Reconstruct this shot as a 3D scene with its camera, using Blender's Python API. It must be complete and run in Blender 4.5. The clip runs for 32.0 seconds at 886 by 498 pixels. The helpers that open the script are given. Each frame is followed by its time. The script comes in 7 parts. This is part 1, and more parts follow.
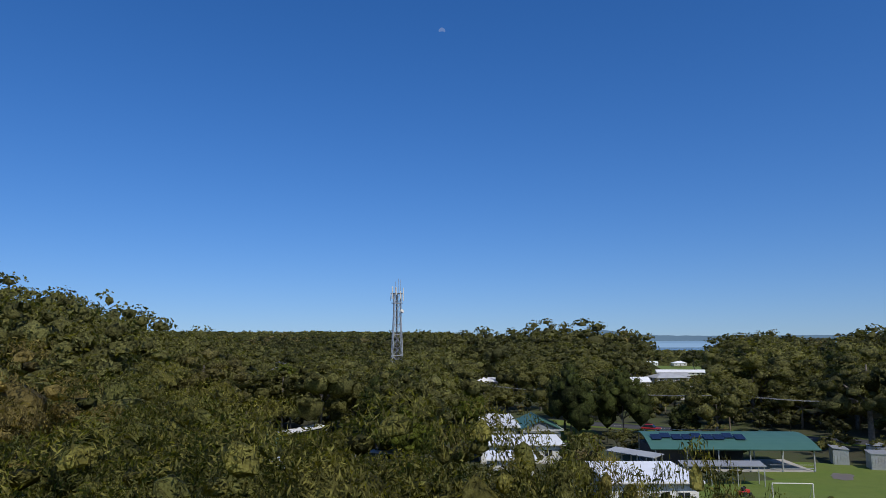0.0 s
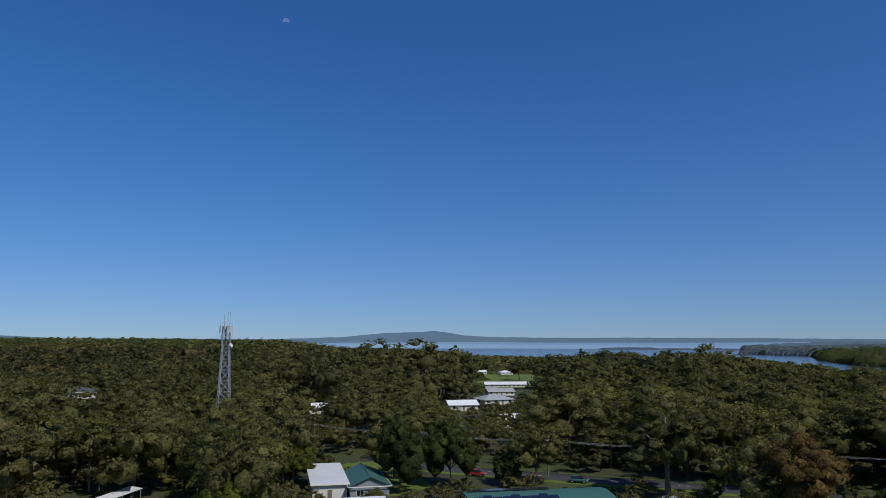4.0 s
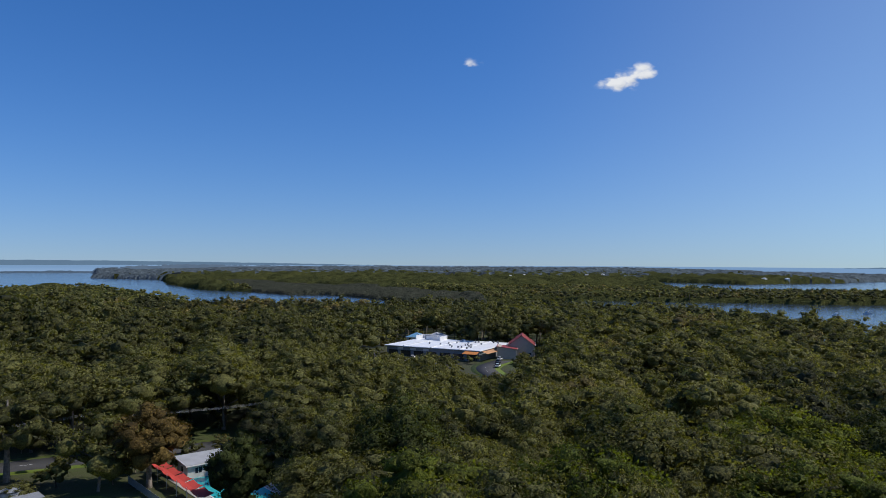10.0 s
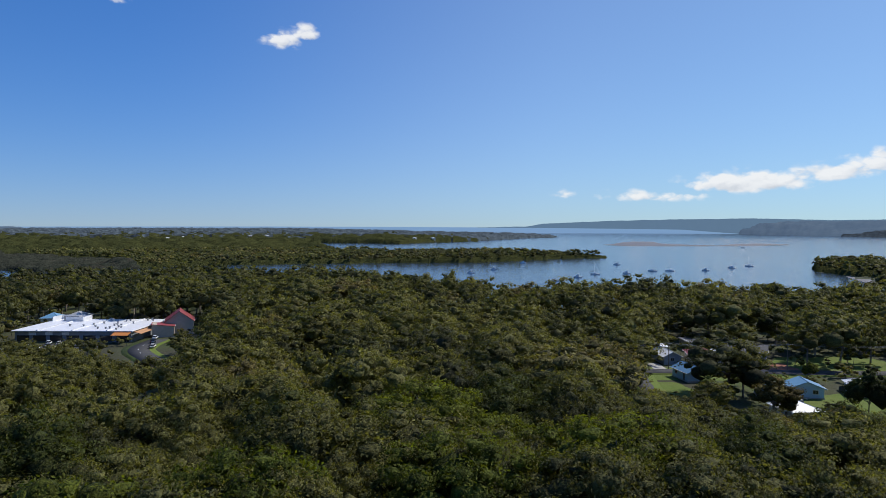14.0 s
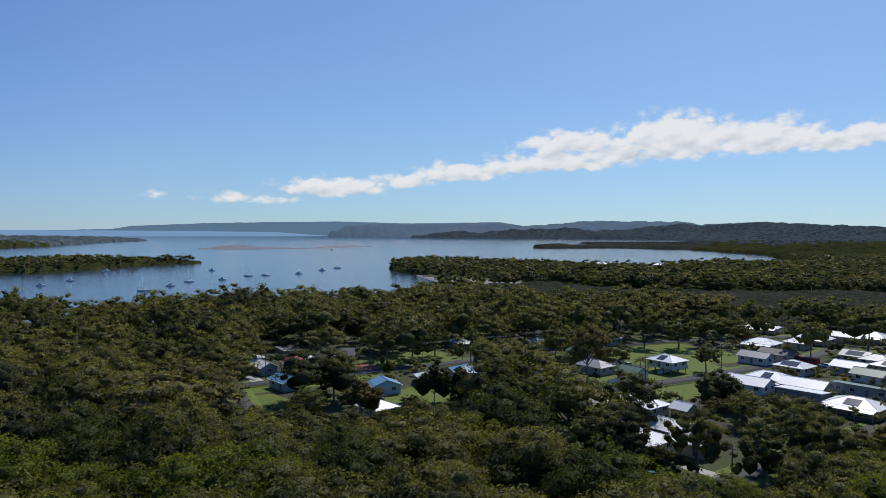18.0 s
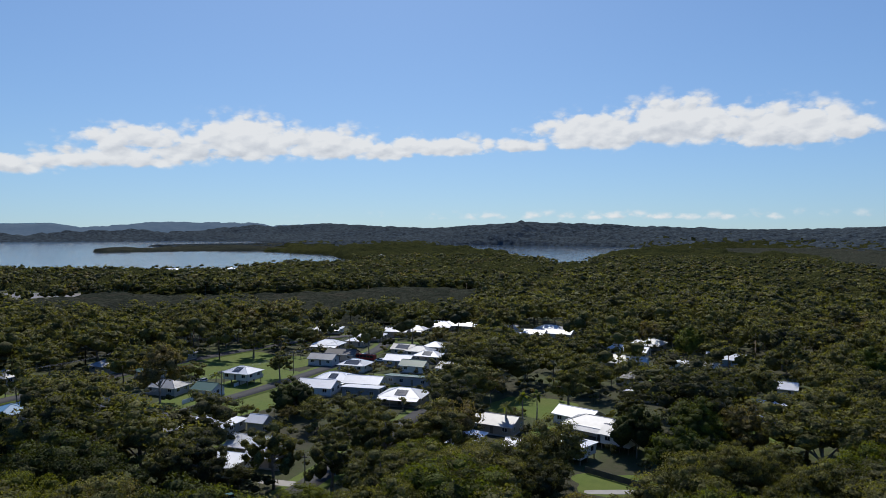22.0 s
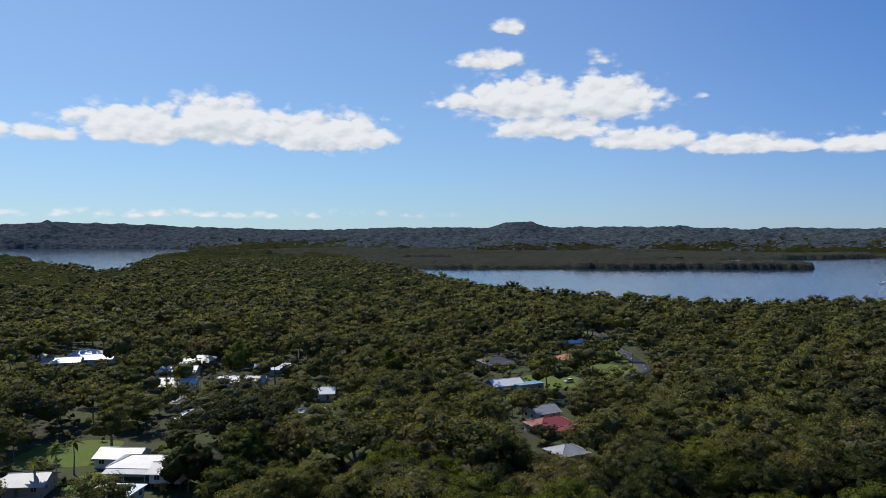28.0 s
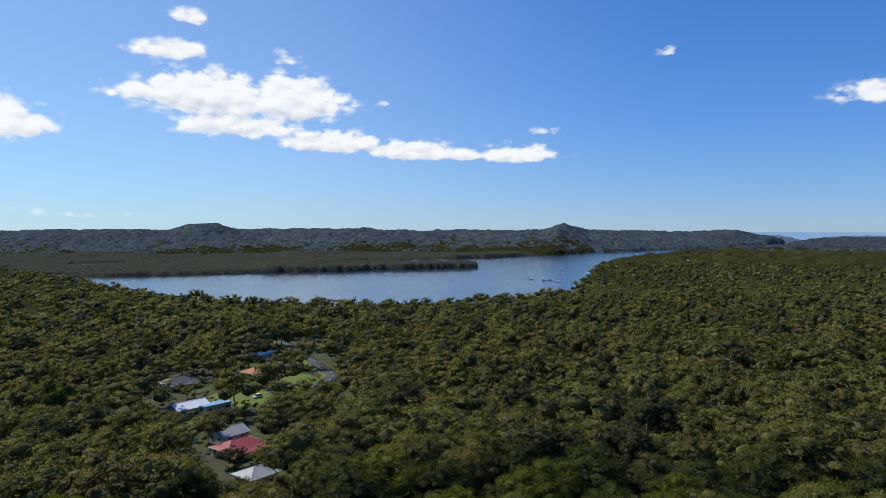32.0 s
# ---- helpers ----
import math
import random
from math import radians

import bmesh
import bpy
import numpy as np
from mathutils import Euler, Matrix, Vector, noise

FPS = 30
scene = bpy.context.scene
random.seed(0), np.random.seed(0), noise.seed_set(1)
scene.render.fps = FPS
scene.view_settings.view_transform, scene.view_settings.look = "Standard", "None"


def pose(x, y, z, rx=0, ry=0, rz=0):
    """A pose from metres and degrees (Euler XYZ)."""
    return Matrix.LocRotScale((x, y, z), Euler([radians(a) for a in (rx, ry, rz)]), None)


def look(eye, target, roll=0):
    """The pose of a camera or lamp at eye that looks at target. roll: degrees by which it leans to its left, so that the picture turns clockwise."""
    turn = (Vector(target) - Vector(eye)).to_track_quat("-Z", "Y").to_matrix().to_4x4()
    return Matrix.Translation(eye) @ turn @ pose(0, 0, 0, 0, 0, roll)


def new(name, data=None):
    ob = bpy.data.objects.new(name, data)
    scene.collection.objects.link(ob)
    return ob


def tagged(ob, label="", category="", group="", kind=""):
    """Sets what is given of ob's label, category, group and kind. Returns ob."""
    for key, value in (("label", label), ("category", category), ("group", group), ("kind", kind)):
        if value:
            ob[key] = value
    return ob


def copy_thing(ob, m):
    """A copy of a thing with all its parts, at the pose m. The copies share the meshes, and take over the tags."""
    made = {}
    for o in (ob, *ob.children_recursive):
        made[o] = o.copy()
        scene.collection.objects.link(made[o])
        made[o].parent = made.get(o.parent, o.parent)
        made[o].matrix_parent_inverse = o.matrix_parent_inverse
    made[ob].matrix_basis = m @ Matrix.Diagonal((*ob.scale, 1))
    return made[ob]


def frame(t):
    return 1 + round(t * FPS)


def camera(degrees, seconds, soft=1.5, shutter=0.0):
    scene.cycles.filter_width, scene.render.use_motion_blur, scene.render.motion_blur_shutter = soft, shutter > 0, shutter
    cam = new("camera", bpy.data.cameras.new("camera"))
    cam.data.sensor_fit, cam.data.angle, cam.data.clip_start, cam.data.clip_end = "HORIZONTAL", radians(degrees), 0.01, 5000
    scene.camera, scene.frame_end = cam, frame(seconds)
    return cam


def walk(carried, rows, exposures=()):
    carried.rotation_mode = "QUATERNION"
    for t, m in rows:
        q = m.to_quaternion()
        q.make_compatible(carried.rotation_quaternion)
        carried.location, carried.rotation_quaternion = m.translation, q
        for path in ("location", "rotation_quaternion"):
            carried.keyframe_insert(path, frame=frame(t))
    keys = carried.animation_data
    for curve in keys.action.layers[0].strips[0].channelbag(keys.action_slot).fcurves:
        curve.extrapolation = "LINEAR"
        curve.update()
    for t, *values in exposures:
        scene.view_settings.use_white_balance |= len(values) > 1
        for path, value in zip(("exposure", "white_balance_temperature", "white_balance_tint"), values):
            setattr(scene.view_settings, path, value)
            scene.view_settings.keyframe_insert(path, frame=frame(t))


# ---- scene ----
cam = camera(64.43, 32.0, soft=0.3)

EXPOSURES = [(0.0, 0.16), (1.0, 0.0), (3.0, -0.1), (6.3, -0.1), (8.0, 0.2), (11.0, 0.22), (13.0, 0.3), (16.0, 0.28), (19.0, 0.12), (26.0, 0.14), (32.0, 0.44)]
# seconds, eye in metres, heading clockwise from +y, pitch and roll in degrees
PATH = [
    (0.0, -0.00, 0.00, 20.70, -0.00, 7.66, -0.16),
    (0.5, 0.08, -0.13, 22.28, -0.02, 7.66, -0.14),
    (1.0, 0.16, -0.26, 23.84, -0.03, 7.68, -0.10),
    (1.5, 0.23, -0.39, 25.38, -0.06, 7.66, 0.00),
    (2.0, 0.29, -0.52, 26.89, 0.33, 7.69, 0.01),
    (2.5, 0.33, -0.63, 28.37, 3.86, 7.68, 0.04),
    (3.0, 0.35, -0.75, 29.81, 7.50, 7.64, 0.14),
    (3.5, 0.34, -0.87, 31.19, 10.23, 7.60, 0.12),
    (5.5, -0.17, -1.59, 35.43, 24.50, 7.53, 0.17),
    (6.0, -0.42, -1.78, 36.33, 28.69, 7.51, 0.15),
    (6.5, -0.68, -1.98, 37.24, 33.03, 7.10, 0.11),
    (7.0, -0.91, -2.17, 38.17, 37.60, 5.48, 0.14),
    (7.5, -1.13, -2.34, 39.13, 42.54, 3.04, 0.16),
    (8.0, -1.34, -2.45, 40.11, 47.78, 1.35, 0.11),
    (8.5, -1.55, -2.50, 41.07, 53.30, 1.13, 0.18),
    (9.0, -1.73, -2.54, 41.99, 57.60, 1.19, 0.19),
    (9.5, -1.86, -2.60, 42.87, 60.26, 1.24, 0.20),
    (10.0, -1.97, -2.69, 43.69, 62.40, 1.29, 0.21),
    (10.5, -2.07, -2.79, 44.47, 65.62, 1.29, 0.22),
    (11.0, -2.16, -2.94, 45.19, 68.99, 1.34, 0.23),
    (11.5, -2.23, -3.12, 45.90, 72.22, 1.37, 0.24),
    (12.0, -2.27, -3.30, 46.59, 75.39, 1.23, 0.25),
    (12.5, -2.31, -3.45, 47.27, 78.70, 0.60, 0.17),
    (13.0, -2.35, -3.55, 47.93, 82.24, -0.31, 0.12),
    (13.5, -2.40, -3.65, 48.57, 85.78, -1.51, 0.06),
    (14.0, -2.45, -3.76, 49.20, 89.26, -1.96, 0.03),
    (14.5, -2.49, -3.85, 49.82, 92.77, -1.90, -0.02),
    (16.5, -2.45, -3.94, 51.86, 107.47, -1.78, 0.04),
    (17.0, -2.39, -3.94, 52.36, 111.51, -1.76, 0.02),
    (17.5, -2.36, -3.93, 52.87, 116.19, -1.77, 0.04),
    (18.0, -2.35, -3.91, 53.39, 121.36, -1.77, 0.10),
    (18.5, -2.34, -3.86, 53.94, 126.13, -1.75, 0.05),
    (19.0, -2.35, -3.78, 54.53, 129.93, -1.73, 0.05),
    (19.5, -2.38, -3.67, 55.16, 134.13, -1.73, 0.05),
    (20.0, -2.48, -3.53, 55.81, 138.47, -1.75, 0.12),
    (20.5, -2.60, -3.41, 56.45, 142.37, -1.76, 0.12),
    (21.0, -2.75, -3.30, 57.08, 146.55, -1.74, 0.11),
    (21.5, -2.90, -3.22, 57.69, 150.81, -1.72, 0.08),
    (22.0, -2.98, -3.21, 58.29, 155.12, -1.71, 0.02),
    (22.5, -2.98, -3.22, 58.88, 159.52, -1.72, 0.01),
    (23.0, -2.95, -3.22, 59.49, 162.50, -1.71, -0.00),
    (23.5, -2.92, -3.19, 60.13, 164.50, -1.72, -0.05),
    (24.0, -2.89, -3.07, 60.79, 166.77, -1.73, -0.07),
    (24.5, -2.91, -2.84, 61.47, 169.27, -1.73, -0.03),
    (25.0, -2.96, -2.53, 62.17, 172.11, -1.74, -0.01),
    (25.5, -3.03, -2.19, 62.88, 175.16, -1.76, 0.02),
    (27.5, -3.16, -1.38, 65.72, 187.81, -1.79, 0.05),
    (28.0, -3.12, -1.08, 66.43, 190.84, -1.80, 0.02),
    (28.5, -3.06, -0.78, 67.14, 193.85, -1.80, -0.02),
    (29.0, -2.99, -0.51, 67.84, 196.90, -1.80, -0.00),
    (29.5, -2.97, -0.28, 68.52, 199.72, -1.76, 0.00),
    (30.0, -2.98, -0.13, 69.19, 202.74, -1.74, 0.01),
    (30.5, -3.04, -0.04, 69.84, 205.97, -1.73, -0.03),
    (31.0, -3.13, 0.02, 70.47, 208.99, -1.71, -0.01),
    (31.5, -3.20, 0.06, 71.07, 212.49, -1.74, 0.03),
    (32.0, -3.28, 0.10, 71.67, 215.80, -1.75, 0.05),
]
walk(cam, [(t, pose(x, y, z, 90 + p, 0, -h) @ pose(0, 0, 0, 0, 0, r)) for t, x, y, z, h, p, r in PATH], EXPOSURES)

# ---- light ----
SUN_AZ, SUN_EL = 150.0, 50.0
sun_data = bpy.data.lights.new("sun", "SUN")
sun_data.energy, sun_data.angle, sun_data.color = 3.0, radians(0.53), (1.0, 0.95, 0.87)
sun = new("sun", sun_data)
sun.matrix_world = look((0, 0, 0), (-math.sin(radians(SUN_AZ)) * math.cos(radians(SUN_EL)),
                                    -math.cos(radians(SUN_AZ)) * math.cos(radians(SUN_EL)), -math.sin(radians(SUN_EL))))

world = bpy.data.worlds.new("sky")
world.use_nodes = True
scene.world = world
wt = world.node_tree
wt.nodes.clear()


def wmath(op, a, b=None, c=None):
    n = wt.nodes.new("ShaderNodeMath")
    n.operation = op
    for i, v in enumerate((a, b, c)):
        if v is None:
            continue
        if isinstance(v, (int, float)):
            n.inputs[i].default_value = v
        else:
            wt.links.new(v, n.inputs[i])
    return n.outputs[0]


sky = wt.nodes.new("ShaderNodeTexSky")
sky.sky_type, sky.sun_disc = "NISHITA", False
sky.sun_elevation, sky.sun_rotation = radians(SUN_EL), radians(SUN_AZ)
sky.altitude, sky.air_density, sky.dust_density, sky.ozone_density = 0, 1.0, 0.7, 6.0

# clear air: the pale band at the horizon stays thin
sky_at = wt.nodes.new("ShaderNodeTexCoord")
lift = wt.nodes.new("ShaderNodeVectorMath")
lift.operation = "MULTIPLY_ADD"
lift.inputs[1].default_value, lift.inputs[2].default_value = (1, 1, 0.9), (0, 0, 0.045)
wt.links.new(sky_at.outputs["Generated"], lift.inputs[0])
unit = wt.nodes.new("ShaderNodeVectorMath")
unit.operation = "NORMALIZE"
wt.links.new(lift.outputs[0], unit.inputs[0])
wt.links.new(unit.outputs[0], sky.inputs[0])
coord = wt.nodes.new("ShaderNodeTexCoord")
split = wt.nodes.new("ShaderNodeSeparateXYZ")
wt.links.new(coord.outputs["Generated"], split.inputs[0])
dx, dy, dz = split.outputs
# clear, dry air: a deeper blue, paler towards the sun
sunward = wmath("ADD", wmath("MULTIPLY", dx, math.sin(radians(SUN_AZ))), wmath("MULTIPLY", dy, math.cos(radians(SUN_AZ))))
deep = wt.nodes.new("ShaderNodeHueSaturation")
bright = wt.nodes.new("ShaderNodeMapRange")
bright.inputs["From Min"].default_value, bright.inputs["From Max"].default_value = 0.6, 1.0
bright.inputs["To Min"].default_value, bright.inputs["To Max"].default_value = 0.9, 0.8
wt.links.new(sunward, bright.inputs["Value"])
wt.links.new(bright.outputs[0], deep.inputs["Value"])
wt.links.new(sky.outputs[0], deep.inputs["Color"])
pale = wt.nodes.new("ShaderNodeMapRange")
pale.interpolation_type = "SMOOTHSTEP"
pale.inputs["From Min"].default_value, pale.inputs["From Max"].default_value = 0.05, 0.68
pale.inputs["To Min"].default_value, pale.inputs["To Max"].default_value = 1.24, 0.98
wt.links.new(sunward, pale.inputs["Value"])
wt.links.new(pale.outputs[0], deep.inputs["Saturation"])
hue = wt.nodes.new("ShaderNodeMix")
hue.data_type, hue.blend_type = "RGBA", "MULTIPLY"
hue.inputs["Factor"].default_value = 1.0
sides = wt.nodes.new("ShaderNodeMix")
sides.data_type = "RGBA"
sides.inputs["A"].default_value, sides.inputs["B"].default_value = (0.9, 0.925, 1.14, 1), (0.81, 0.955, 1.08, 1)
toward = wt.nodes.new("ShaderNodeMapRange")
toward.interpolation_type = "SMOOTHSTEP"
toward.inputs["From Min"].default_value, toward.inputs["From Max"].default_value = 0.05, 0.9
wt.links.new(sunward, toward.inputs["Value"])
wt.links.new(toward.outputs[0], sides.inputs["Factor"])
wt.links.new(sides.outputs["Result"], hue.inputs["B"])
wt.links.new(deep.outputs[0], hue.inputs["A"])

# heading and height over the horizon, in degrees
heading = wmath("MULTIPLY", wmath("ARCTAN2", dx, dy), 180 / math.pi)
heading = wmath("ADD", heading, wmath("MULTIPLY", wmath("LESS_THAN", heading, -60.0), 360.0))
rise = wmath("MULTIPLY", wmath("ARCSINE", dz), 180 / math.pi)

# cumulus heaps: heading, height, half width, half height, strength
CLOUDS = [
    (64.7, 15.9, 1.0, 0.5, 0.5), (76.6, 14.1, 1.9, 0.8, 0.72), (78.4, 14.7, 1.6, 0.8, 0.74),
    (99.0, 2.4, 1.2, 0.45, 0.5), (106.0, 2.2, 5.0, 0.6, 0.66), (112.5, 3.0, 4.5, 0.9, 1.0),
    (118.0, 3.6, 3.5, 0.7, 0.85), (122.8, 4.3, 4.0, 0.9, 1.0), (131.5, 6.5, 4.2, 1.0, 1.1), (131.0, 5.1, 4.6, 1.0, 1.05), (127.0, 4.9, 3.0, 0.9, 1.0), (135.5, 5.6, 3.0, 1.1, 1.0),
    (139.5, 6.5, 5.0, 1.8, 1.2), (146.0, 6.4, 4.4, 1.4, 1.15), (150.5, 6.0, 2.5, 0.9, 1.0), (155.5, 6.4, 5.0, 0.9, 1.05), (152.0, 6.5, 2.0, 1.0, 0.9), (161.3, 6.5, 2.8, 0.7, 0.95),
    (167.5, 7.2, 5.6, 1.5, 1.2), (173.5, 7.7, 5.4, 1.9, 1.25), (181.0, 7.1, 5.4, 1.7, 1.2), (185.0, 6.9, 2.2, 1.1, 1.0),
    (195.0, 13.0, 3.2, 0.8, 1.0), (196.1, 15.4, 1.6, 0.7, 0.85), (197.5, 9.7, 5.6, 1.8, 1.25), (203.5, 9.6, 4.8, 1.9, 1.2), (192.5, 9.9, 3.0, 0.8, 0.9),
    (199.5, 7.7, 5.0, 1.1, 1.1), (207.0, 6.6, 4.6, 0.95, 1.1), (213.5, 6.0, 4.6, 0.85, 1.05), (217.5, 5.8, 3.0, 0.6, 1.0), (221.5, 5.8, 4.0, 0.8, 1.05), (224.0, 7.6, 1.3, 0.4, 0.75),
    (203.0, 12.9, 1.5, 0.7, 0.65), (211.0, 9.9, 0.8, 0.35, 0.8), (233.3, 13.2, 1.2, 0.5, 0.6), (247.5, 9.2, 3.4, 0.9, 0.9),
    (170.0, 0.9, 28.0, 0.5, 0.5),
]
vec = wt.nodes.new("ShaderNodeCombineXYZ")
wt.links.new(heading, vec.inputs[0])
wt.links.new(wmath("MULTIPLY", rise, 1.7), vec.inputs[1])


def wnoise(scale, detail, rough):
    n = wt.nodes.new("ShaderNodeTexNoise")
    n.inputs["Scale"].default_value, n.inputs["Detail"].default_value, n.inputs["Roughness"].default_value = scale, detail, rough
    wt.links.new(vec.outputs[0], n.inputs["Vector"])
    return n.outputs["Fac"]


field, under = None, None
for ca, ce, cw, ch, cs in CLOUDS:
    u = wmath("MULTIPLY", wmath("SUBTRACT", heading, ca), 1 / cw)
    v = wmath("SUBTRACT", rise, ce)
    # flatter underneath than on top
    v = wmath("ADD", wmath("MULTIPLY", wmath("MAXIMUM", v, 0.0), 0.8 / ch), wmath("MULTIPLY", wmath("MINIMUM", v, 0.0), 1.5 / ch))
    d = wmath("ADD", wmath("MULTIPLY", u, u), wmath("MULTIPLY", v, v))
    g = wmath("MULTIPLY", wmath("POWER", 2.718, wmath("MULTIPLY", d, -1.0)), cs)
    low = wmath("MULTIPLY", g, wmath("MINIMUM", wmath("MAXIMUM", wmath("MULTIPLY_ADD", v, -0.9, 0.15), 0.0), 1.0))
    under = low if under is None else wmath("MAXIMUM", under, low)
    field = g if field is None else wmath("MAXIMUM", field, g)
puff = wnoise(0.6, 5.0, 0.5)
fine = wnoise(2.6, 6.0, 0.62)
# heaped billows: rounded cells, pushed about by the fine noise
bend = wt.nodes.new("ShaderNodeTexNoise")
bend.inputs["Scale"].default_value, bend.inputs["Detail"].default_value = 1.3, 4.0
wt.links.new(vec.outputs[0], bend.inputs["Vector"])
push = wt.nodes.new("ShaderNodeVectorMath")
push.operation = "MULTIPLY_ADD"
push.inputs[1].default_value = (0.9, 0.9, 0.0)
wt.links.new(bend.outputs["Color"], push.inputs[0])
wt.links.new(vec.outputs[0], push.inputs[2])


def billow(scale, shift=(0, 0, 0)):
    at = wt.nodes.new("ShaderNodeVectorMath")
    at.operation = "ADD"
    at.inputs[1].default_value = shift
    wt.links.new(push.outputs[0], at.inputs[0])
    n = wt.nodes.new("ShaderNodeTexVoronoi")
    n.voronoi_dimensions, n.feature = "2D", "SMOOTH_F1"
    n.inputs["Scale"].default_value, n.inputs["Smoothness"].default_value = scale, 0.25
    wt.links.new(at.outputs[0], n.inputs["Vector"])
    return wmath("SUBTRACT", 0.45, n.outputs["Distance"])


heap, knob = billow(0.62), billow(1.5)
mass = wmath("ADD", wmath("ADD", field, wmath("ADD", wmath("MULTIPLY", heap, 0.55), wmath("MULTIPLY", knob, 0.24))),
             wmath("ADD", wmath("MULTIPLY", wmath("SUBTRACT", puff, 0.5), 0.8), wmath("MULTIPLY", wmath("SUBTRACT", fine, 0.5), 0.2)))
cover = wt.nodes.new("ShaderNodeMapRange")
cover.interpolation_type = "SMOOTHSTEP"
cover.inputs["From Min"].default_value, cover.inputs["From Max"].default_value = 0.3, 0.74
wt.links.new(mass, cover.inputs["Value"])
gate = wt.nodes.new("ShaderNodeMapRange")
gate.inputs["From Min"].default_value, gate.inputs["From Max"].default_value = 0.14, 0.5
wt.links.new(field, gate.inputs["Value"])
alpha = wmath("MULTIPLY", wmath("MULTIPLY", cover.outputs[0], gate.outputs[0]), 0.93)
shade = wt.nodes.new("ShaderNodeValToRGB")
shade.color_ramp.elements[0].position, shade.color_ramp.elements[0].color = 0.3, (7.2, 7.3, 7.4, 1)
shade.color_ramp.elements[1].position, shade.color_ramp.elements[1].color = 1.0, (4.7, 5.0, 5.5, 1)
mid = shade.color_ramp.elements.new(0.6)
mid.color = (6.2, 6.4, 6.7, 1)
above = wt.nodes.new("ShaderNodeVectorMath")
above.operation = "ADD"
above.inputs[1].default_value = (-0.3, 0.8, 0)
wt.links.new(vec.outputs[0], above.inputs[0])
higher = wt.nodes.new("ShaderNodeTexNoise")
higher.inputs["Scale"].default_value, higher.inputs["Detail"].default_value = 0.6, 5.0
wt.links.new(above.outputs[0], higher.inputs["Vector"])
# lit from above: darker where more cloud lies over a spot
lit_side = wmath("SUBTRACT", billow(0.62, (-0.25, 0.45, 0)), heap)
wt.links.new(wmath("ADD", wmath("ADD", wmath("MULTIPLY", wmath("SUBTRACT", higher.outputs["Fac"], puff), 1.0), wmath("MULTIPLY", lit_side, 0.6)), wmath("MULTIPLY_ADD", under, 0.75, 0.3)), shade.inputs[0])
mix = wt.nodes.new("ShaderNodeMix")
mix.data_type = "RGBA"
wt.links.new(alpha, mix.inputs["Factor"])
wt.links.new(hue.outputs["Result"], mix.inputs["A"])
wt.links.new(shade.outputs[0], mix.inputs["B"])
# the half moon, pale in the daylight
mu = wmath("MULTIPLY", wmath("ADD", heading, 0.04), math.cos(radians(24.9)))
mv = wmath("SUBTRACT", rise, 24.88)
disc = wmath("LESS_THAN", wmath("ADD", wmath("MULTIPLY", mu, mu), wmath("MULTIPLY", mv, mv)), 0.26 ** 2)
lit = wmath("GREATER_THAN", wmath("ADD", mv, wmath("MULTIPLY", mu, mu)), -0.02)
moon = wt.nodes.new("ShaderNodeMix")
moon.data_type = "RGBA"
wt.links.new(wmath("MULTIPLY", wmath("MULTIPLY", disc, lit), 0.14), moon.inputs["Factor"])
wt.links.new(mix.outputs["Result"], moon.inputs["A"])
moon.inputs["B"].default_value = (6.5, 6.8, 7.2, 1)
back = wt.nodes.new("ShaderNodeBackground")
back.inputs["Strength"].default_value = 0.1
wt.links.new(moon.outputs["Result"], back.inputs["Color"])
wout = wt.nodes.new("ShaderNodeOutputWorld")
wt.links.new(back.outputs[0], wout.inputs["Surface"])

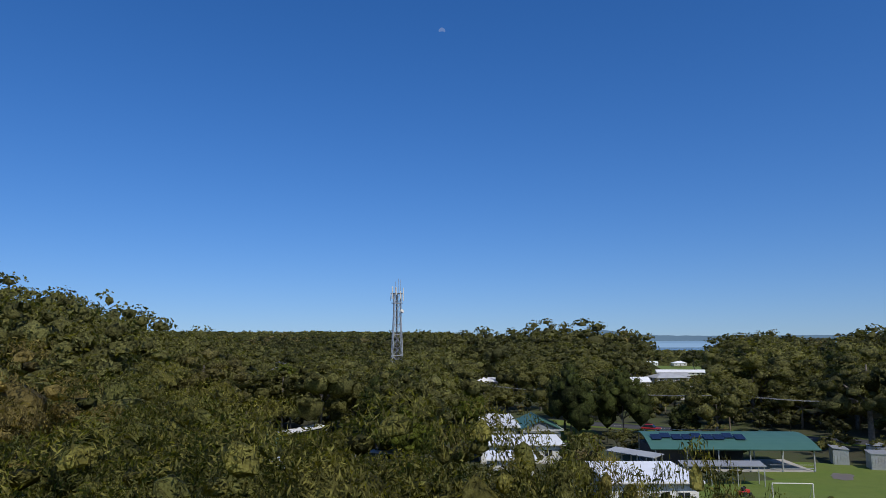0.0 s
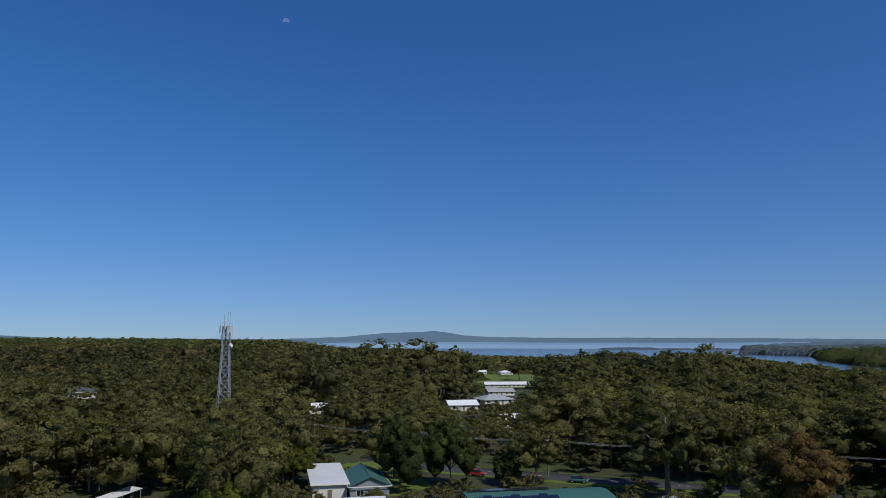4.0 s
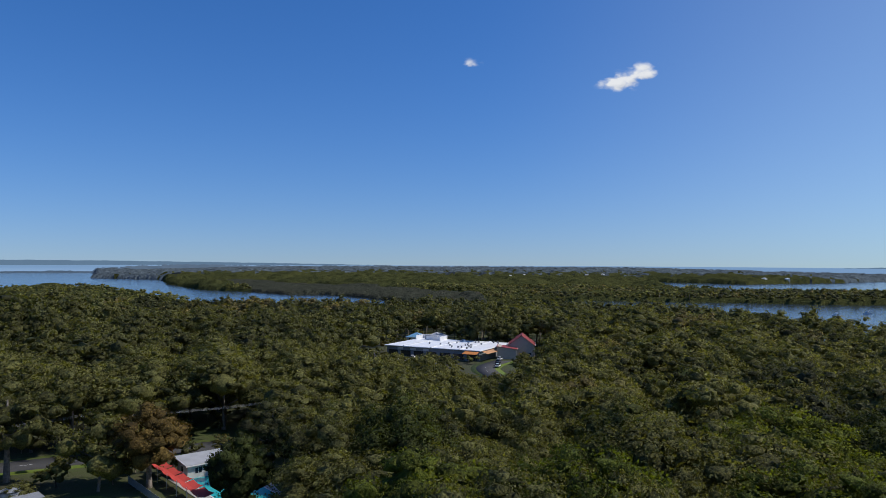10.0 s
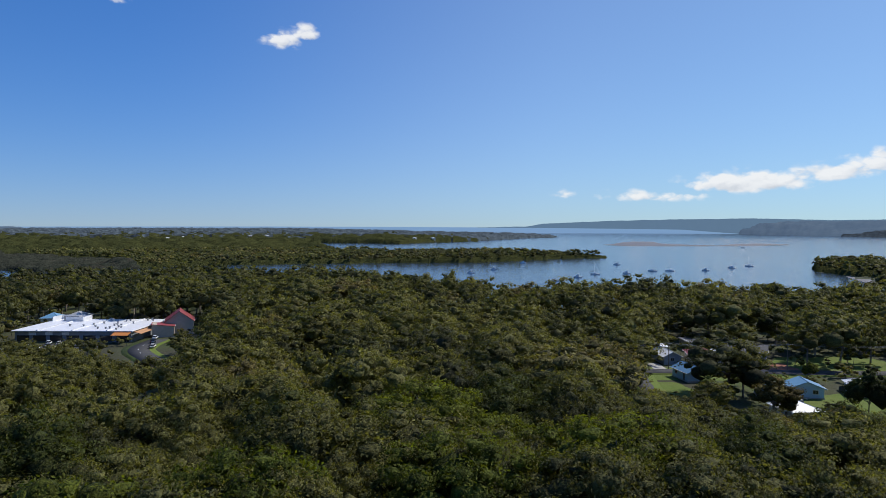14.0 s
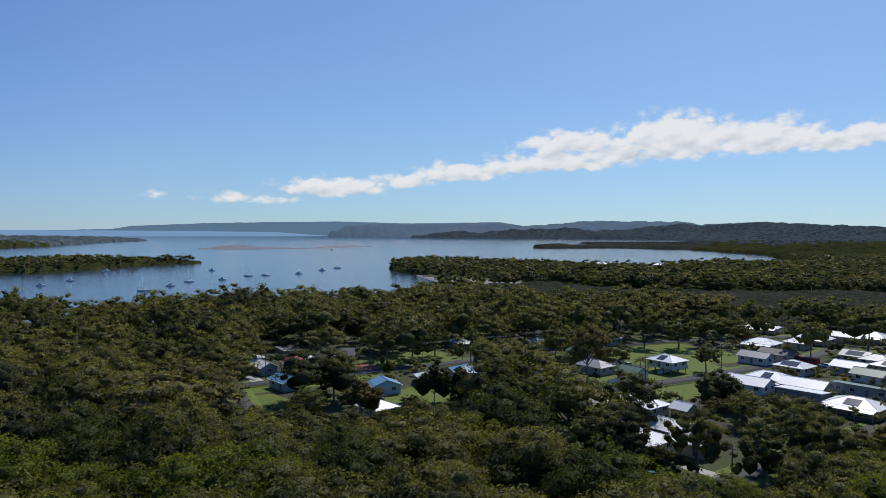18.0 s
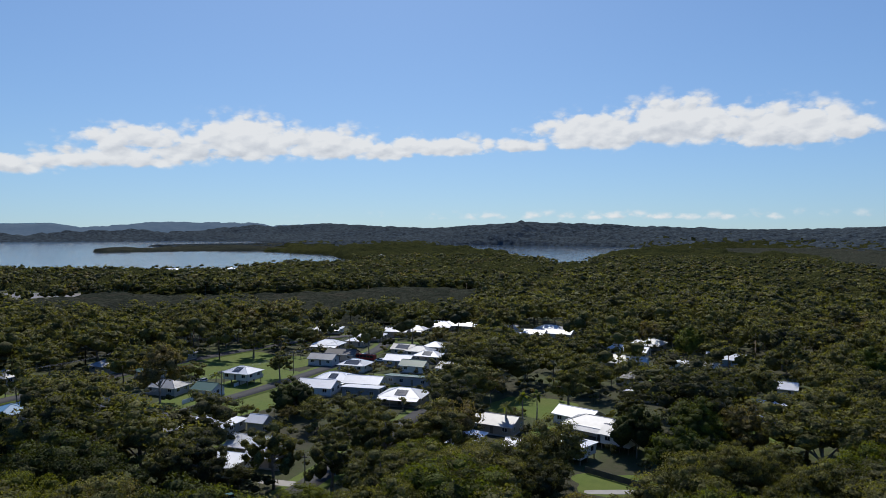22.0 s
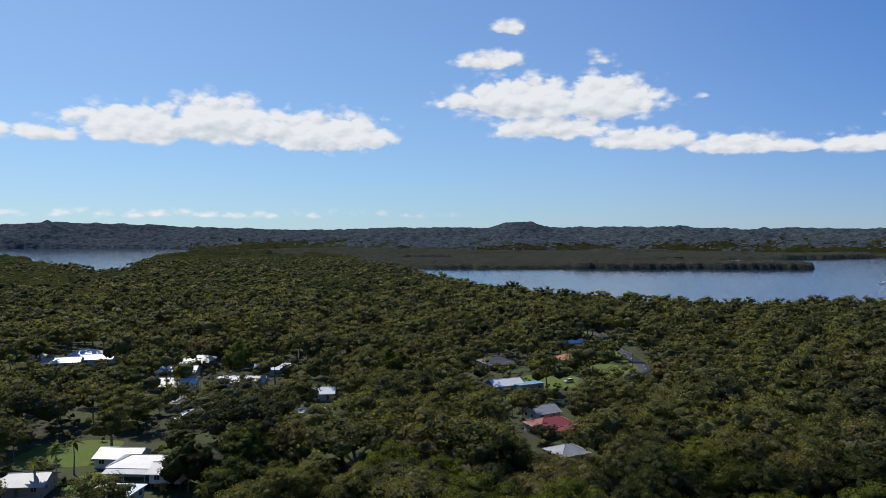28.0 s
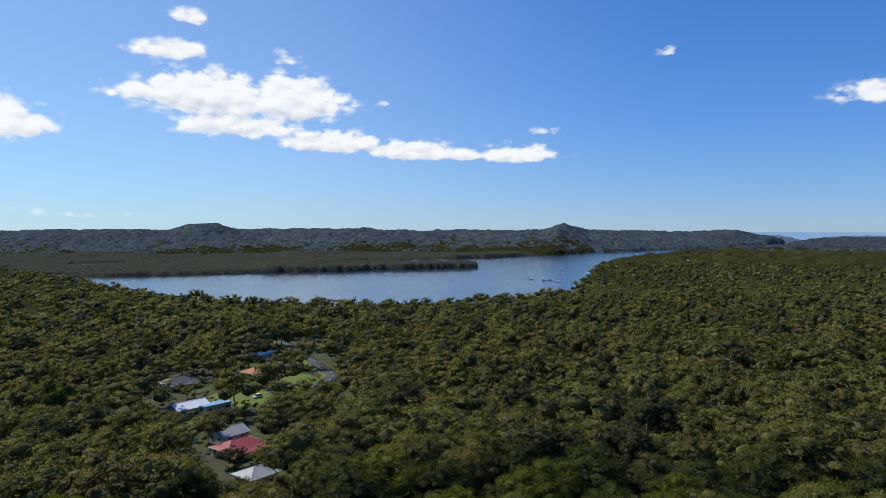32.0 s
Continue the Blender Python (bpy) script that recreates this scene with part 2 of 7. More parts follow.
# ---- materials ----
def material(name, base, rough=0.8, metal=0.0, spots=(), bump=0.0, bump_scale=4.0, by_object=0.0, by_island=0.0, spec=0.4):
    """A surface: base colour, darker or lighter spots (scale, strength, colour), relief, and a shift from object to object."""
    m = bpy.data.materials.new(name)
    m.use_nodes = True
    nt = m.node_tree
    b = nt.nodes["Principled BSDF"]
    b.inputs["Roughness"].default_value, b.inputs["Metallic"].default_value = rough, metal
    b.inputs["Specular IOR Level"].default_value = spec
    geo = nt.nodes.new("ShaderNodeNewGeometry")
    rgb = nt.nodes.new("ShaderNodeRGB")
    rgb.outputs[0].default_value = (*base, 1)
    out = rgb.outputs[0]
    for scale, amount, colour in spots:
        n = nt.nodes.new("ShaderNodeTexNoise")
        n.inputs["Scale"].default_value, n.inputs["Detail"].default_value = scale, 6.0
        nt.links.new(geo.outputs["Position"], n.inputs["Vector"])
        r = nt.nodes.new("ShaderNodeMapRange")
        r.inputs["From Min"].default_value, r.inputs["From Max"].default_value = 0.4, 0.68
        r.inputs["To Max"].default_value = amount
        nt.links.new(n.outputs["Fac"], r.inputs["Value"])
        x = nt.nodes.new("ShaderNodeMix")
        x.data_type = "RGBA"
        nt.links.new(r.outputs[0], x.inputs["Factor"])
        nt.links.new(out, x.inputs["A"])
        x.inputs["B"].default_value = (*colour, 1)
        out = x.outputs["Result"]
    for amount, node, socket in ((by_object, "ShaderNodeObjectInfo", "Random"), (by_island, "ShaderNodeNewGeometry", "Random Per Island")):
        if amount:
            h = nt.nodes.new("ShaderNodeHueSaturation")
            r = nt.nodes.new("ShaderNodeMapRange")
            r.inputs["To Min"].default_value, r.inputs["To Max"].default_value = 1 - amount, 1 + amount
            nt.links.new(nt.nodes.new(node).outputs[socket], r.inputs["Value"])
            nt.links.new(r.outputs[0], h.inputs["Value"])
            nt.links.new(out, h.inputs["Color"])
            out = h.outputs["Color"]
    nt.links.new(out, b.inputs["Base Color"])
    if bump:
        n = nt.nodes.new("ShaderNodeTexNoise")
        n.inputs["Scale"].default_value, n.inputs["Detail"].default_value = bump_scale, 5.0
        nt.links.new(geo.outputs["Position"], n.inputs["Vector"])
        u = nt.nodes.new("ShaderNodeBump")
        u.inputs["Strength"].default_value, u.inputs["Distance"].default_value = bump, 1.0 / bump_scale
        nt.links.new(n.outputs["Fac"], u.inputs["Height"])
        nt.links.new(u.outputs[0], b.inputs["Normal"])
    return m


def foliage(name, dark, light, dry, translucent=0.22, grain=1.2, relief=0.6):
    """Leaves: hue by tree (the tint attribute), grain by noise, a share of light let through."""
    m = bpy.data.materials.new(name)
    m.use_nodes = True
    nt = m.node_tree
    nt.nodes.clear()
    geo = nt.nodes.new("ShaderNodeNewGeometry")
    tint = nt.nodes.new("ShaderNodeAttribute")
    tint.attribute_name = "tint"
    info = nt.nodes.new("ShaderNodeObjectInfo")
    add = nt.nodes.new("ShaderNodeMath")
    add.operation = "ADD"
    nt.links.new(tint.outputs["Fac"], add.inputs[0])
    nt.links.new(info.outputs["Random"], add.inputs[1])
    wrap = nt.nodes.new("ShaderNodeMath")
    wrap.operation = "FRACT"
    nt.links.new(add.outputs[0], wrap.inputs[0])
    ramp = nt.nodes.new("ShaderNodeValToRGB")
    e = ramp.color_ramp.elements
    e[0].position, e[0].color = 0.0, (*dark, 1)
    e[1].position, e[1].color = 1.0, (*dry, 1)
    k = e.new(0.6)
    k.color = (*light, 1)
    k2 = e.new(0.88)
    k2.color = (*light, 1)
    nt.links.new(wrap.outputs[0], ramp.inputs[0])
    n = nt.nodes.new("ShaderNodeTexNoise")
    n.inputs["Scale"].default_value, n.inputs["Detail"].default_value, n.inputs["Roughness"].default_value = grain, 5.0, 0.65
    nt.links.new(geo.outputs["Position"], n.inputs["Vector"])
    r = nt.nodes.new("ShaderNodeMapRange")
    r.inputs["From Min"].default_value, r.inputs["From Max"].default_value = 0.3, 0.7
    r.inputs["To Min"].default_value, r.inputs["To Max"].default_value = 0.35, 1.6
    nt.links.new(n.outputs["Fac"], r.inputs["Value"])
    isl = nt.nodes.new("ShaderNodeMapRange")
    isl.inputs["To Min"].default_value, isl.inputs["To Max"].default_value = 0.55, 1.45
    nt.links.new(geo.outputs["Random Per Island"], isl.inputs["Value"])
    mul = nt.nodes.new("ShaderNodeMath")
    mul.operation = "MULTIPLY"
    nt.links.new(r.outputs[0], mul.inputs[0])
    nt.links.new(isl.outputs[0], mul.inputs[1])
    h = nt.nodes.new("ShaderNodeHueSaturation")
    nt.links.new(mul.outputs[0], h.inputs["Value"])
    nt.links.new(ramp.outputs[0], h.inputs["Color"])
    rel = nt.nodes.new("ShaderNodeTexNoise")
    rel.inputs["Scale"].default_value, rel.inputs["Detail"].default_value = grain * 1.6, 3.0
    nt.links.new(geo.outputs["Position"], rel.inputs["Vector"])
    bmp = nt.nodes.new("ShaderNodeBump")
    bmp.inputs["Strength"].default_value, bmp.inputs["Distance"].default_value = 0.9 if translucent else relief, 1.1 / grain
    nt.links.new(rel.outputs["Fac"], bmp.inputs["Height"])
    d = nt.nodes.new("ShaderNodeBsdfPrincipled")
    nt.links.new(bmp.outputs[0], d.inputs["Normal"])
    d.inputs["Roughness"].default_value, d.inputs["Specular IOR Level"].default_value = 0.7, 0.18 if translucent else 0.0
    nt.links.new(h.outputs[0], d.inputs["Base Color"])
    t = nt.nodes.new("ShaderNodeBsdfTranslucent")
    glow = nt.nodes.new("ShaderNodeMix")
    glow.data_type, glow.blend_type = "RGBA", "MULTIPLY"
    glow.inputs["Factor"].default_value = 1.0
    glow.inputs["B"].default_value = (1.5, 1.5, 0.5, 1)
    nt.links.new(h.outputs[0], glow.inputs["A"])
    nt.links.new(glow.outputs["Result"], t.inputs["Color"])
    x = nt.nodes.new("ShaderNodeMixShader")
    x.inputs[0].default_value = translucent
    nt.links.new(d.outputs[0], x.inputs[1])
    nt.links.new(t.outputs[0], x.inputs[2])
    o = nt.nodes.new("ShaderNodeOutputMaterial")
    nt.links.new(x.outputs[0], o.inputs["Surface"])
    return m


LEAF = foliage("gum leaves", (0.07, 0.074, 0.034), (0.153, 0.15, 0.05), (0.182, 0.145, 0.062), 0.4, 2.2)
LEAF_WEEP = foliage("hanging gum leaves", (0.12, 0.122, 0.036), (0.2, 0.185, 0.048), (0.22, 0.175, 0.062), 0.45, 1.0)
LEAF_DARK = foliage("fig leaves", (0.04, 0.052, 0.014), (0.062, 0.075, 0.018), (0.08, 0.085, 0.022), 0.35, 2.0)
LEAF_BRIGHT = foliage("bright leaves", (0.085, 0.105, 0.016), (0.12, 0.14, 0.02), (0.14, 0.145, 0.026), 0.42, 2.0)
# low colours and dark grain stand in for shaded gaps between crowns
WOODS = foliage("distant woods", (0.022, 0.029, 0.013), (0.051, 0.053, 0.018), (0.06, 0.055, 0.024), 0.0, 0.35, 1.0)
# some bluish haze is mixed into the mangrove colours
MANGROVE = foliage("mangrove canopy", (0.038, 0.044, 0.032), (0.052, 0.056, 0.04), (0.066, 0.063, 0.046), 0.0, 0.3)
# hill colours are lightened and blued to carry the haze of distance
HILLS = foliage("hill forest in painted haze", (0.042, 0.055, 0.066), (0.056, 0.07, 0.077), (0.062, 0.074, 0.078), 0.0, 0.06, 0.4)
BARK = material("pale gum bark", (0.28, 0.24, 0.2), 0.9, spots=((1.5, 0.8, (0.1, 0.08, 0.06)),), bump=0.5, bump_scale=6)
GRASS = material("mown grass", (0.105, 0.155, 0.018), 0.95, spots=((0.08, 0.5, (0.15, 0.15, 0.035)), (0.5, 0.5, (0.07, 0.11, 0.014)), (6.0, 0.4, (0.12, 0.165, 0.025))), bump=0.4, bump_scale=5)
SOIL = material("forest floor", (0.04, 0.042, 0.018), 0.95, spots=((0.04, 0.95, (0.058, 0.085, 0.012)), (0.6, 0.5, (0.075, 0.062, 0.038))), bump=0.5, bump_scale=3)
ASPHALT = material("asphalt", (0.055, 0.055, 0.058), 0.9, spots=((0.3, 0.6, (0.085, 0.083, 0.08)), (3.0, 0.4, (0.035, 0.035, 0.036))), bump=0.2, bump_scale=20)
SAND = material("wet sand", (0.18, 0.152, 0.132), 0.5, spots=((0.02, 0.8, (0.11, 0.098, 0.09)), (0.15, 0.4, (0.21, 0.18, 0.155))))
STEEL = material("galvanised steel", (0.55, 0.56, 0.57), 0.45, 0.6, spots=((3.0, 0.5, (0.35, 0.36, 0.37)),))
WHITE_ROOF = material("white roof sheet", (0.78, 0.79, 0.8), 0.45, spots=((0.4, 0.35, (0.55, 0.55, 0.54)), (4.0, 0.2, (0.6, 0.6, 0.6))), by_object=0.1)
GREY_ROOF = material("grey roof sheet", (0.33, 0.34, 0.35), 0.45, spots=((0.4, 0.5, (0.22, 0.22, 0.22)),), by_object=0.25)
GREEN_ROOF = material("green roof sheet", (0.05, 0.13, 0.105), 0.5, spots=((0.5, 0.4, (0.065, 0.15, 0.125)),))
BLUE_ROOF = material("blue roof sheet", (0.12, 0.27, 0.42), 0.5, spots=((0.5, 0.4, (0.16, 0.3, 0.42)),), by_object=0.3)
RED_ROOF = material("red roof sheet", (0.27, 0.05, 0.05), 0.55, spots=((0.5, 0.5, (0.2, 0.05, 0.045)),), by_object=0.2)
TILE_ROOF = material("terracotta roof", (0.42, 0.17, 0.09), 0.8, spots=((0.8, 0.5, (0.3, 0.12, 0.07)),))
DARK_ROOF = material("dark roof", (0.07, 0.07, 0.075), 0.6, spots=((0.5, 0.5, (0.12, 0.12, 0.12)),))
WALL_WHITE = material("painted boards", (0.68, 0.67, 0.63), 0.7, spots=((0.8, 0.4, (0.5, 0.48, 0.44)),), by_object=0.15)
WALL_TAN = material("tan render", (0.45, 0.38, 0.29), 0.8, spots=((0.8, 0.4, (0.35, 0.3, 0.24)),), by_object=0.2)
WALL_GREY = material("grey cladding", (0.32, 0.34, 0.35), 0.7, spots=((0.8, 0.4, (0.25, 0.26, 0.27)),), by_object=0.2)
WALL_BLUE = material("pale blue boards", (0.35, 0.5, 0.58), 0.7, by_object=0.15)
GLASS = material("window glass", (0.02, 0.025, 0.03), 0.08, spec=0.6)
SOLAR = material("solar cells", (0.012, 0.016, 0.035), 0.12, spots=((2.0, 0.4, (0.02, 0.03, 0.06)),), spec=0.6)
TIMBER = material("weathered timber", (0.22, 0.17, 0.12), 0.85, spots=((2.0, 0.6, (0.13, 0.11, 0.09)),), bump=0.3, bump_scale=8)
CONCRETE = material("concrete", (0.42, 0.4, 0.37), 0.85, spots=((0.5, 0.5, (0.3, 0.29, 0.27)),))


def water_material():
    m = bpy.data.materials.new("bay water")
    m.use_nodes = True
    nt = m.node_tree
    b = nt.nodes["Principled BSDF"]
    b.inputs["Base Color"].default_value = (0.03, 0.05, 0.075, 1)
    b.inputs["Roughness"].default_value, b.inputs["IOR"].default_value = 0.12, 1.33
    geo = nt.nodes.new("ShaderNodeNewGeometry")
    n = nt.nodes.new("ShaderNodeTexNoise")
    n.inputs["Scale"].default_value, n.inputs["Detail"].default_value = 0.25, 6.0
    nt.links.new(geo.outputs["Position"], n.inputs["Vector"])
    u = nt.nodes.new("ShaderNodeBump")
    u.inputs["Strength"].default_value, u.inputs["Distance"].default_value = 0.25, 1.0
    nt.links.new(n.outputs["Fac"], u.inputs["Height"])
    nt.links.new(u.outputs[0], b.inputs["Normal"])
    return m


WATER = water_material()

# ---- plan of land and water, in heading (degrees) and range (metres) ----
LEVEL = -8.0          # the water's height; the village stands at 0
FOREST, MARSH, SEA, FLAT = 1, 2, 0, 3
PLAN = [
    (FOREST, [(-60, 0), (-60, 4900), (2, 4900), (6, 2600), (12, 1900), (15, 1500), (22, 1350), (27, 1400), (33, 1500), (36, 1450),
              (38, 1200), (41, 1000), (44, 820), (48, 720), (54, 720), (60, 740), (70, 740), (78, 680), (86, 600), (92, 460),
              (100, 430), (108, 440), (116, 480), (121, 540), (122, 0)]),
    (FOREST, [(121, 0), (121, 4950), (285, 4950), (285, 0)]),
    (SEA, [(91, 465), (100, 430), (108, 440), (116, 480), (121, 560), (122, 700), (131, 735), (131, 795), (126, 850), (118.5, 890),
           (117.3, 1062), (118.5, 1180), (124, 1180), (129, 1090), (138, 1030), (142.5, 1230), (149.3, 1230), (146, 1750), (142, 2000),
           (141, 2000), (143, 2700), (140, 3700), (133.7, 3880), (125.3, 3980), (121, 3960), (116, 4400), (112, 4900), (96, 4950), (99.5, 3300), (96, 3000), (92, 2480)]),
    (MARSH, [(25.5, 4450), (36.5, 4430), (36, 4750), (26, 4750)]),
    (FOREST, [(36, 2800), (45, 2200), (60, 2150), (78, 2350), (85.7, 2140), (92, 2500), (95.8, 3050), (98.4, 3330), (97.5, 3500),
              (94, 3700), (88, 3900), (80, 4200), (60, 4700), (45, 4700), (36, 4300)]),
    (FOREST, [(41, 1900), (43.6, 1493), (47.4, 1349), (50, 1230), (53, 1218), (59, 970), (65, 990), (72, 1040), (82, 1050), (92.5, 1075),
             (97, 1155), (100, 1225), (102.4, 1268), (102, 1300), (98, 1330), (92, 1350), (86, 1370), (81, 1400), (79.5, 1600), (79, 2100), (60, 2250), (41, 2400)]),
    (FOREST, [(117.4, 1062), (117.6, 972), (121.6, 893), (125.6, 843), (129.7, 800), (133.2, 788), (141, 1000), (129, 1090), (124, 1190), (119, 1190)]),
    (MARSH, [(41, 2200), (43.2, 1718), (46.6, 1481), (47.4, 1349), (50, 1230), (53, 1218), (59, 970), (62, 975), (66, 985), (64, 1180), (62, 1240), (59, 1420), (54.2, 1590), (48.4, 1880), (43.2, 2080)]),
    (MARSH, [(128.8, 2150), (129.6, 2110), (136, 2160), (143, 2040), (150, 2000), (150, 2350), (142, 2300), (137, 2420), (131, 2330)]),
    (MARSH, [(132, 2720), (138.6, 2640), (146, 2600), (146, 2850), (138, 2900)]),
    (FLAT, [(102.3, 2064), (103.8, 1960), (107.2, 1980), (111.2, 2054), (110.7, 2110), (107.2, 2200), (106, 2560), (104.5, 2540), (103.4, 2350), (103, 2150)]),
    (FLAT, [(110.5, 2080), (112, 2060), (115.9, 2230), (115.5, 2330), (112.9, 2400)]),
    (MARSH, [(121, 560), (122, 640), (130, 700), (140, 700), (158, 700), (160, 480), (150, 430), (138, 420), (128, 440)]),
    (FLAT, [(119.5, 900), (121, 765), (122.3, 694), (125.6, 695), (129.7, 724), (131.8, 770), (133.2, 786), (129.7, 798), (125.6, 841), (121.6, 891)]),
    (SEA, [(153.5, 2050), (158.6, 1780), (161.5, 1450), (164.9, 1180), (166.6, 1200), (168.3, 1560), (170, 1750), (175.5, 2080), (170, 2540),
           (169.3, 2580), (160, 2800), (156, 2750)]),
    (MARSH, [(172, 1850), (178, 1650), (184, 1450), (187, 1800), (192, 2150), (200, 2260), (190, 2330), (178, 2320), (175.5, 2120)]),
    (SEA, [(184.7, 1330), (188.5, 1080), (190.7, 900), (196, 760), (200.7, 680), (206.8, 640), (215, 660), (223, 720), (227, 820), (227.7, 1047),
           (228.3, 1416), (230, 1534), (237.2, 2287), (242.2, 3410), (246, 4950), (242.5, 4950), (241, 3600), (237.5, 2921), (230, 2396),
           (224.3, 2054), (219, 1850), (212, 1750), (205, 1500), (190, 1400)]),
    (MARSH, [(184.7, 1330), (190.6, 1250), (194.5, 1245), (207.4, 1290), (218.7, 1385), (218.4, 1490), (213.8, 1530),
             (212, 1620), (208, 1640), (216, 1780), (219, 1840), (224, 2040), (215, 2150), (190, 2100), (183, 1800)]),
    (SEA, [(187.7, 1600), (189, 1570), (192, 1590), (191.6, 1750), (188, 1750)]),
    (FOREST, [(112, 4950), (112.2, 4850), (116, 4400), (121.5, 3950), (121.5, 4950)]),
]


def kind_of_land(az, r):
    """0 sea, 1 forest, 2 marsh, 3 flat, for arrays of heading and range."""
    # an uneven shore
    x, y = r * np.sin(np.radians(az)), r * np.cos(np.radians(az))
    far = np.clip((r - 430) / 200, 0, 1)
    az = az + far * ((value_noise(x / 55, y / 55, 31) - 0.5) * 0.4 + (value_noise(x / 160, y / 160, 32) - 0.5) * 0.5)
    r = r + far * ((value_noise(x / 45, y / 45, 33) - 0.5) * 16 + (value_noise(x / 140, y / 140, 34) - 0.5) * 20)
    out = np.zeros(az.shape, int)
    for kind, poly in PLAN:
        inside = np.zeros(az.shape, bool)
        for (a0, r0), (a1, r1) in zip(poly, poly[1:] + poly[:1]):
            if a0 == a1:
                continue
            cross = ((a0 <= az) & (az < a1)) | ((a1 <= az) & (az < a0))
            inside ^= cross & (r < r0 + (az - a0) * (r1 - r0) / (a1 - a0))
        out[inside] = kind
    return out


# skyline of the hills: heading and degrees over the level eye line
SKYLINE = [(-60, 0.7), (-25, 0.77), (-21, 0.64), (-15, 0.36), (-1, 0.33), (5.0, 0.45), (8.3, 0.86), (13.9, 0.9), (15.6, 0.5), (22, 0.28), (38, 0.14),
           (51, 0.0), (76, -0.1), (90, -0.3), (95, -0.1), (97, 0.18), (103, 0.32), (108, 0.42), (113, 0.46), (119, 0.3), (126, 0.42), (128, 0.15), (133, 0.6), (140, 0.5), (141.5, 0.25), (146, 0.46),
           (150.4, 0.16), (154, 0.08), (161.5, 0.53), (172, 0.09), (179, -0.12), (188.5, 0.06), (194.6, -0.02), (196, 0.4), (198, 0.52), (199.6, 0.05), (205.5, 0.07),
           (213.4, -0.22), (219, -0.17), (224, -0.06), (225.6, 0.44), (227.6, -0.08), (235, -0.2), (238.3, -0.04), (240, -0.4), (245, -0.5), (285, -0.5)]
EYE_BY_HEADING = [(-60, 22), (0, 24), (7, 30), (28, 36), (57, 42), (82, 48), (104, 51), (130, 54.5), (162, 59.5), (191, 66.4), (216, 71.7), (285, 74)]
RIDGE_RANGE = [(-60, 4600), (95, 4750), (120, 4700), (140, 4500), (152, 3700), (160, 3400), (190, 3200), (225, 3000), (232, 3500), (245, 4300), (285, 4300)]


def table(rows, x):
    return np.interp(x, [a for a, _ in rows], [b for _, b in rows])


def smooth(x):
    x = np.clip(x, 0, 1)
    return x * x * (3 - 2 * x)


def value_noise(x, y, seed=0):
    """Smooth random field of unit wavelength, 0 to 1."""
    xi, yi = np.floor(x).astype(int), np.floor(y).astype(int)
    fx, fy = smooth(x - xi), smooth(y - yi)

    def h(i, j):
        n = (i * 374761393 + j * 668265263 + seed * 2246822519) & 0xFFFFFFFF
        n = ((n ^ (n >> 13)) * 1274126177) & 0xFFFFFFFF
        return ((n ^ (n >> 16)) & 0xFFFF) / 65535.0
    return (h(xi, yi) * (1 - fx) + h(xi + 1, yi) * fx) * (1 - fy) + (h(xi, yi + 1) * (1 - fx) + h(xi + 1, yi + 1) * fx) * fy


def hill_height(az, r, trees=14.0):
    """Ground of the hills over the village's level."""
    far = table(RIDGE_RANGE, az)
    top = table(EYE_BY_HEADING, az) + far * np.tan(np.radians(table(SKYLINE, az))) - trees
    x, y = r * np.sin(np.radians(az)), r * np.cos(np.radians(az))
    gully = (value_noise(x / 330, y / 330, 3) - 0.5) * 1.1 + (value_noise(x / 120, y / 120, 4) - 0.5) * 0.5
    up = smooth((r - far + 950) / 950) ** 0.8
    down = 1 - 0.5 * smooth((r - far) / 900)
    # the slopes run out towards every shore
    coast = np.ones(np.shape(r))
    out = r > 2300
    if out.any():
        ao, ro = az[out], r[out]
        land = np.zeros(ao.shape)
        for da, dr in ((0, -90), (0, -180), (0, -300), (0, -430), (1.2, 0), (-1.2, 0), (2.4, -60), (-2.4, -60)):
            land += (kind_of_land(ao + da, ro + dr) == FOREST) / 8.0
        coast[out] = smooth(land) ** 0.8
    return np.maximum(top, 0) * up * down * coast * (1 + gully * np.sin(np.pi * np.clip(up, 0, 1)) * 1.2)


def ground_height(az, r):
    z = np.where(kind_of_land(az, r) == SEA, LEVEL - 4.0, 0.0)
    k = kind_of_land(az, r)
    z = np.where(k == MARSH, LEVEL + 0.5, z)
    z = np.where(k == FLAT, LEVEL + 0.25, z)
    # the shore slopes: land falls to the water over the last stretch
    z = np.where((k == FOREST) & (r > 420), LEVEL + 1.0 + 6.0 * smooth((600 - r) / 200), z)
    z = np.where(k == FOREST, z + hill_height(az, r), z)
    # the rise with the tall trees
    bump = 18.5 * np.exp(-(((az + 38) / 15) ** 2) - ((r - 165) / 60) ** 2)
    bump = bump + 15.0 * np.exp(-(((az - 26.5) / 4) ** 2) - ((r - 640) / 130) ** 2) + 31.0 * np.exp(-(((az + 14) / 24) ** 4) - ((r - 950) / 320) ** 2)
    # the wooded ridge of the long point across the creek
    ridge = 27.0 * np.exp(-(((az - 64) / 25) ** 4) - ((r - 3200) / 700) ** 2)
    return z + bump + np.where(k == FOREST, ridge, 0.0)


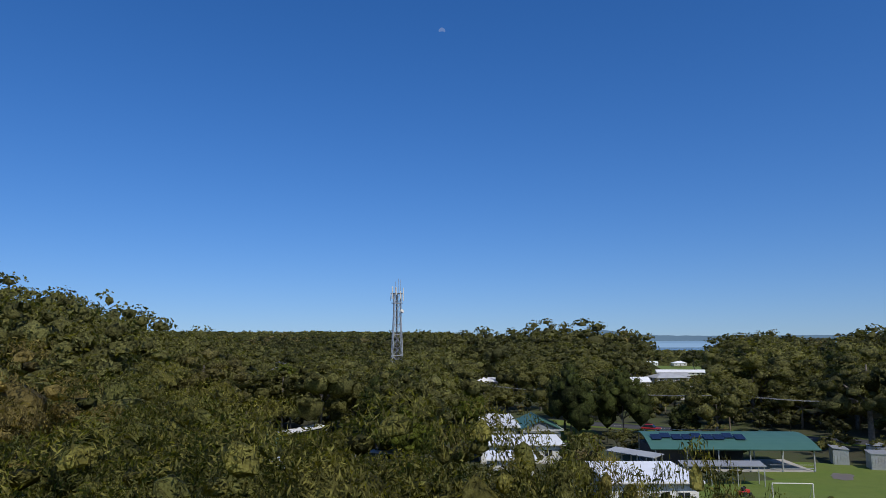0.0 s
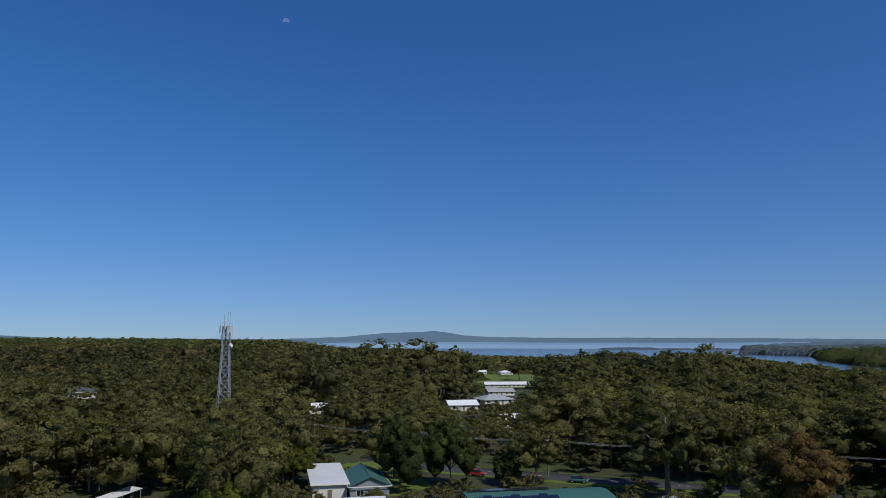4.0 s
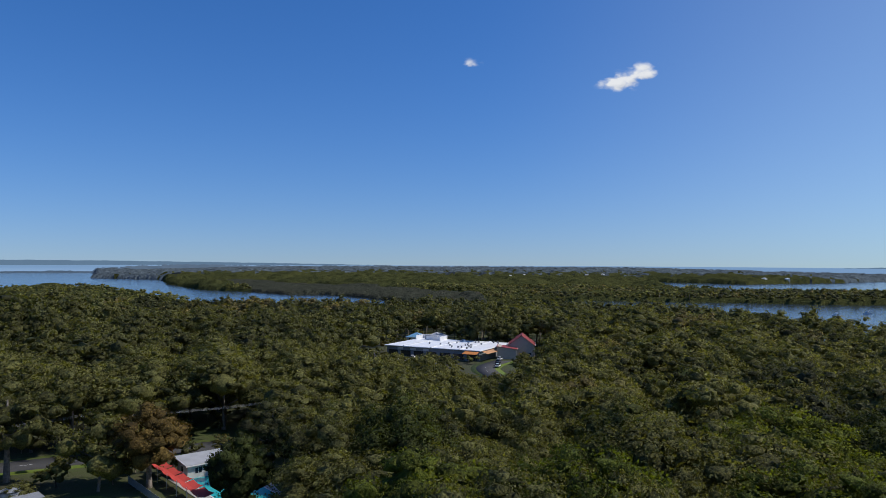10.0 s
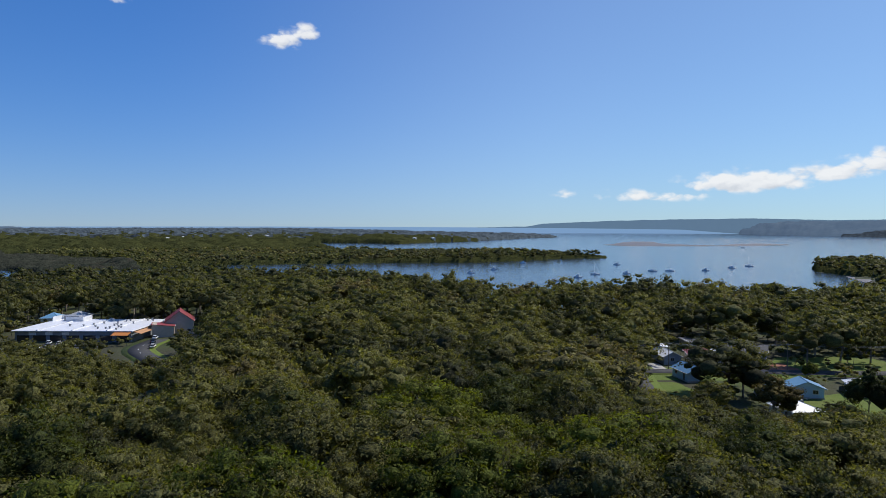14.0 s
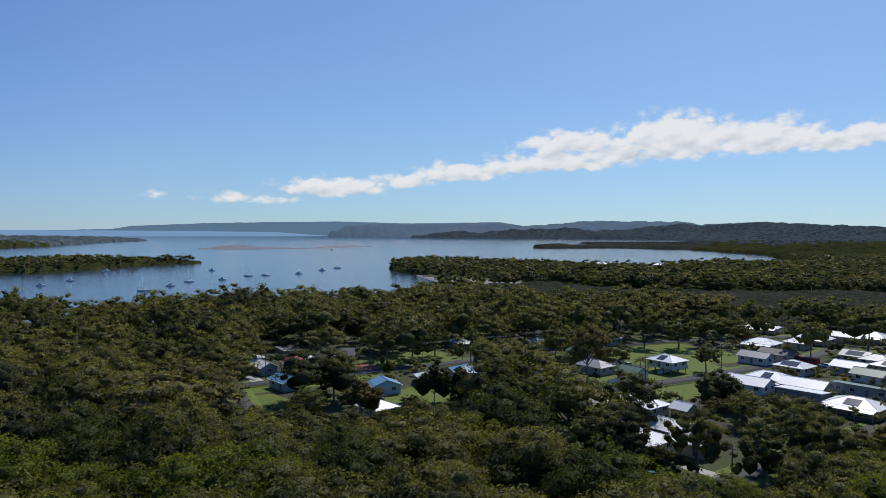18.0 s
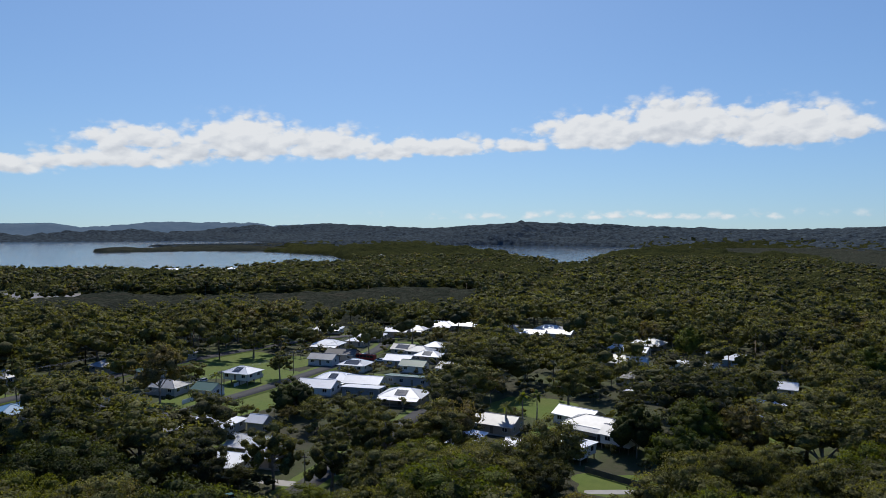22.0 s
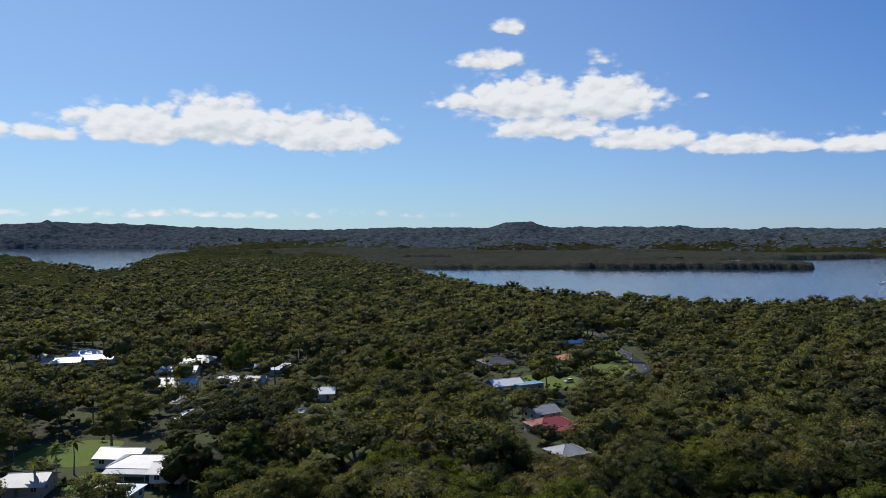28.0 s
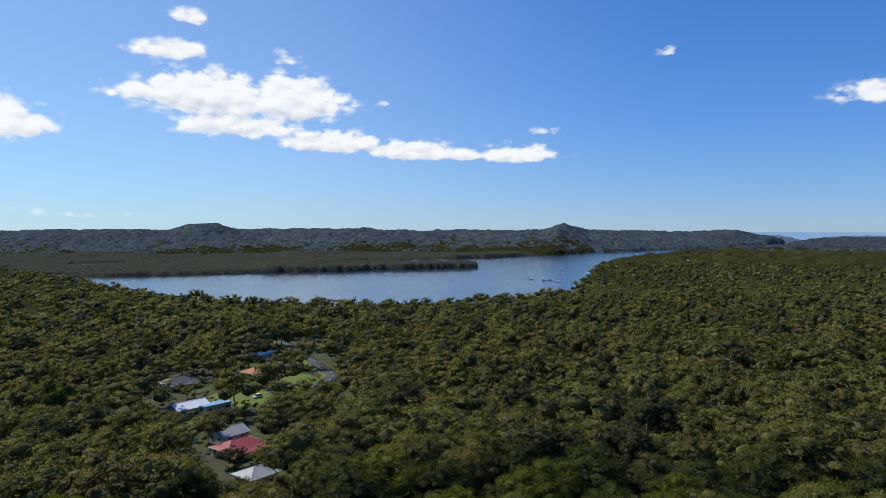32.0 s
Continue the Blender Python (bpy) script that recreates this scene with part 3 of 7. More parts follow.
def mesh_np(name, verts, quads=(), tris=(), mats=(), slots=None, tint=None, shade=False, normals=None):
    me = bpy.data.meshes.new(name)
    nq, nt_ = len(quads), len(tris)
    loops = np.concatenate([np.asarray(quads, np.int32).ravel(), np.asarray(tris, np.int32).ravel()]).astype(np.int32)
    me.vertices.add(len(verts))
    me.vertices.foreach_set("co", np.asarray(verts, np.float32).ravel())
    me.loops.add(len(loops))
    me.loops.foreach_set("vertex_index", loops)
    me.polygons.add(nq + nt_)
    starts = np.concatenate([np.arange(nq) * 4, nq * 4 + np.arange(nt_) * 3]).astype(np.int32)
    me.polygons.foreach_set("loop_start", starts)
    if slots is not None:
        me.polygons.foreach_set("material_index", np.asarray(slots, np.int32))
    if shade:
        me.polygons.foreach_set("use_smooth", np.ones(nq + nt_, bool))
    for m in mats:
        me.materials.append(m)
    if tint is not None:
        at = me.attributes.new("tint", "FLOAT", "POINT")
        at.data.foreach_set("value", np.asarray(tint, np.float32))
    me.update()
    if normals is not None:
        n = np.asarray(normals, float)
        n /= np.linalg.norm(n, axis=1)[:, None] + 1e-9
        me.normals_split_custom_set_from_vertices(n.tolist())
    return me


def polar_sheet(az, r, height):
    """Vertices and quads of a sheet over headings and ranges."""
    A, R = np.meshgrid(az, r, indexing="ij")
    Z = height(A, R)
    v = np.stack([R * np.sin(np.radians(A)), R * np.cos(np.radians(A)), Z], -1).reshape(-1, 3)
    n, m = len(az), len(r)
    i = (np.arange(n - 1)[:, None] * m + np.arange(m - 1)[None]).ravel()
    return v, np.stack([i, i + 1, i + m + 1, i + m], -1), A.ravel(), R.ravel()


# ---- ground and water ----
az_all = np.concatenate([np.arange(-60, 285, 1.0), np.arange(285, 300.1, 2.5)])
r_all = np.concatenate([[0.5], np.arange(15, 420, 14), np.geomspace(420, 4980, 90)])
gv, gq, ga, gr = polar_sheet(az_all, r_all, lambda a, r: ground_height(a, r) - 7.0 * smooth((r - 1000) / 300) - 28.0 * smooth((r - 2400) / 300))
ground = tagged(new("ground", mesh_np("ground", gv, gq, mats=[SOIL], shade=True)), "leaf-littered sandy soil and scrub under the trees", "ground", kind="structure")
wa = np.arange(0, 361, 3.0)
wv, wq, _, _ = polar_sheet(wa, np.array([250.0, 700, 1500, 3000, 4985]), lambda a, r: np.full(a.shape, LEVEL))
water = tagged(new("water", mesh_np("water", wv, wq, mats=[WATER])), "calm blue bay water with light ripples", "water", kind="structure")
# rim: upright glowing strip for the distant shore and sea that close the view
rim_az = np.arange(-60, 300.1, 0.5)


SEA_LINE = [(-60, 0.0), (50, -0.02), (76, -0.1), (92, -0.2), (97, -0.22), (108, -0.3), (113, -0.7), (150, -0.5), (285, -0.25)]


def rim_height(a, r):
    top = table(EYE_BY_HEADING, a) + 4960 * np.tan(np.radians(table(SEA_LINE, a)))
    return np.where(r > 0.5, top, LEVEL - 2)


# far shore: haze is put into its blue-grey colour and a faint emission
HAZE = material("far shore with painted haze", (0.05, 0.068, 0.085), 1.0, spots=((0.012, 0.7, (0.075, 0.09, 0.1)), (0.05, 0.5, (0.03, 0.045, 0.06))), spec=0.0)
FAR_HILLS = material("far hills with painted haze", (0.03, 0.045, 0.06), 1.0, spots=((0.004, 0.6, (0.05, 0.07, 0.09)), (0.02, 0.5, (0.02, 0.035, 0.05))), spec=0.0)
# the blue veil of air over these hills is painted as emission
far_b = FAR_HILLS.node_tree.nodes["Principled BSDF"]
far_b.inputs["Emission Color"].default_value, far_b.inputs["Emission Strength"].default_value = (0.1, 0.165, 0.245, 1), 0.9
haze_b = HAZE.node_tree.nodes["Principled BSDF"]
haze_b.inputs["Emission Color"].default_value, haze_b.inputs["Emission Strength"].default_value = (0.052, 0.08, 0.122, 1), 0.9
rv, rq, _, _ = polar_sheet(rim_az, np.array([0.0, 1.0]), rim_height)
ang = np.radians(np.repeat(rim_az, 2))
rv[:, 0], rv[:, 1] = 4960 * np.sin(ang), 4960 * np.cos(ang)
# emission replaces the light that hazy sea would send back
RIM = bpy.data.materials.new("glowing haze strip")
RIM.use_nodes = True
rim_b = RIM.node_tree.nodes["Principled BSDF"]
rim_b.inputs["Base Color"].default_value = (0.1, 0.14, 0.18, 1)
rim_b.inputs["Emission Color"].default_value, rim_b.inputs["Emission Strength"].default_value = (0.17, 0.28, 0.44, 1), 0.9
tagged(new("backdrop", mesh_np("backdrop", rv, rq, mats=[RIM])), "glowing strip for hazy blue sea and low land along the horizon", "horizon", kind="structure")


def domes(x, y, cell, seed):
    """Rounded crowns side by side: 0 in the creases, 1 on top."""
    u, v = x / cell, y / cell
    ui, vi = np.floor(u).astype(int), np.floor(v).astype(int)
    best, which = np.zeros(np.shape(x)), np.zeros(np.shape(x))
    for i in (-1, 0, 1):
        for j in (-1, 0, 1):
            h = ((ui + i) * 374761393 + (vi + j) * 668265263 + seed * 974634777) & 0xFFFFFFFF
            h = ((h ^ (h >> 13)) * 1274126177) & 0xFFFFFFFF
            cu, cv_, cs_ = (h & 255) / 255.0, ((h >> 8) & 255) / 255.0, 0.62 + 0.38 * ((h >> 16) & 255) / 255.0
            d2 = ((ui + i + cu - u) ** 2 + (vi + j + cv_ - v) ** 2) / (0.85 * cs_) ** 2
            top = cs_ * np.sqrt(np.clip(1 - d2, 0, 1))
            which = np.where(top > best, ((h >> 20) & 1023) / 1023.0, which)
            best = np.maximum(best, top)
    return best, which

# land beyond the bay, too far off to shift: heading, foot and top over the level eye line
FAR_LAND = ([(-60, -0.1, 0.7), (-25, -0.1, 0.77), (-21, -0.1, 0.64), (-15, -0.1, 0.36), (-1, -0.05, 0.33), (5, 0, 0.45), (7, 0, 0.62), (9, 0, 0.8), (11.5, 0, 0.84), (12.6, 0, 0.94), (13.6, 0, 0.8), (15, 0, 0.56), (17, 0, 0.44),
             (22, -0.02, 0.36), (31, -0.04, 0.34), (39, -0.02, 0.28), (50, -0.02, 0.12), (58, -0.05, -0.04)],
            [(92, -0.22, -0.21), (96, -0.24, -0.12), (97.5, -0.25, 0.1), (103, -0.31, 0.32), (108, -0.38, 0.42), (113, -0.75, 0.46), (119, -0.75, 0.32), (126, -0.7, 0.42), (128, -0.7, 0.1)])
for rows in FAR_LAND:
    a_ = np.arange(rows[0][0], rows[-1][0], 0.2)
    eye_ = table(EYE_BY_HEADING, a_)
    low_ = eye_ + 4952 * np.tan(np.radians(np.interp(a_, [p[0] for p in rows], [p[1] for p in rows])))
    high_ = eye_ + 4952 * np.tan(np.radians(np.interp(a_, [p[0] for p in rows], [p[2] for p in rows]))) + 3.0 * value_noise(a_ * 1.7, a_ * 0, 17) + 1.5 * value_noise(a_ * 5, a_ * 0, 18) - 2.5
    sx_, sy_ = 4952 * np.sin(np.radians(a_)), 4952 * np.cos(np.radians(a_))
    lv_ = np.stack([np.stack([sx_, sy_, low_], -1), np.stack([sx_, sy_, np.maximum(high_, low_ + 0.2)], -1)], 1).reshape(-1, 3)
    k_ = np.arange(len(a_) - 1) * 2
    tagged(new("backdrop", mesh_np("backdrop", lv_, np.stack([k_, k_ + 1, k_ + 3, k_ + 2], -1), mats=[FAR_HILLS])), "hills on the far side of the bay, painted haze glowing blue", "horizon", kind="structure")


# ---- distant woods: a canopy sheet of many crowns over the far land ----
def canopy_height(a, r):
    k = kind_of_land(a, r)
    x, y = r * np.sin(np.radians(a)), r * np.cos(np.radians(a))
    near = 1 - smooth((r - 1300) / 300)
    bump = domes(x, y, 14.0, 7)[0] * near + domes(x, y, 27.0, 6)[0] * (1 - near)
    rough = value_noise(x / 5.0, y / 5.0, 8) * near
    patch = value_noise(x / 140, y / 140, 9)
    # lower towards the water
    inland = np.zeros(a.shape)
    for da, dr in ((0.5, 0), (-0.5, 0), (1.1, 0), (-1.1, 0), (0, 22), (0, -22), (0.6, 45), (-0.6, -45)):
        inland += (kind_of_land(a + da, r + dr) != SEA) / 8.0
    wooded = np.zeros(a.shape)
    for dr in (-35, -70, -110, 60):
        wooded += (kind_of_land(a, r + dr) == FOREST) / 4.0
    start = smooth((r - 620) / 110)
    tall = start * (3.0 + (3.0 + (12.0 - 5.0 * smooth((r - 2600) / 600)) * bump + 1.5 * rough + 6 * smooth((value_noise(x / 48, y / 48, 10) - 0.45) / 0.3)) * (0.35 + 0.65 * wooded)) * (0.55 + 0.45 * inland) * (1 - 0.45 * (1 - smooth((r - 1400) / 120)))
    low = (2.2 + (2.0 + 3.2 * smooth((r - 760) / 200)) * bump + 1.6 * rough) * (0.5 + 0.5 * inland)
    z = np.where(k == FOREST, tall, np.where(k == MARSH, low + 4.5 * smooth((patch - 0.62) / 0.1), 0.0))
    # open fields in the woods
    for ox_, oy_, oa_, ob_ in ((280, 745, 85, 72), (222, 625, 62, 62), (-50, -765, 46, 24)):
        z = z * smooth((((x - ox_) / oa_) ** 2 + ((y - oy_) / ob_) ** 2 - 0.95) / 0.45) - 0.4 * (((x - ox_) / oa_) ** 2 + ((y - oy_) / ob_) ** 2 < 1)
    return np.where((k == FOREST) | (k == MARSH), ground_height(a, r) + z, LEVEL - 0.6)


fa = np.arange(-38, 252, 0.16)
fr = np.concatenate([np.arange(400, 800, 8.0), np.arange(800, 1400, 6.0), np.arange(1400, 2300, 10.0), np.arange(2300, 3400, 18.0), np.arange(3400, 4945, 40.0)])
fv, fq, fA, fR = polar_sheet(fa, fr, canopy_height)
fk = kind_of_land(fA, fR)
keep = ((fk[fq] == FOREST) | (fk[fq] == MARSH)).any(1)
keep &= (fR[fq].min(1) > 640) | (fk[fq] == MARSH).all(1)
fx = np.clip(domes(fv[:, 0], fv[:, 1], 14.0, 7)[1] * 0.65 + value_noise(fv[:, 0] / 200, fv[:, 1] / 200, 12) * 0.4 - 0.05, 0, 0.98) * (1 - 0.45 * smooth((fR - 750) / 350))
marsh = (fk[fq] == MARSH).any(1) & (fk[fq] != FOREST).all(1)
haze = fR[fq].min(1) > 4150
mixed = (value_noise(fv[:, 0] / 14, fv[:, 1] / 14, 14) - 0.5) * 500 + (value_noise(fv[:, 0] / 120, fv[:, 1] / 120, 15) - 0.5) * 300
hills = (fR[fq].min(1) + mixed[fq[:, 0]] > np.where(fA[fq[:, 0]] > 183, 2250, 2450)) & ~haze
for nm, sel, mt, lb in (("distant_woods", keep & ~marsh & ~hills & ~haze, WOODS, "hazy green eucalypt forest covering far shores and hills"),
                        ("distant_hills", keep & hills, HILLS, "forested hills far across the bay, blue-green with painted haze"),
                        ("far_shore", keep & haze, HAZE, "shore and hills on the horizon, blue-grey haze painted in"),
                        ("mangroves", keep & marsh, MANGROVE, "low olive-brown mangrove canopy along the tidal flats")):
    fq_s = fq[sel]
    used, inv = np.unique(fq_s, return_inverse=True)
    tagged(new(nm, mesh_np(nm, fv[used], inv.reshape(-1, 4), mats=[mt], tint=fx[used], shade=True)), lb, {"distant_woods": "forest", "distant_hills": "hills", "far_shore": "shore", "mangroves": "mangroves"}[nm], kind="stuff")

# sandbanks and the mud flat, bare at low tide
sa, sr = np.arange(100, 134, 0.12), np.arange(640, 2520, 7.0)
sv, sq, sA, sR = polar_sheet(sa, sr, lambda a, r: LEVEL + 0.1 + 0.25 * value_noise(r * np.sin(np.radians(a)) / 40, r * np.cos(np.radians(a)) / 40, 41))
flat = (kind_of_land(sA, sR) == FLAT)[sq].all(1)
sq = sq[flat]
used, inv = np.unique(sq, return_inverse=True)
tagged(new("sandbank", mesh_np("sandbank", sv[used], inv.reshape(-1, 4), mats=[SAND], shade=True)), "wet brown sand and mud bared by the tide", "sandbank", kind="structure")

# ---- trees ----

def ico(level):
    bm = bmesh.new()
    bmesh.ops.create_icosphere(bm, subdivisions=level, radius=1.0)
    v = np.array([p.co[:] for p in bm.verts])
    f = np.array([[p.index for p in q.verts] for q in bm.faces])
    bm.free()
    return v, f


ICO1, ICO2 = ico(1), ico(2)


def tube(points, radii, sides=5):
    """A tapered tube through points: vertices and quads."""
    points = np.asarray(points, float)
    v, q = [], []
    for i, (p, rad) in enumerate(zip(points, radii)):
        d = points[min(i + 1, len(points) - 1)] - points[max(i - 1, 0)]
        d /= np.linalg.norm(d) + 1e-9
        s = np.cross(d, [0.3, 0.9, 0.1])
        s /= np.linalg.norm(s)
        u = np.cross(d, s)
        for k in range(sides):
            w = 2 * math.pi * k / sides
            v.append(p + rad * (math.cos(w) * s + math.sin(w) * u))
        if i:
            b = (i - 1) * sides
            q += [[b + k, b + (k + 1) % sides, b + sides + (k + 1) % sides, b + sides + k] for k in range(sides)]
    return np.array(v), np.array(q)


def crown_template(seed, boughs, clumps, cards, size, level=1, spread=0.4, base=0.42, clump=(0.36, 0.54), flat=0.78, slim=0.5, droop=0.0, thick=1.0, sides=5, limbs=True, rise=1.0, fill=0.72, lean=0.6, body=0.72):
    """A tree one unit high: trunk and limbs (v, q); a crown of boughs, each a heap of leaf clumps (v, quads, tris), and its shading directions."""
    g = np.random.default_rng(seed)
    bc, br = [], []
    for i in range(boughs):
        a = 2.4 * i + g.uniform(-0.5, 0.5)
        d = 0.0 if i == 0 else spread * g.uniform(0.5, 0.74)
        rad = spread * (g.uniform(0.46, 0.64) if boughs > 1 else 1.0)
        top = 0.985 - (0.0 if i == 0 else rise * g.uniform(0.06, 0.3))
        bc.append([d * math.cos(a), d * math.sin(a), top - rad * 1.25])
        br.append([rad, rad, rad * 1.25])
    bc, br = np.array(bc), np.array(br)
    cs, rs, up = [], [], []
    per = max(1, clumps // boughs)
    for c, r in zip(bc, br):
        for k in range(per):
            cz = 1 - (k + 0.5) / per * 1.5
            a = 2.39996 * k + g.uniform(-0.4, 0.4)
            sn = math.sqrt(max(0.0, 1 - cz * cz))
            w = np.array([sn * math.cos(a), sn * math.sin(a), cz])
            rad = r[0] * g.uniform(*clump)
            cs.append(c + w * (r - [rad * 0.8, rad * 0.8, rad * flat]) * g.uniform(0.86, 1.1))
            rs.append([rad, rad, rad * flat * g.uniform(0.8, 1.15)])
            up.append(w)
    cs, rs, up = np.array(cs), np.array(rs), np.array(up)
    cv, cq, ct, tn = np.zeros((0, 3)), np.zeros((0, 4), int), np.zeros((0, 3), int), np.zeros((0, 3))
    if cards:
        p = rs[:, 0] ** 2
        pick = g.choice(len(cs), cards, p=p / p.sum())
        d = g.normal(size=(cards, 3)) + up[pick] * 0.45
        d[:, 2] = np.where(d[:, 2] < -0.2, -d[:, 2] * 0.8, d[:, 2])
        d /= np.linalg.norm(d, axis=1)[:, None]
        pos = cs[pick] + d * rs[pick] * g.uniform(0.68, 1.2, (cards, 1))
        n = d + g.normal(scale=0.5, size=(cards, 3))
        n /= np.linalg.norm(n, axis=1)[:, None]
        t = np.cross(n, g.normal(size=(cards, 3)))
        t /= np.linalg.norm(t, axis=1)[:, None]
        if droop:
            t = t * (1 - droop) + droop * (np.array([0, 0, -1.0]) + g.normal(scale=0.4, size=(cards, 3)))
            t /= np.linalg.norm(t, axis=1)[:, None]
        b = np.cross(n, t)
        b /= np.linalg.norm(b, axis=1)[:, None] + 1e-9
        z = size * g.uniform(0.6, 1.35, (cards, 1))
        q = np.stack([pos + t * z, pos + b * z * slim + n * z * 0.2, pos - t * z, pos - b * z * slim + t * z * 0.2], 1)
        cv, cq = q.reshape(-1, 3), np.arange(cards * 4).reshape(-1, 4)
        tn = np.repeat(d * 0.75 + up[pick] * lean + g.normal(scale=0.22, size=(cards, 3)) + [0, 0, 0.1], 4, axis=0)
    iv, it = ICO2 if level == 2 else ICO1
    for c, r, w in zip(cs, rs, up):
        bump = 1 + g.normal(scale=0.2, size=(len(iv), 1))
        ct = np.concatenate([ct, it + len(cv)])
        cv = np.concatenate([cv, iv * r * body * bump + c])
        tn = np.concatenate([tn, iv * 0.8 + w * lean * 0.8 + g.normal(scale=0.28, size=(len(iv), 3))])
    if fill:
        for c, r in zip(bc, br):
            ct = np.concatenate([ct, ICO1[1] + len(cv)])
            cv = np.concatenate([cv, ICO1[0] * r * fill * [1, 1, 0.8] + c - [0, 0, r[2] * 0.1]])
            tn = np.concatenate([tn, ICO1[0]])
    tn /= np.linalg.norm(tn, axis=1)[:, None]
    bend = g.uniform(-0.04, 0.04, 2)
    fork = base * g.uniform(0.75, 1.0)
    tv, tq = tube([(0, 0, -0.02), (bend[0] * 0.5, bend[1] * 0.5, fork * 0.5), (bend[0], bend[1], fork), (bend[0] * 0.5, bend[1] * 0.5, 0.75)], np.array((0.02, 0.015, 0.012, 0.004)) * thick, sides)
    if limbs:
        for c in bc:
            lv, lq = tube([(bend[0], bend[1], fork * g.uniform(0.75, 1.1)), (c[0] * 0.5 + bend[0] * 0.5, c[1] * 0.5, fork + (c[2] - fork) * 0.5), c + [0, 0, 0.03]], np.array((0.009, 0.007, 0.003)) * thick, max(3, sides - 1))
            tq = np.concatenate([tq, lq + len(tv)])
            tv = np.concatenate([tv, lv])
    return tv, tq, cv, cq, ct, tn


# where no tree stands: roads (points, half width), buildings and lawns (x, y, half x, half y)
ROADS = {
    "main_road": ([(-60, 262), (10, 207), (44, 182), (73, 161), (92, 148), (140, 112)], 4.5),
    "shore_road": ([(236, -20), (234, -67), (233, -102), (231, -149), (230, -200), (226, -250), (214, -300), (190, -350)], 3.6),
    "middle_road": ([(165, -120), (165, -167), (163, -212), (164, -255), (168, -300), (190, -350)], 3.2),
    "near_road": ([(89, -95), (91, -126), (93, -154), (95, -185), (97, -215)], 3.0),
    "lane": ([(233, -66), (212, -63), (189, -61)], 2.2),
    "bend_road": ([(-180, -420), (-172, -372), (-163, -330), (-158, -305), (-140, -290), (-118, -286)], 3.6),
    "shops_road": ([(296, 122), (272, 120), (249, 104), (232, 90)], 4.0),
    "far_road": ([(95, 450), (77, 370), (68, 295), (64, 240)], 3.0),
}
LAWNS = []
SIGHT = []            # things that stay in view: x, y, half width, height seen


def road_clear(x, y, extra):
    ok = np.ones(x.shape, bool)
    for pts, half in ROADS.values():
        for (x0, y0), (x1, y1) in zip(pts, pts[1:]):
            dx_, dy_ = x1 - x0, y1 - y0
            t = np.clip(((x - x0) * dx_ + (y - y0) * dy_) / (dx_ * dx_ + dy_ * dy_), 0, 1)
            ok &= np.hypot(x - x0 - t * dx_, y - y0 - t * dy_) > half + extra
    return ok


def sight_cap(x, y, reach):
    """How high a tree may stand there without hiding what lies open behind it."""
    az = np.degrees(np.arctan2(x, y)) % 360
    az = np.where(az > 300, az - 360, az)
    r = np.hypot(x, y)
    h = table([(-60, 20.7), (31, 20.7), (45, 38)] + EYE_BY_HEADING[4:], az)
    cap = np.full(x.shape, 99.0)
    for fx_, fy_, fw, fz in SIGHT:
        fr_, fa_ = math.hypot(fx_, fy_), math.degrees(math.atan2(fx_, fy_)) % 360
        fa_ = fa_ - 360 if fa_ > 300 else fa_
        near = (np.abs(az - fa_) < math.degrees((fw + reach) / fr_)) & (r < fr_)
        cap = np.where(near, np.minimum(cap, h - (h - fz) * (r / fr_)), cap)
    return cap

# ---- builders ----
def part(name, bm, mat, parent, label=""):
    me = bpy.data.meshes.new(name)
    bm.to_mesh(me)
    bm.free()
    me.materials.append(mat)
    ob = new(name, me)
    ob.parent = parent
    if label:
        tagged(ob, label)
    return ob


def thing(name, m, label, category, group="", kind=""):
    ob = new(name)
    ob.matrix_world = m
    ob.empty_display_size = 0.3
    return tagged(ob, label, category, group, kind)


def add_box(bm, x0, y0, z0, x1, y1, z1, bevel=0.0):
    made = bmesh.ops.create_cube(bm, size=1.0, matrix=Matrix.LocRotScale(((x0 + x1) / 2, (y0 + y1) / 2, (z0 + z1) / 2), None, (abs(x1 - x0), abs(y1 - y0), abs(z1 - z0))))
    if bevel:
        edges = list({e for v in made["verts"] for e in v.link_edges})
        bmesh.ops.bevel(bm, geom=edges, offset=bevel, segments=1, affect="EDGES")
    return bm


def box(*args, bevel=0.0):
    return add_box(bmesh.new(), *args, bevel=bevel)


def add_rod(bm, a, b, r0, r1=None, sides=6):
    a, b = Vector(a), Vector(b)
    d = b - a
    q = d.to_track_quat("Z", "Y").to_matrix().to_4x4()
    bmesh.ops.create_cone(bm, cap_ends=True, segments=sides, radius1=r0, radius2=r0 if r1 is None else r1, depth=d.length, matrix=Matrix.Translation((a + b) / 2) @ q)
    return bm


def rod(*args, **kw):
    return add_rod(bmesh.new(), *args, **kw)


def solid(verts, faces, thick=0.0):
    bm = bmesh.new()
    vs = [bm.verts.new(v) for v in verts]
    for f in faces:
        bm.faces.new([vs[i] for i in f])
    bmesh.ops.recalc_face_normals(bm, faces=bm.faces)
    if thick:
        bmesh.ops.solidify(bm, geom=list(bm.faces), thickness=thick)
    return bm


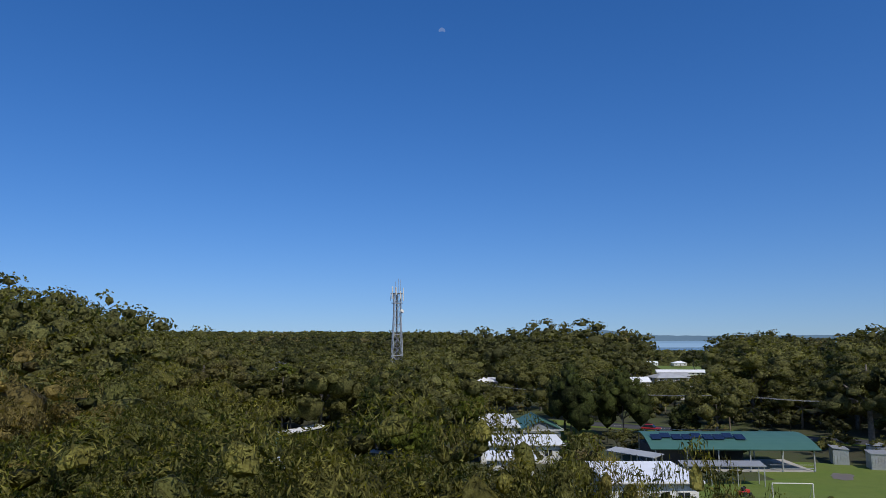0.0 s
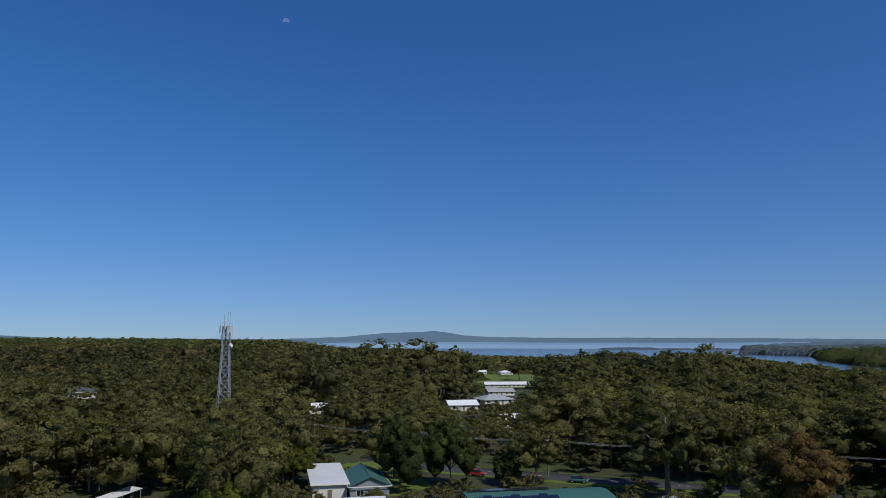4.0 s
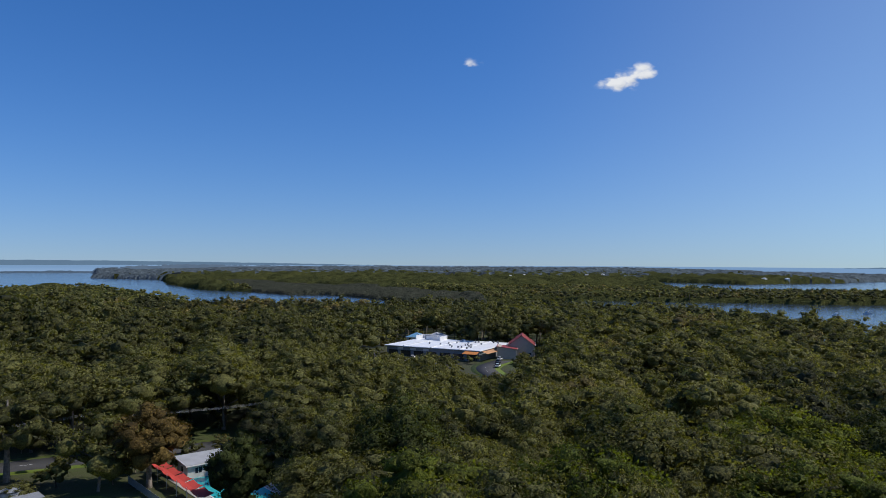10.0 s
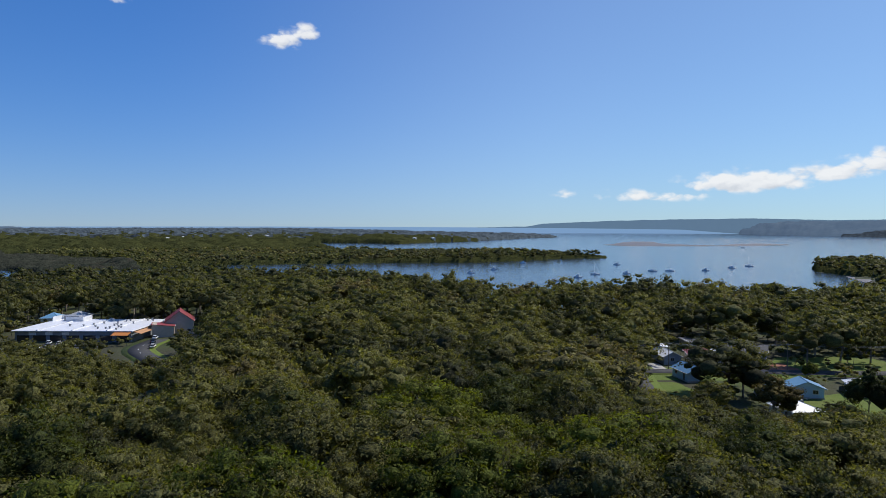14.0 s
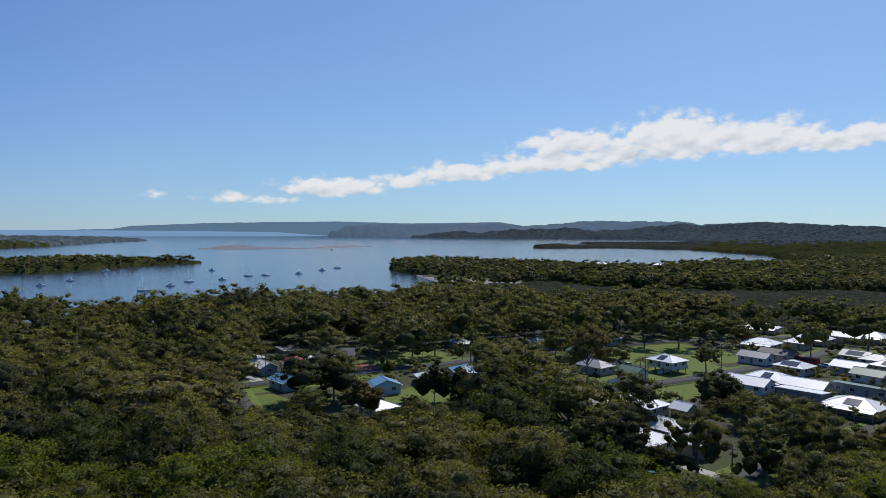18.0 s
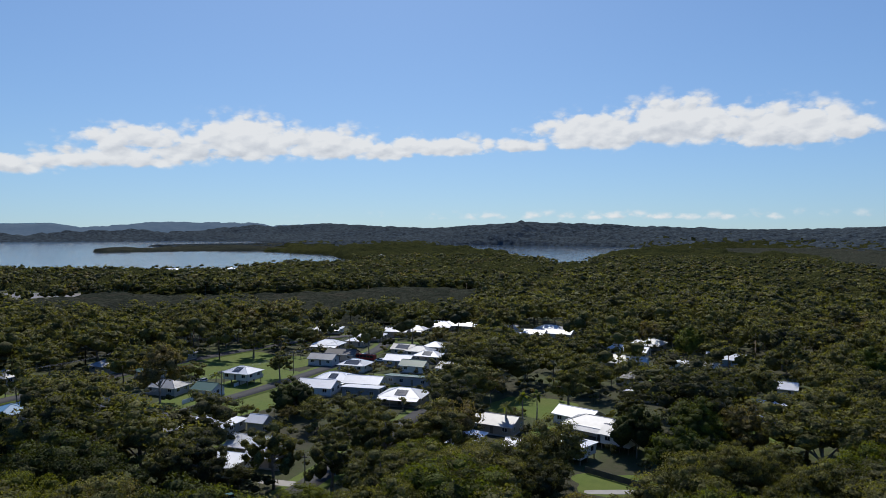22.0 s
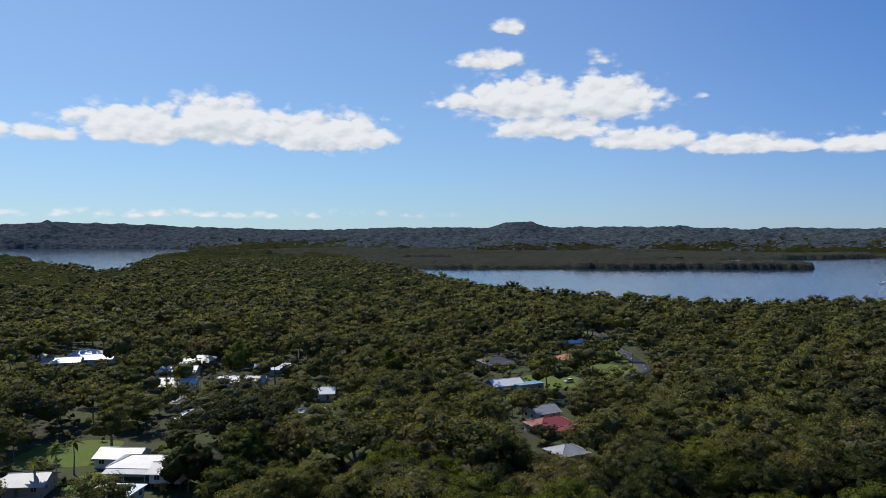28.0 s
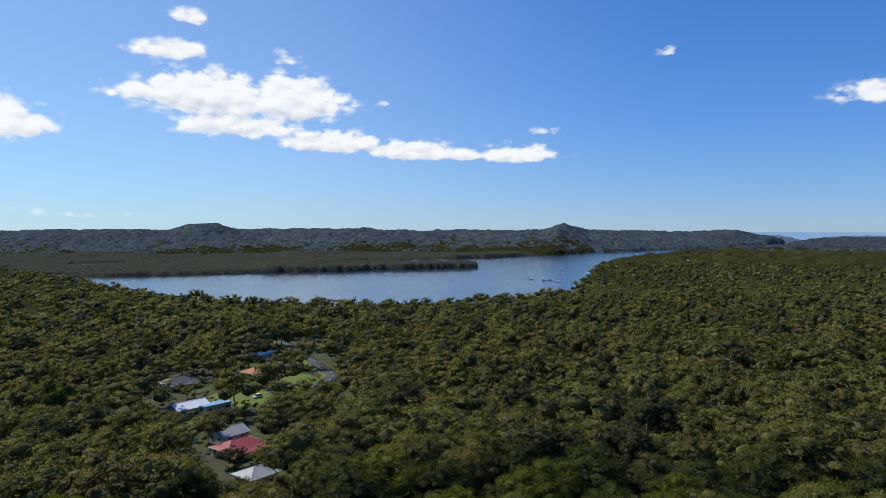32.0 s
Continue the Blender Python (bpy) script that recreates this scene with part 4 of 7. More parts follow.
def roof_shape(kind, w, d, z, rise, over):
    """The roof's surfaces over a plan of w by d whose walls end at z."""
    x, y = w / 2 + over, d / 2 + over
    if kind == "hip":
        k = max(x - y, 0.3) if x >= y else 0.3
        j = 0.0 if x >= y else y - x
        v = [(-x, -y, z), (x, -y, z), (x, y, z), (-x, y, z), (-k, -j, z + rise), (k, -j, z + rise), (k, j, z + rise), (-k, j, z + rise)]
        if x >= y:
            f = [(0, 1, 5, 4), (1, 2, 5), (2, 3, 4, 5), (3, 0, 4)]
            v = v[:6]
        else:
            k = 0.02
            v = v[:4] + [(0, -j, z + rise), (0, j, z + rise)]
            f = [(0, 1, 4), (1, 2, 5, 4), (2, 3, 5), (3, 0, 4, 5)]
    elif kind == "gable":
        v = [(-x, -y, z), (x, -y, z), (x, y, z), (-x, y, z), (-x, 0, z + rise), (x, 0, z + rise)]
        f = [(0, 1, 5, 4), (2, 3, 4, 5)]
    elif kind == "gable_y":
        v = [(-x, -y, z), (x, -y, z), (x, y, z), (-x, y, z), (0, -y, z + rise), (0, y, z + rise)]
        f = [(0, 4, 5, 3), (1, 2, 5, 4)]
    else:
        v = [(-x, -y, z), (x, -y, z), (x, y, z + rise), (-x, y, z + rise)]
        f = [(0, 1, 2, 3)]
    return v, f


def window(parent, side, u, z, w, h, W, D):
    """A framed window on one side of a building (0 -y, 1 +x, 2 +y, 3 -x) at u along it."""
    m = {0: pose(u, -D / 2, z), 1: pose(W / 2, u, z, 0, 0, 90), 2: pose(-u, D / 2, z, 0, 0, 180), 3: pose(-W / 2, -u, z, 0, 0, 270)}[side]
    bm = bmesh.new()
    t = 0.09
    for a in ((-w / 2 - t, -0.05, -t, w / 2 + t, 0.04, 0), (-w / 2 - t, -0.05, h, w / 2 + t, 0.04, h + t), (-w / 2 - t, -0.05, 0, -w / 2, 0.04, h), (w / 2, -0.05, 0, w / 2 + t, 0.04, h), (-0.03, -0.04, 0, 0.03, 0.03, h)):
        add_box(bm, *a)
    fr_ = part("window", bm, WALL_WHITE, parent)
    fr_.matrix_local = m
    pane = part("pane", box(-w / 2, -0.025, 0, w / 2, 0.02, h), GLASS, fr_)
    return fr_


def solar_rows(parent, origin, right, up, cols, rows, pw=1.0, ph=1.7):
    """Panels laid on a slope: each its own part."""
    right, up = Vector(right).normalized(), Vector(up).normalized()
    n = right.cross(up)
    me = None
    for i in range(cols):
        for j in range(rows):
            m = Matrix((right, up, n)).transposed().to_4x4()
            m.translation = Vector(origin) + right * (i * (pw + 0.03)) + up * (j * (ph + 0.04)) + n * 0.1
            if me is None:
                bm = box(0, 0, 0, pw, ph, 0.04)
                ob = part("solar_panel", bm, SOLAR, parent, "dark blue solar panel")
                me = ob.data
            else:
                ob = new("solar_panel", me)
                ob.parent = parent
                tagged(ob, "dark blue solar panel")
            ob.matrix_local = m


HOUSE_GROUP = "houses of the village"


def house(name, x, y, w, d, rot=0.0, kind="hip", roof=None, wall=None, z0=0.4, h=2.7, rise=1.8, over=0.6, solar=0, porch="", label="", group=HOUSE_GROUP, windows=True, sight=True, category="house", gz=0.0):
    """A dwelling or shed: stumps or slab, walls, roof with thickness and ridge, windows, door, panels, verandah."""
    roof, wall = roof or WHITE_ROOF, wall or WALL_WHITE
    ob = thing(name, pose(x, y, gz, 0, 0, rot), label, category, group)
    z1 = z0 + h
    if z0 > 1.2:
        first_s = None
        for i in range(4):
            for j in (-1, 0, 1):
                if first_s is None:
                    first_s = st = part("stump", box(-0.12, -0.12, -0.3, 0.12, 0.12, z0), TIMBER, ob)
                else:
                    st = new("stump", first_s.data)
                    st.parent = ob
                st.matrix_local = pose(-w / 2 + 0.3 + i * (w - 0.6) / 3, j * (d / 2 - 0.3), 0)
    else:
        part("slab", box(-w / 2 - 0.1, -d / 2 - 0.1, -0.5, w / 2 + 0.1, d / 2 + 0.1, z0), CONCRETE, ob)
    # walls up to the roof, gables filled
    bm = box(-w / 2, -d / 2, z0, w / 2, d / 2, z1)
    if kind in ("gable", "gable_y", "skillion"):
        v, f = roof_shape(kind, w, d, z1, rise, 0.0)
        low = [(vx, vy, z1 - 0.01) for vx, vy, vz in v[:4]]
        if kind == "gable":
            g = [(-w / 2, -d / 2, z1), (-w / 2, d / 2, z1), (-w / 2, 0, z1 + rise), (w / 2, -d / 2, z1), (w / 2, d / 2, z1), (w / 2, 0, z1 + rise)]
            gf = [(0, 1, 2), (3, 5, 4), (0, 2, 5, 3), (1, 4, 5, 2)]
        elif kind == "gable_y":
            g = [(-w / 2, -d / 2, z1), (w / 2, -d / 2, z1), (0, -d / 2, z1 + rise), (-w / 2, d / 2, z1), (w / 2, d / 2, z1), (0, d / 2, z1 + rise)]
            gf = [(0, 1, 2), (3, 5, 4), (0, 2, 5, 3), (1, 4, 5, 2)]
        else:
            g = [(-w / 2, -d / 2, z1), (w / 2, -d / 2, z1), (w / 2, d / 2, z1), (-w / 2, d / 2, z1), (w / 2, d / 2, z1 + rise), (-w / 2, d / 2, z1 + rise)]
            gf = [(0, 3, 5), (1, 4, 2), (2, 4, 5, 3), (0, 5, 4, 1)]
        vs = [bm.verts.new((p[0] * 0.998, p[1] * 0.998, p[2] - 0.03)) for p in g]
        for q in gf:
            bm.faces.new([vs[i] for i in q])
    part("wall", bm, wall, ob)
    v, f = roof_shape(kind, w, d, z1, rise, over)
    if kind != "skillion" or over:
        v = [(a, b, c - over * 0.25 if i < 4 and kind != "skillion" else c) for i, (a, b, c) in enumerate(v)]
    rf = part("roof", solid(v, f, 0.14), roof, ob)
    # gutter along the eaves, caps along the ridge
    gx, gy, gz_ = w / 2 + over, d / 2 + over, v[0][2]
    eaves = [(-gx, -gy - 0.1, gx, -gy)]
    if kind in ("hip", "gable"):
        eaves.append((-gx, gy, gx, gy + 0.1))
    if kind in ("hip", "gable_y"):
        eaves += [(-gx - 0.1, -gy, -gx, gy), (gx, -gy, gx + 0.1, gy)]
    for e0, e1, e2, e3 in eaves:
        part("gutter", box(e0, e1, gz_ - 0.16, e2, e3, gz_ + 0.02), WALL_WHITE, ob)
    if kind in ("hip", "gable", "gable_y"):
        bm = bmesh.new()
        add_rod(bm, v[4], v[5], 0.13, sides=5)
        if kind == "hip":
            ends = ((0, 4), (3, 4), (1, 5), (2, 5)) if w >= d else ((0, 4), (1, 4), (2, 5), (3, 5))
            for a, b in ends:
                add_rod(bm, v[a], v[b], 0.1, sides=4)
        rc = part("ridge_cap", bm, roof, ob)
    if windows:
        for side, length in ((0, w), (2, w), (1, d), (3, d)):
            k = max(1, int(length / 3.6))
            for i in range(k):
                u = (i + 0.5) / k * length - length / 2
                if side in (0, 2) and i == k // 2:
                    dr = part("door", box(-0.45, -0.05, 0, 0.45, 0.03, 2.05), TIMBER, ob, "timber door")
                    dr.matrix_local = pose(u, -d / 2, z0) if side == 0 else pose(-u, d / 2, z0, 0, 0, 180)
                    continue
                window(ob, side, u, z0 + 1.0, 1.4, 1.1, w, d)
    if solar:
        slope = rise / (min(w, d) / 2 + over) if kind == "hip" else rise / (d / 2 + over)
        if kind == "gable_y":
            slope = rise / (w / 2 + over)
            solar_rows(ob, (-w / 2 + 0.5, 0.6, z1 + slope * 0.3 + 0.06), (0, -1, 0), (1, 0, slope), solar, 2)
        elif kind == "skillion":
            solar_rows(ob, (-solar * 0.5, -d / 2 + 0.5, z1 + rise * 0.5 / d + 0.06), (1, 0, 0), (0, 1, rise / d), solar, 2)
        else:
            solar_rows(ob, (solar * 0.515, d / 2 - 0.3, z1 + slope * 0.3 + 0.06), (-1, 0, 0), (0, -1, slope), solar, 2 if d > 7 else 1)
    if porch:
        s = 1 if porch == "+y" else -1
        v = [(-w / 2, s * (d / 2 + over), z1 - 0.25), (w / 2, s * (d / 2 + over), z1 - 0.25), (w / 2, s * (d / 2 + 3.2), z1 - 0.75), (-w / 2, s * (d / 2 + 3.2), z1 - 0.75)]
        pr = part("porch_roof", solid(v, [(0, 1, 2, 3)], 0.1), roof, ob)
        for i in range(4):
            px_ = -w / 2 + 0.2 + i * (w - 0.4) / 3
            part("post", box(px_ - 0.06, s * (d / 2 + 3.0) - 0.06, 0 if z0 < 1.2 else -0.2, px_ + 0.06, s * (d / 2 + 3.0) + 0.06, z1 - 0.72), WALL_WHITE, ob)
        part("deck", box(-w / 2, s * (d / 2 + 0.1), z0 - 0.2, w / 2, s * (d / 2 + 3.1), z0), TIMBER, ob)
    a = math.radians(rot)
    LAWNS.append((x, y, abs(w / 2 * math.cos(a)) + abs(d / 2 * math.sin(a)) + 1.6, abs(d / 2 * math.cos(a)) + abs(w / 2 * math.sin(a)) + 1.6))
    if sight:
        SIGHT.append((x, y, max(w, d) / 2, gz + z0 + 2.8))
    return ob

# ---- the village: x, y, width, depth, turn, roof form, roof, walls, floor height, panels ----
RF = {"w": (WHITE_ROOF, "white"), "g": (GREY_ROOF, "grey"), "u": (BLUE_ROOF, "blue"), "r": (RED_ROOF, "dark red"), "n": (GREEN_ROOF, "green"), "s": (DARK_ROOF, "dark"), "o": (TILE_ROOF, "terracotta")}
WL = {"w": (WALL_WHITE, "white boarded"), "t": (WALL_TAN, "tan rendered"), "g": (WALL_GREY, "grey clad"), "b": (WALL_BLUE, "pale blue boarded")}
HOUSES_SHORE = [
    (268, -82, 8, 7, 0, "skillion", "w", "w", 0.4, 0), (251, -81, 12, 6, 5, "gable", "w", "g", 0.3, 0), (277, -100, 12, 8, 0, "skillion", "s", "g", 0.3, 0),
    (245, -91, 11, 8, -6, "hip", "r", "t", 1.6, 0), (252, -102, 8, 6, 0, "skillion", "w", "w", 0.3, 0), (259, -113, 8, 14, -24, "gable_y", "s", "g", 0.3, 0),
    (257, -173, 11, 9, 0, "hip", "g", "t", 0.4, 0), (240, -203, 10, 8, 0, "hip", "g", "t", 0.4, 0),
]
HOUSES_SHORE_ROAD = [
    (189, -186, 12, 8, 8, "hip", "g", "g", 0.4, 0), (233, -236, 10, 8, 5, "hip", "g", "t", 0.4, 0), (200, -105, 7, 9, -10, "gable", "u", "b", 0.4, 0),
    (202, -124, 9, 9, -16, "hip", "w", "b", 0.4, 0), (205, -140, 10, 9, -18, "hip", "u", "t", 0.4, 0), (207, -150, 8, 8, -18, "hip", "w", "t", 0.4, 0),
    (184, -159, 10, 8, -10, "gable", "s", "w", 0.4, 5), (188, -95, 6, 5, 6, "gable", "g", "g", 0.3, 0), (201, -94, 4.6, 4, -10, "skillion", "u", "b", 0.2, 0),
    (222, -80, 10, 7, 10, "gable", "u", "b", 0.4, 0), (182, -148, 8, 6, -10, "gable", "w", "g", 0.4, 0), (215, -203, 10, 8, 4, "hip", "n", "w", 0.4, 0),
    (187, -93, 8, 4, 10, "skillion", "w", "g", 0.3, 0),
]
HOUSES_MIDDLE = [
    (130, -164, 5, 5, 6, "gable", "w", "g", 0.2, 0), (141, -209, 13, 9, 10, "gable", "w", "w", 0.4, 0), (124, -211, 13, 6, 10, "skillion", "w", "g", 0.4, 0),
    (155, -153, 12, 9, 8, "hip", "s", "t", 0.4, 0), (176, -210, 11, 9, 4, "hip", "w", "w", 2.0, 3), (173, -189, 8, 7, 4, "gable", "n", "w", 0.4, 0),
    (176, -91, 9, 8, 10, "hip", "w", "w", 0.4, 0), (141, -158, 14, 9, 6, "hip", "w", "g", 0.4, 0), (150, -144, 9, 8, -10, "hip", "s", "t", 0.4, 0),
]
HOUSES_TERRACE = [
    (142, -222, 14, 9, 10, "hip", "w", "t", 0.4, 3), (129, -221, 13, 9, 10, "gable", "w", "w", 0.4, 0), (150, -248, 11, 9, 6, "hip", "w", "w", 0.4, 6),
    (127, -256, 10, 7, 4, "gable", "n", "w", 0.4, 0), (169, -253, 11, 7, 8, "gable", "g", "w", 0.4, 0),
]
HOUSES_FAR_BLOCK = [
    (52, -329, 12, 8, -6, "hip", "w", "w", 0.4, 0), (218, -329, 15, 9, 20, "hip", "w", "w", 0.4, 0), (168, -368, 16, 10, 8, "hip", "w", "w", 0.4, 0),
    (106, -379, 15, 9, 0, "hip", "w", "w", 0.4, 0), (49, -353, 14, 9, -6, "hip", "w", "t", 0.4, 0), (175, -346, 17, 9, 8, "hip", "w", "w", 0.4, 0),
    (155, -371, 17, 9, 6, "gable", "w", "w", 0.4, 0), (178, -335, 12, 7, 8, "gable", "w", "t", 0.4, 0), (54, -328, 17, 8, -8, "gable", "w", "w", 0.4, 0),
    (111, -359, 16, 8, 2, "gable", "w", "t", 0.4, 0), (129, -376, 8, 7, 0, "hip", "w", "w", 0.4, 0), (184, -318, 14, 8, 8, "hip", "w", "t", 0.4, 0),
    (97, -365, 14, 8, 0, "gable", "w", "w", 0.4, 0),
]
HOUSES_BACK_STREET = [
    (131, -278, 12, 8, 4, "hip", "w", "t", 0.4, 4), (138, -264, 11, 8, 4, "gable", "w", "g", 0.4, 0), (139, -301, 9, 8, 5, "hip", "w", "w", 0.4, 0),
    (188, -285, 13, 9, 10, "hip", "w", "t", 0.4, 0), (149, -289, 10, 8, 4, "gable", "g", "t", 0.4, 6), (181, -300, 9, 8, 8, "hip", "w", "t", 0.4, 0),
    (140, -287, 11, 8, 5, "hip", "g", "w", 0.4, 0), (168, -266, 13, 7, 8, "gable", "s", "t", 0.4, 0),
]
HOUSES_NEAR_STREET = [
    (112, -128, 11, 9, 8, "hip", "w", "w", 2.2, 0), (116, -146, 13, 9, 8, "gable", "w", "t", 0.4, 0), (73, -174, 15, 9, 4, "hip", "w", "w", 0.4, 0),
    (69, -192, 16, 9, -4, "gable", "g", "t", 0.4, 0), (53, -172, 8, 7, 0, "gable", "w", "w", 0.4, 0), (107, -210, 14, 10, 8, "hip", "w", "t", 0.4, 4),
    (48, -209, 12, 8, -16, "gable", "w", "w", 0.4, 0), (39, -197, 17, 9, -14, "hip", "g", "w", 1.6, 0), (32, -190, 8, 7, -14, "gable", "g", "w", 1.6, 0),
    (42, -177, 10, 8, -14, "skillion", "w", "w", 1.4, 6), (52, -163, 8, 7, 0, "hip", "w", "w", 0.4, 0),
    (108, -141, 9, 7, 8, "gable", "w", "t", 0.4, 0),
]
HOUSES_GARDENS = [
    (107, -257, 17, 9, -6, "gable", "g", "w", 0.4, 0), (34, -248, 12, 9, -10, "hip", "w", "t", 0.4, 0), (43, -269, 9, 7, -10, "gable", "s", "w", 0.4, 4),
    (54, -303, 13, 8, -10, "hip", "g", "w", 0.4, 0), (118, -234, 17, 5, 6, "skillion", "n", "g", 0.3, 0), (29, -306, 10, 7, -8, "skillion", "w", "w", 0.4, 0),
    (44, -294, 6, 6, -8, "gable", "w", "w", 1.8, 0),
]
HOUSES_BEND = [
    (13, -325, 15, 9, -4, "gable", "w", "b", 0.4, 0), (21, -301, 13, 8, -8, "gable", "w", "t", 0.3, 0), (-8, -274, 9, 7, -4, "gable", "w", "w", 0.4, 0),
    (-81, -275, 13, 8, 14, "gable", "w", "b", 0.4, 0), (-127, -324, 12, 9, 20, "hip", "o", "t", 0.4, 0), (-80, -217, 14, 9, 16, "hip", "r", "t", 0.4, 0),
    (-82, -232, 10, 8, 16, "gable", "g", "w", 0.4, 0), (-75, -189, 9, 8, 16, "hip", "g", "w", 0.4, 0), (-90, -323, 14, 9, 12, "hip", "s", "t", 0.4, 0),
    (-4, -240, 8, 7, 0, "skillion", "w", "w", 1.8, 2), (-5, -227, 8, 6, 0, "skillion", "w", "g", 0.4, 0), (-90, -272, 11, 6, 14, "skillion", "u", "g", 0.4, 0),
    (-147, -368, 10, 7, 20, "gable", "w", "w", 0.4, 0),
]
HOUSES_NORTH = [
    (108, 345, 16, 12, 10, "hip", "g", "w", 1.8, 0), (88, 333, 14, 9, 0, "gable", "w", "w", 0.4, 0), (148, 460, 18, 9, 0, "gable", "g", "w", 0.4, 0),
    (195, 588, 38, 10, -8, "gable", "w", "w", 0.6, 0), (254, 768, 14, 10, 0, "hip", "w", "w", 2.6, 0), (233, 802, 15, 9, 0, "gable", "w", "w", 0.6, 0),
    (318, 830, 17, 9, 0, "gable", "w", "w", 0.6, 0), (250, 473, 17, 12, 0, "hip", "w", "w", 2.0, 0), (89, 266, 12, 7, 10, "gable", "w", "w", 0.4, 0),
]
HOUSES = HOUSES_SHORE + HOUSES_SHORE_ROAD + HOUSES_MIDDLE + HOUSES_TERRACE + HOUSES_FAR_BLOCK + HOUSES_BACK_STREET + HOUSES_NEAR_STREET + HOUSES_GARDENS + HOUSES_BEND + HOUSES_NORTH
def village_ground(x, y):
    """The village is level; beyond it houses follow the land."""
    if math.hypot(x, y) < 420:
        return 0.0
    return float(ground_height(np.array([math.degrees(math.atan2(x, y)) % 360]), np.array([math.hypot(x, y)]))[0])


for hx, hy, hw, hd, ht, hk, hr, hl, hz, hs in HOUSES:
    big = "small" if hw * hd < 50 else "long" if hw > 1.7 * hd else "single-storey"
    state = ", on stumps" if hz > 1.2 else ""
    top = {"hip": "hipped", "gable": "gabled", "gable_y": "gabled", "skillion": "lean-to"}[hk]
    house("house" if hw * hd > 48 else "shed", hx, hy, hw, hd, ht, hk, RF[hr][0], WL[hl][0], hz, rise=0.6 if hk == "skillion" else 1.2 + 0.07 * hd, solar=hs,
          porch="+y" if hw > 12 and hk == "hip" else "",
          label="%s %s %s, %s %s metal roof%s%s" % (big, WL[hl][1], "house" if hw * hd > 48 else "shed", top, RF[hr][1], state, ", solar panels" if hs else ""),
          category="house" if hw * hd > 48 else "shed", windows=hw * hd > 30, sight=hw * hd > 64 and (hx, hy) != (89, 266), gz=village_ground(hx, hy))

# ---- roads, lawns and yards ----
def strip(name, pts, half, z, mat, label, category, sub=6):
    """A ribbon along points, smoothed, with slightly uneven edges."""
    p = np.array(pts, float)
    t = np.linspace(0, len(p) - 1, (len(p) - 1) * sub + 1)
    i = np.clip(t.astype(int), 0, len(p) - 2)
    f = (t - i)[:, None]
    a, b = p[np.maximum(i - 1, 0)], p[np.minimum(i + 2, len(p) - 1)]
    q = 0.5 * (2 * p[i] + (p[i + 1] - a) * f + (2 * a - 5 * p[i] + 4 * p[i + 1] - b) * f ** 2 + (3 * p[i] - a - 3 * p[i + 1] + b) * f ** 3)
    d = np.gradient(q, axis=0)
    n = np.stack([-d[:, 1], d[:, 0]], -1) / np.linalg.norm(d, axis=1)[:, None]
    g = np.random.default_rng(len(pts) * 7 + int(half * 10))
    w = half + g.uniform(-0.12, 0.12, (len(q), 1))
    v = np.concatenate([np.c_[q + n * w, np.full(len(q), z)], np.c_[q - n * w, np.full(len(q), z)], np.c_[q + n * w, np.full(len(q), -0.2)], np.c_[q - n * w, np.full(len(q), -0.2)]])
    k, m = np.arange(len(q) - 1), len(q)
    f4 = np.concatenate([np.stack([k, k + m, k + m + 1, k + 1], -1), np.stack([k, k + 1, k + 1 + 2 * m, k + 2 * m], -1), np.stack([k + m, k + 3 * m, k + 1 + 3 * m, k + 1 + m], -1)])
    ob = new(name, mesh_np(name, v, f4, mats=[mat]))
    return tagged(ob, label, category, kind="structure"), q, n


for rname, (rpts, rhalf) in ROADS.items():
    ob, q, n = strip("road", rpts, rhalf, 0.07, ASPHALT, "grey asphalt village road with worn edges", "road")
    strip("verge", rpts, rhalf + 2.4, 0.035, GRASS, "mown grass verge along the road", "verge")
    if rname in ("main_road", "shops_road", "bend_road"):
        bm = bmesh.new()
        for i in range(2, len(q) - 2, 2):
            dn = Vector((n[i][1], -n[i][0]))
            c = Vector(q[i])
            a, b = c - dn * 1.2, c + dn * 1.2
            s = Vector(n[i]) * 0.07
            vs = [bm.verts.new((*u, 0.078)) for u in (a - s, b - s, b + s, a + s)]
            bm.faces.new(vs)
        part("line_marking", bm, WHITE_ROOF, ob, "white dashed centre line")


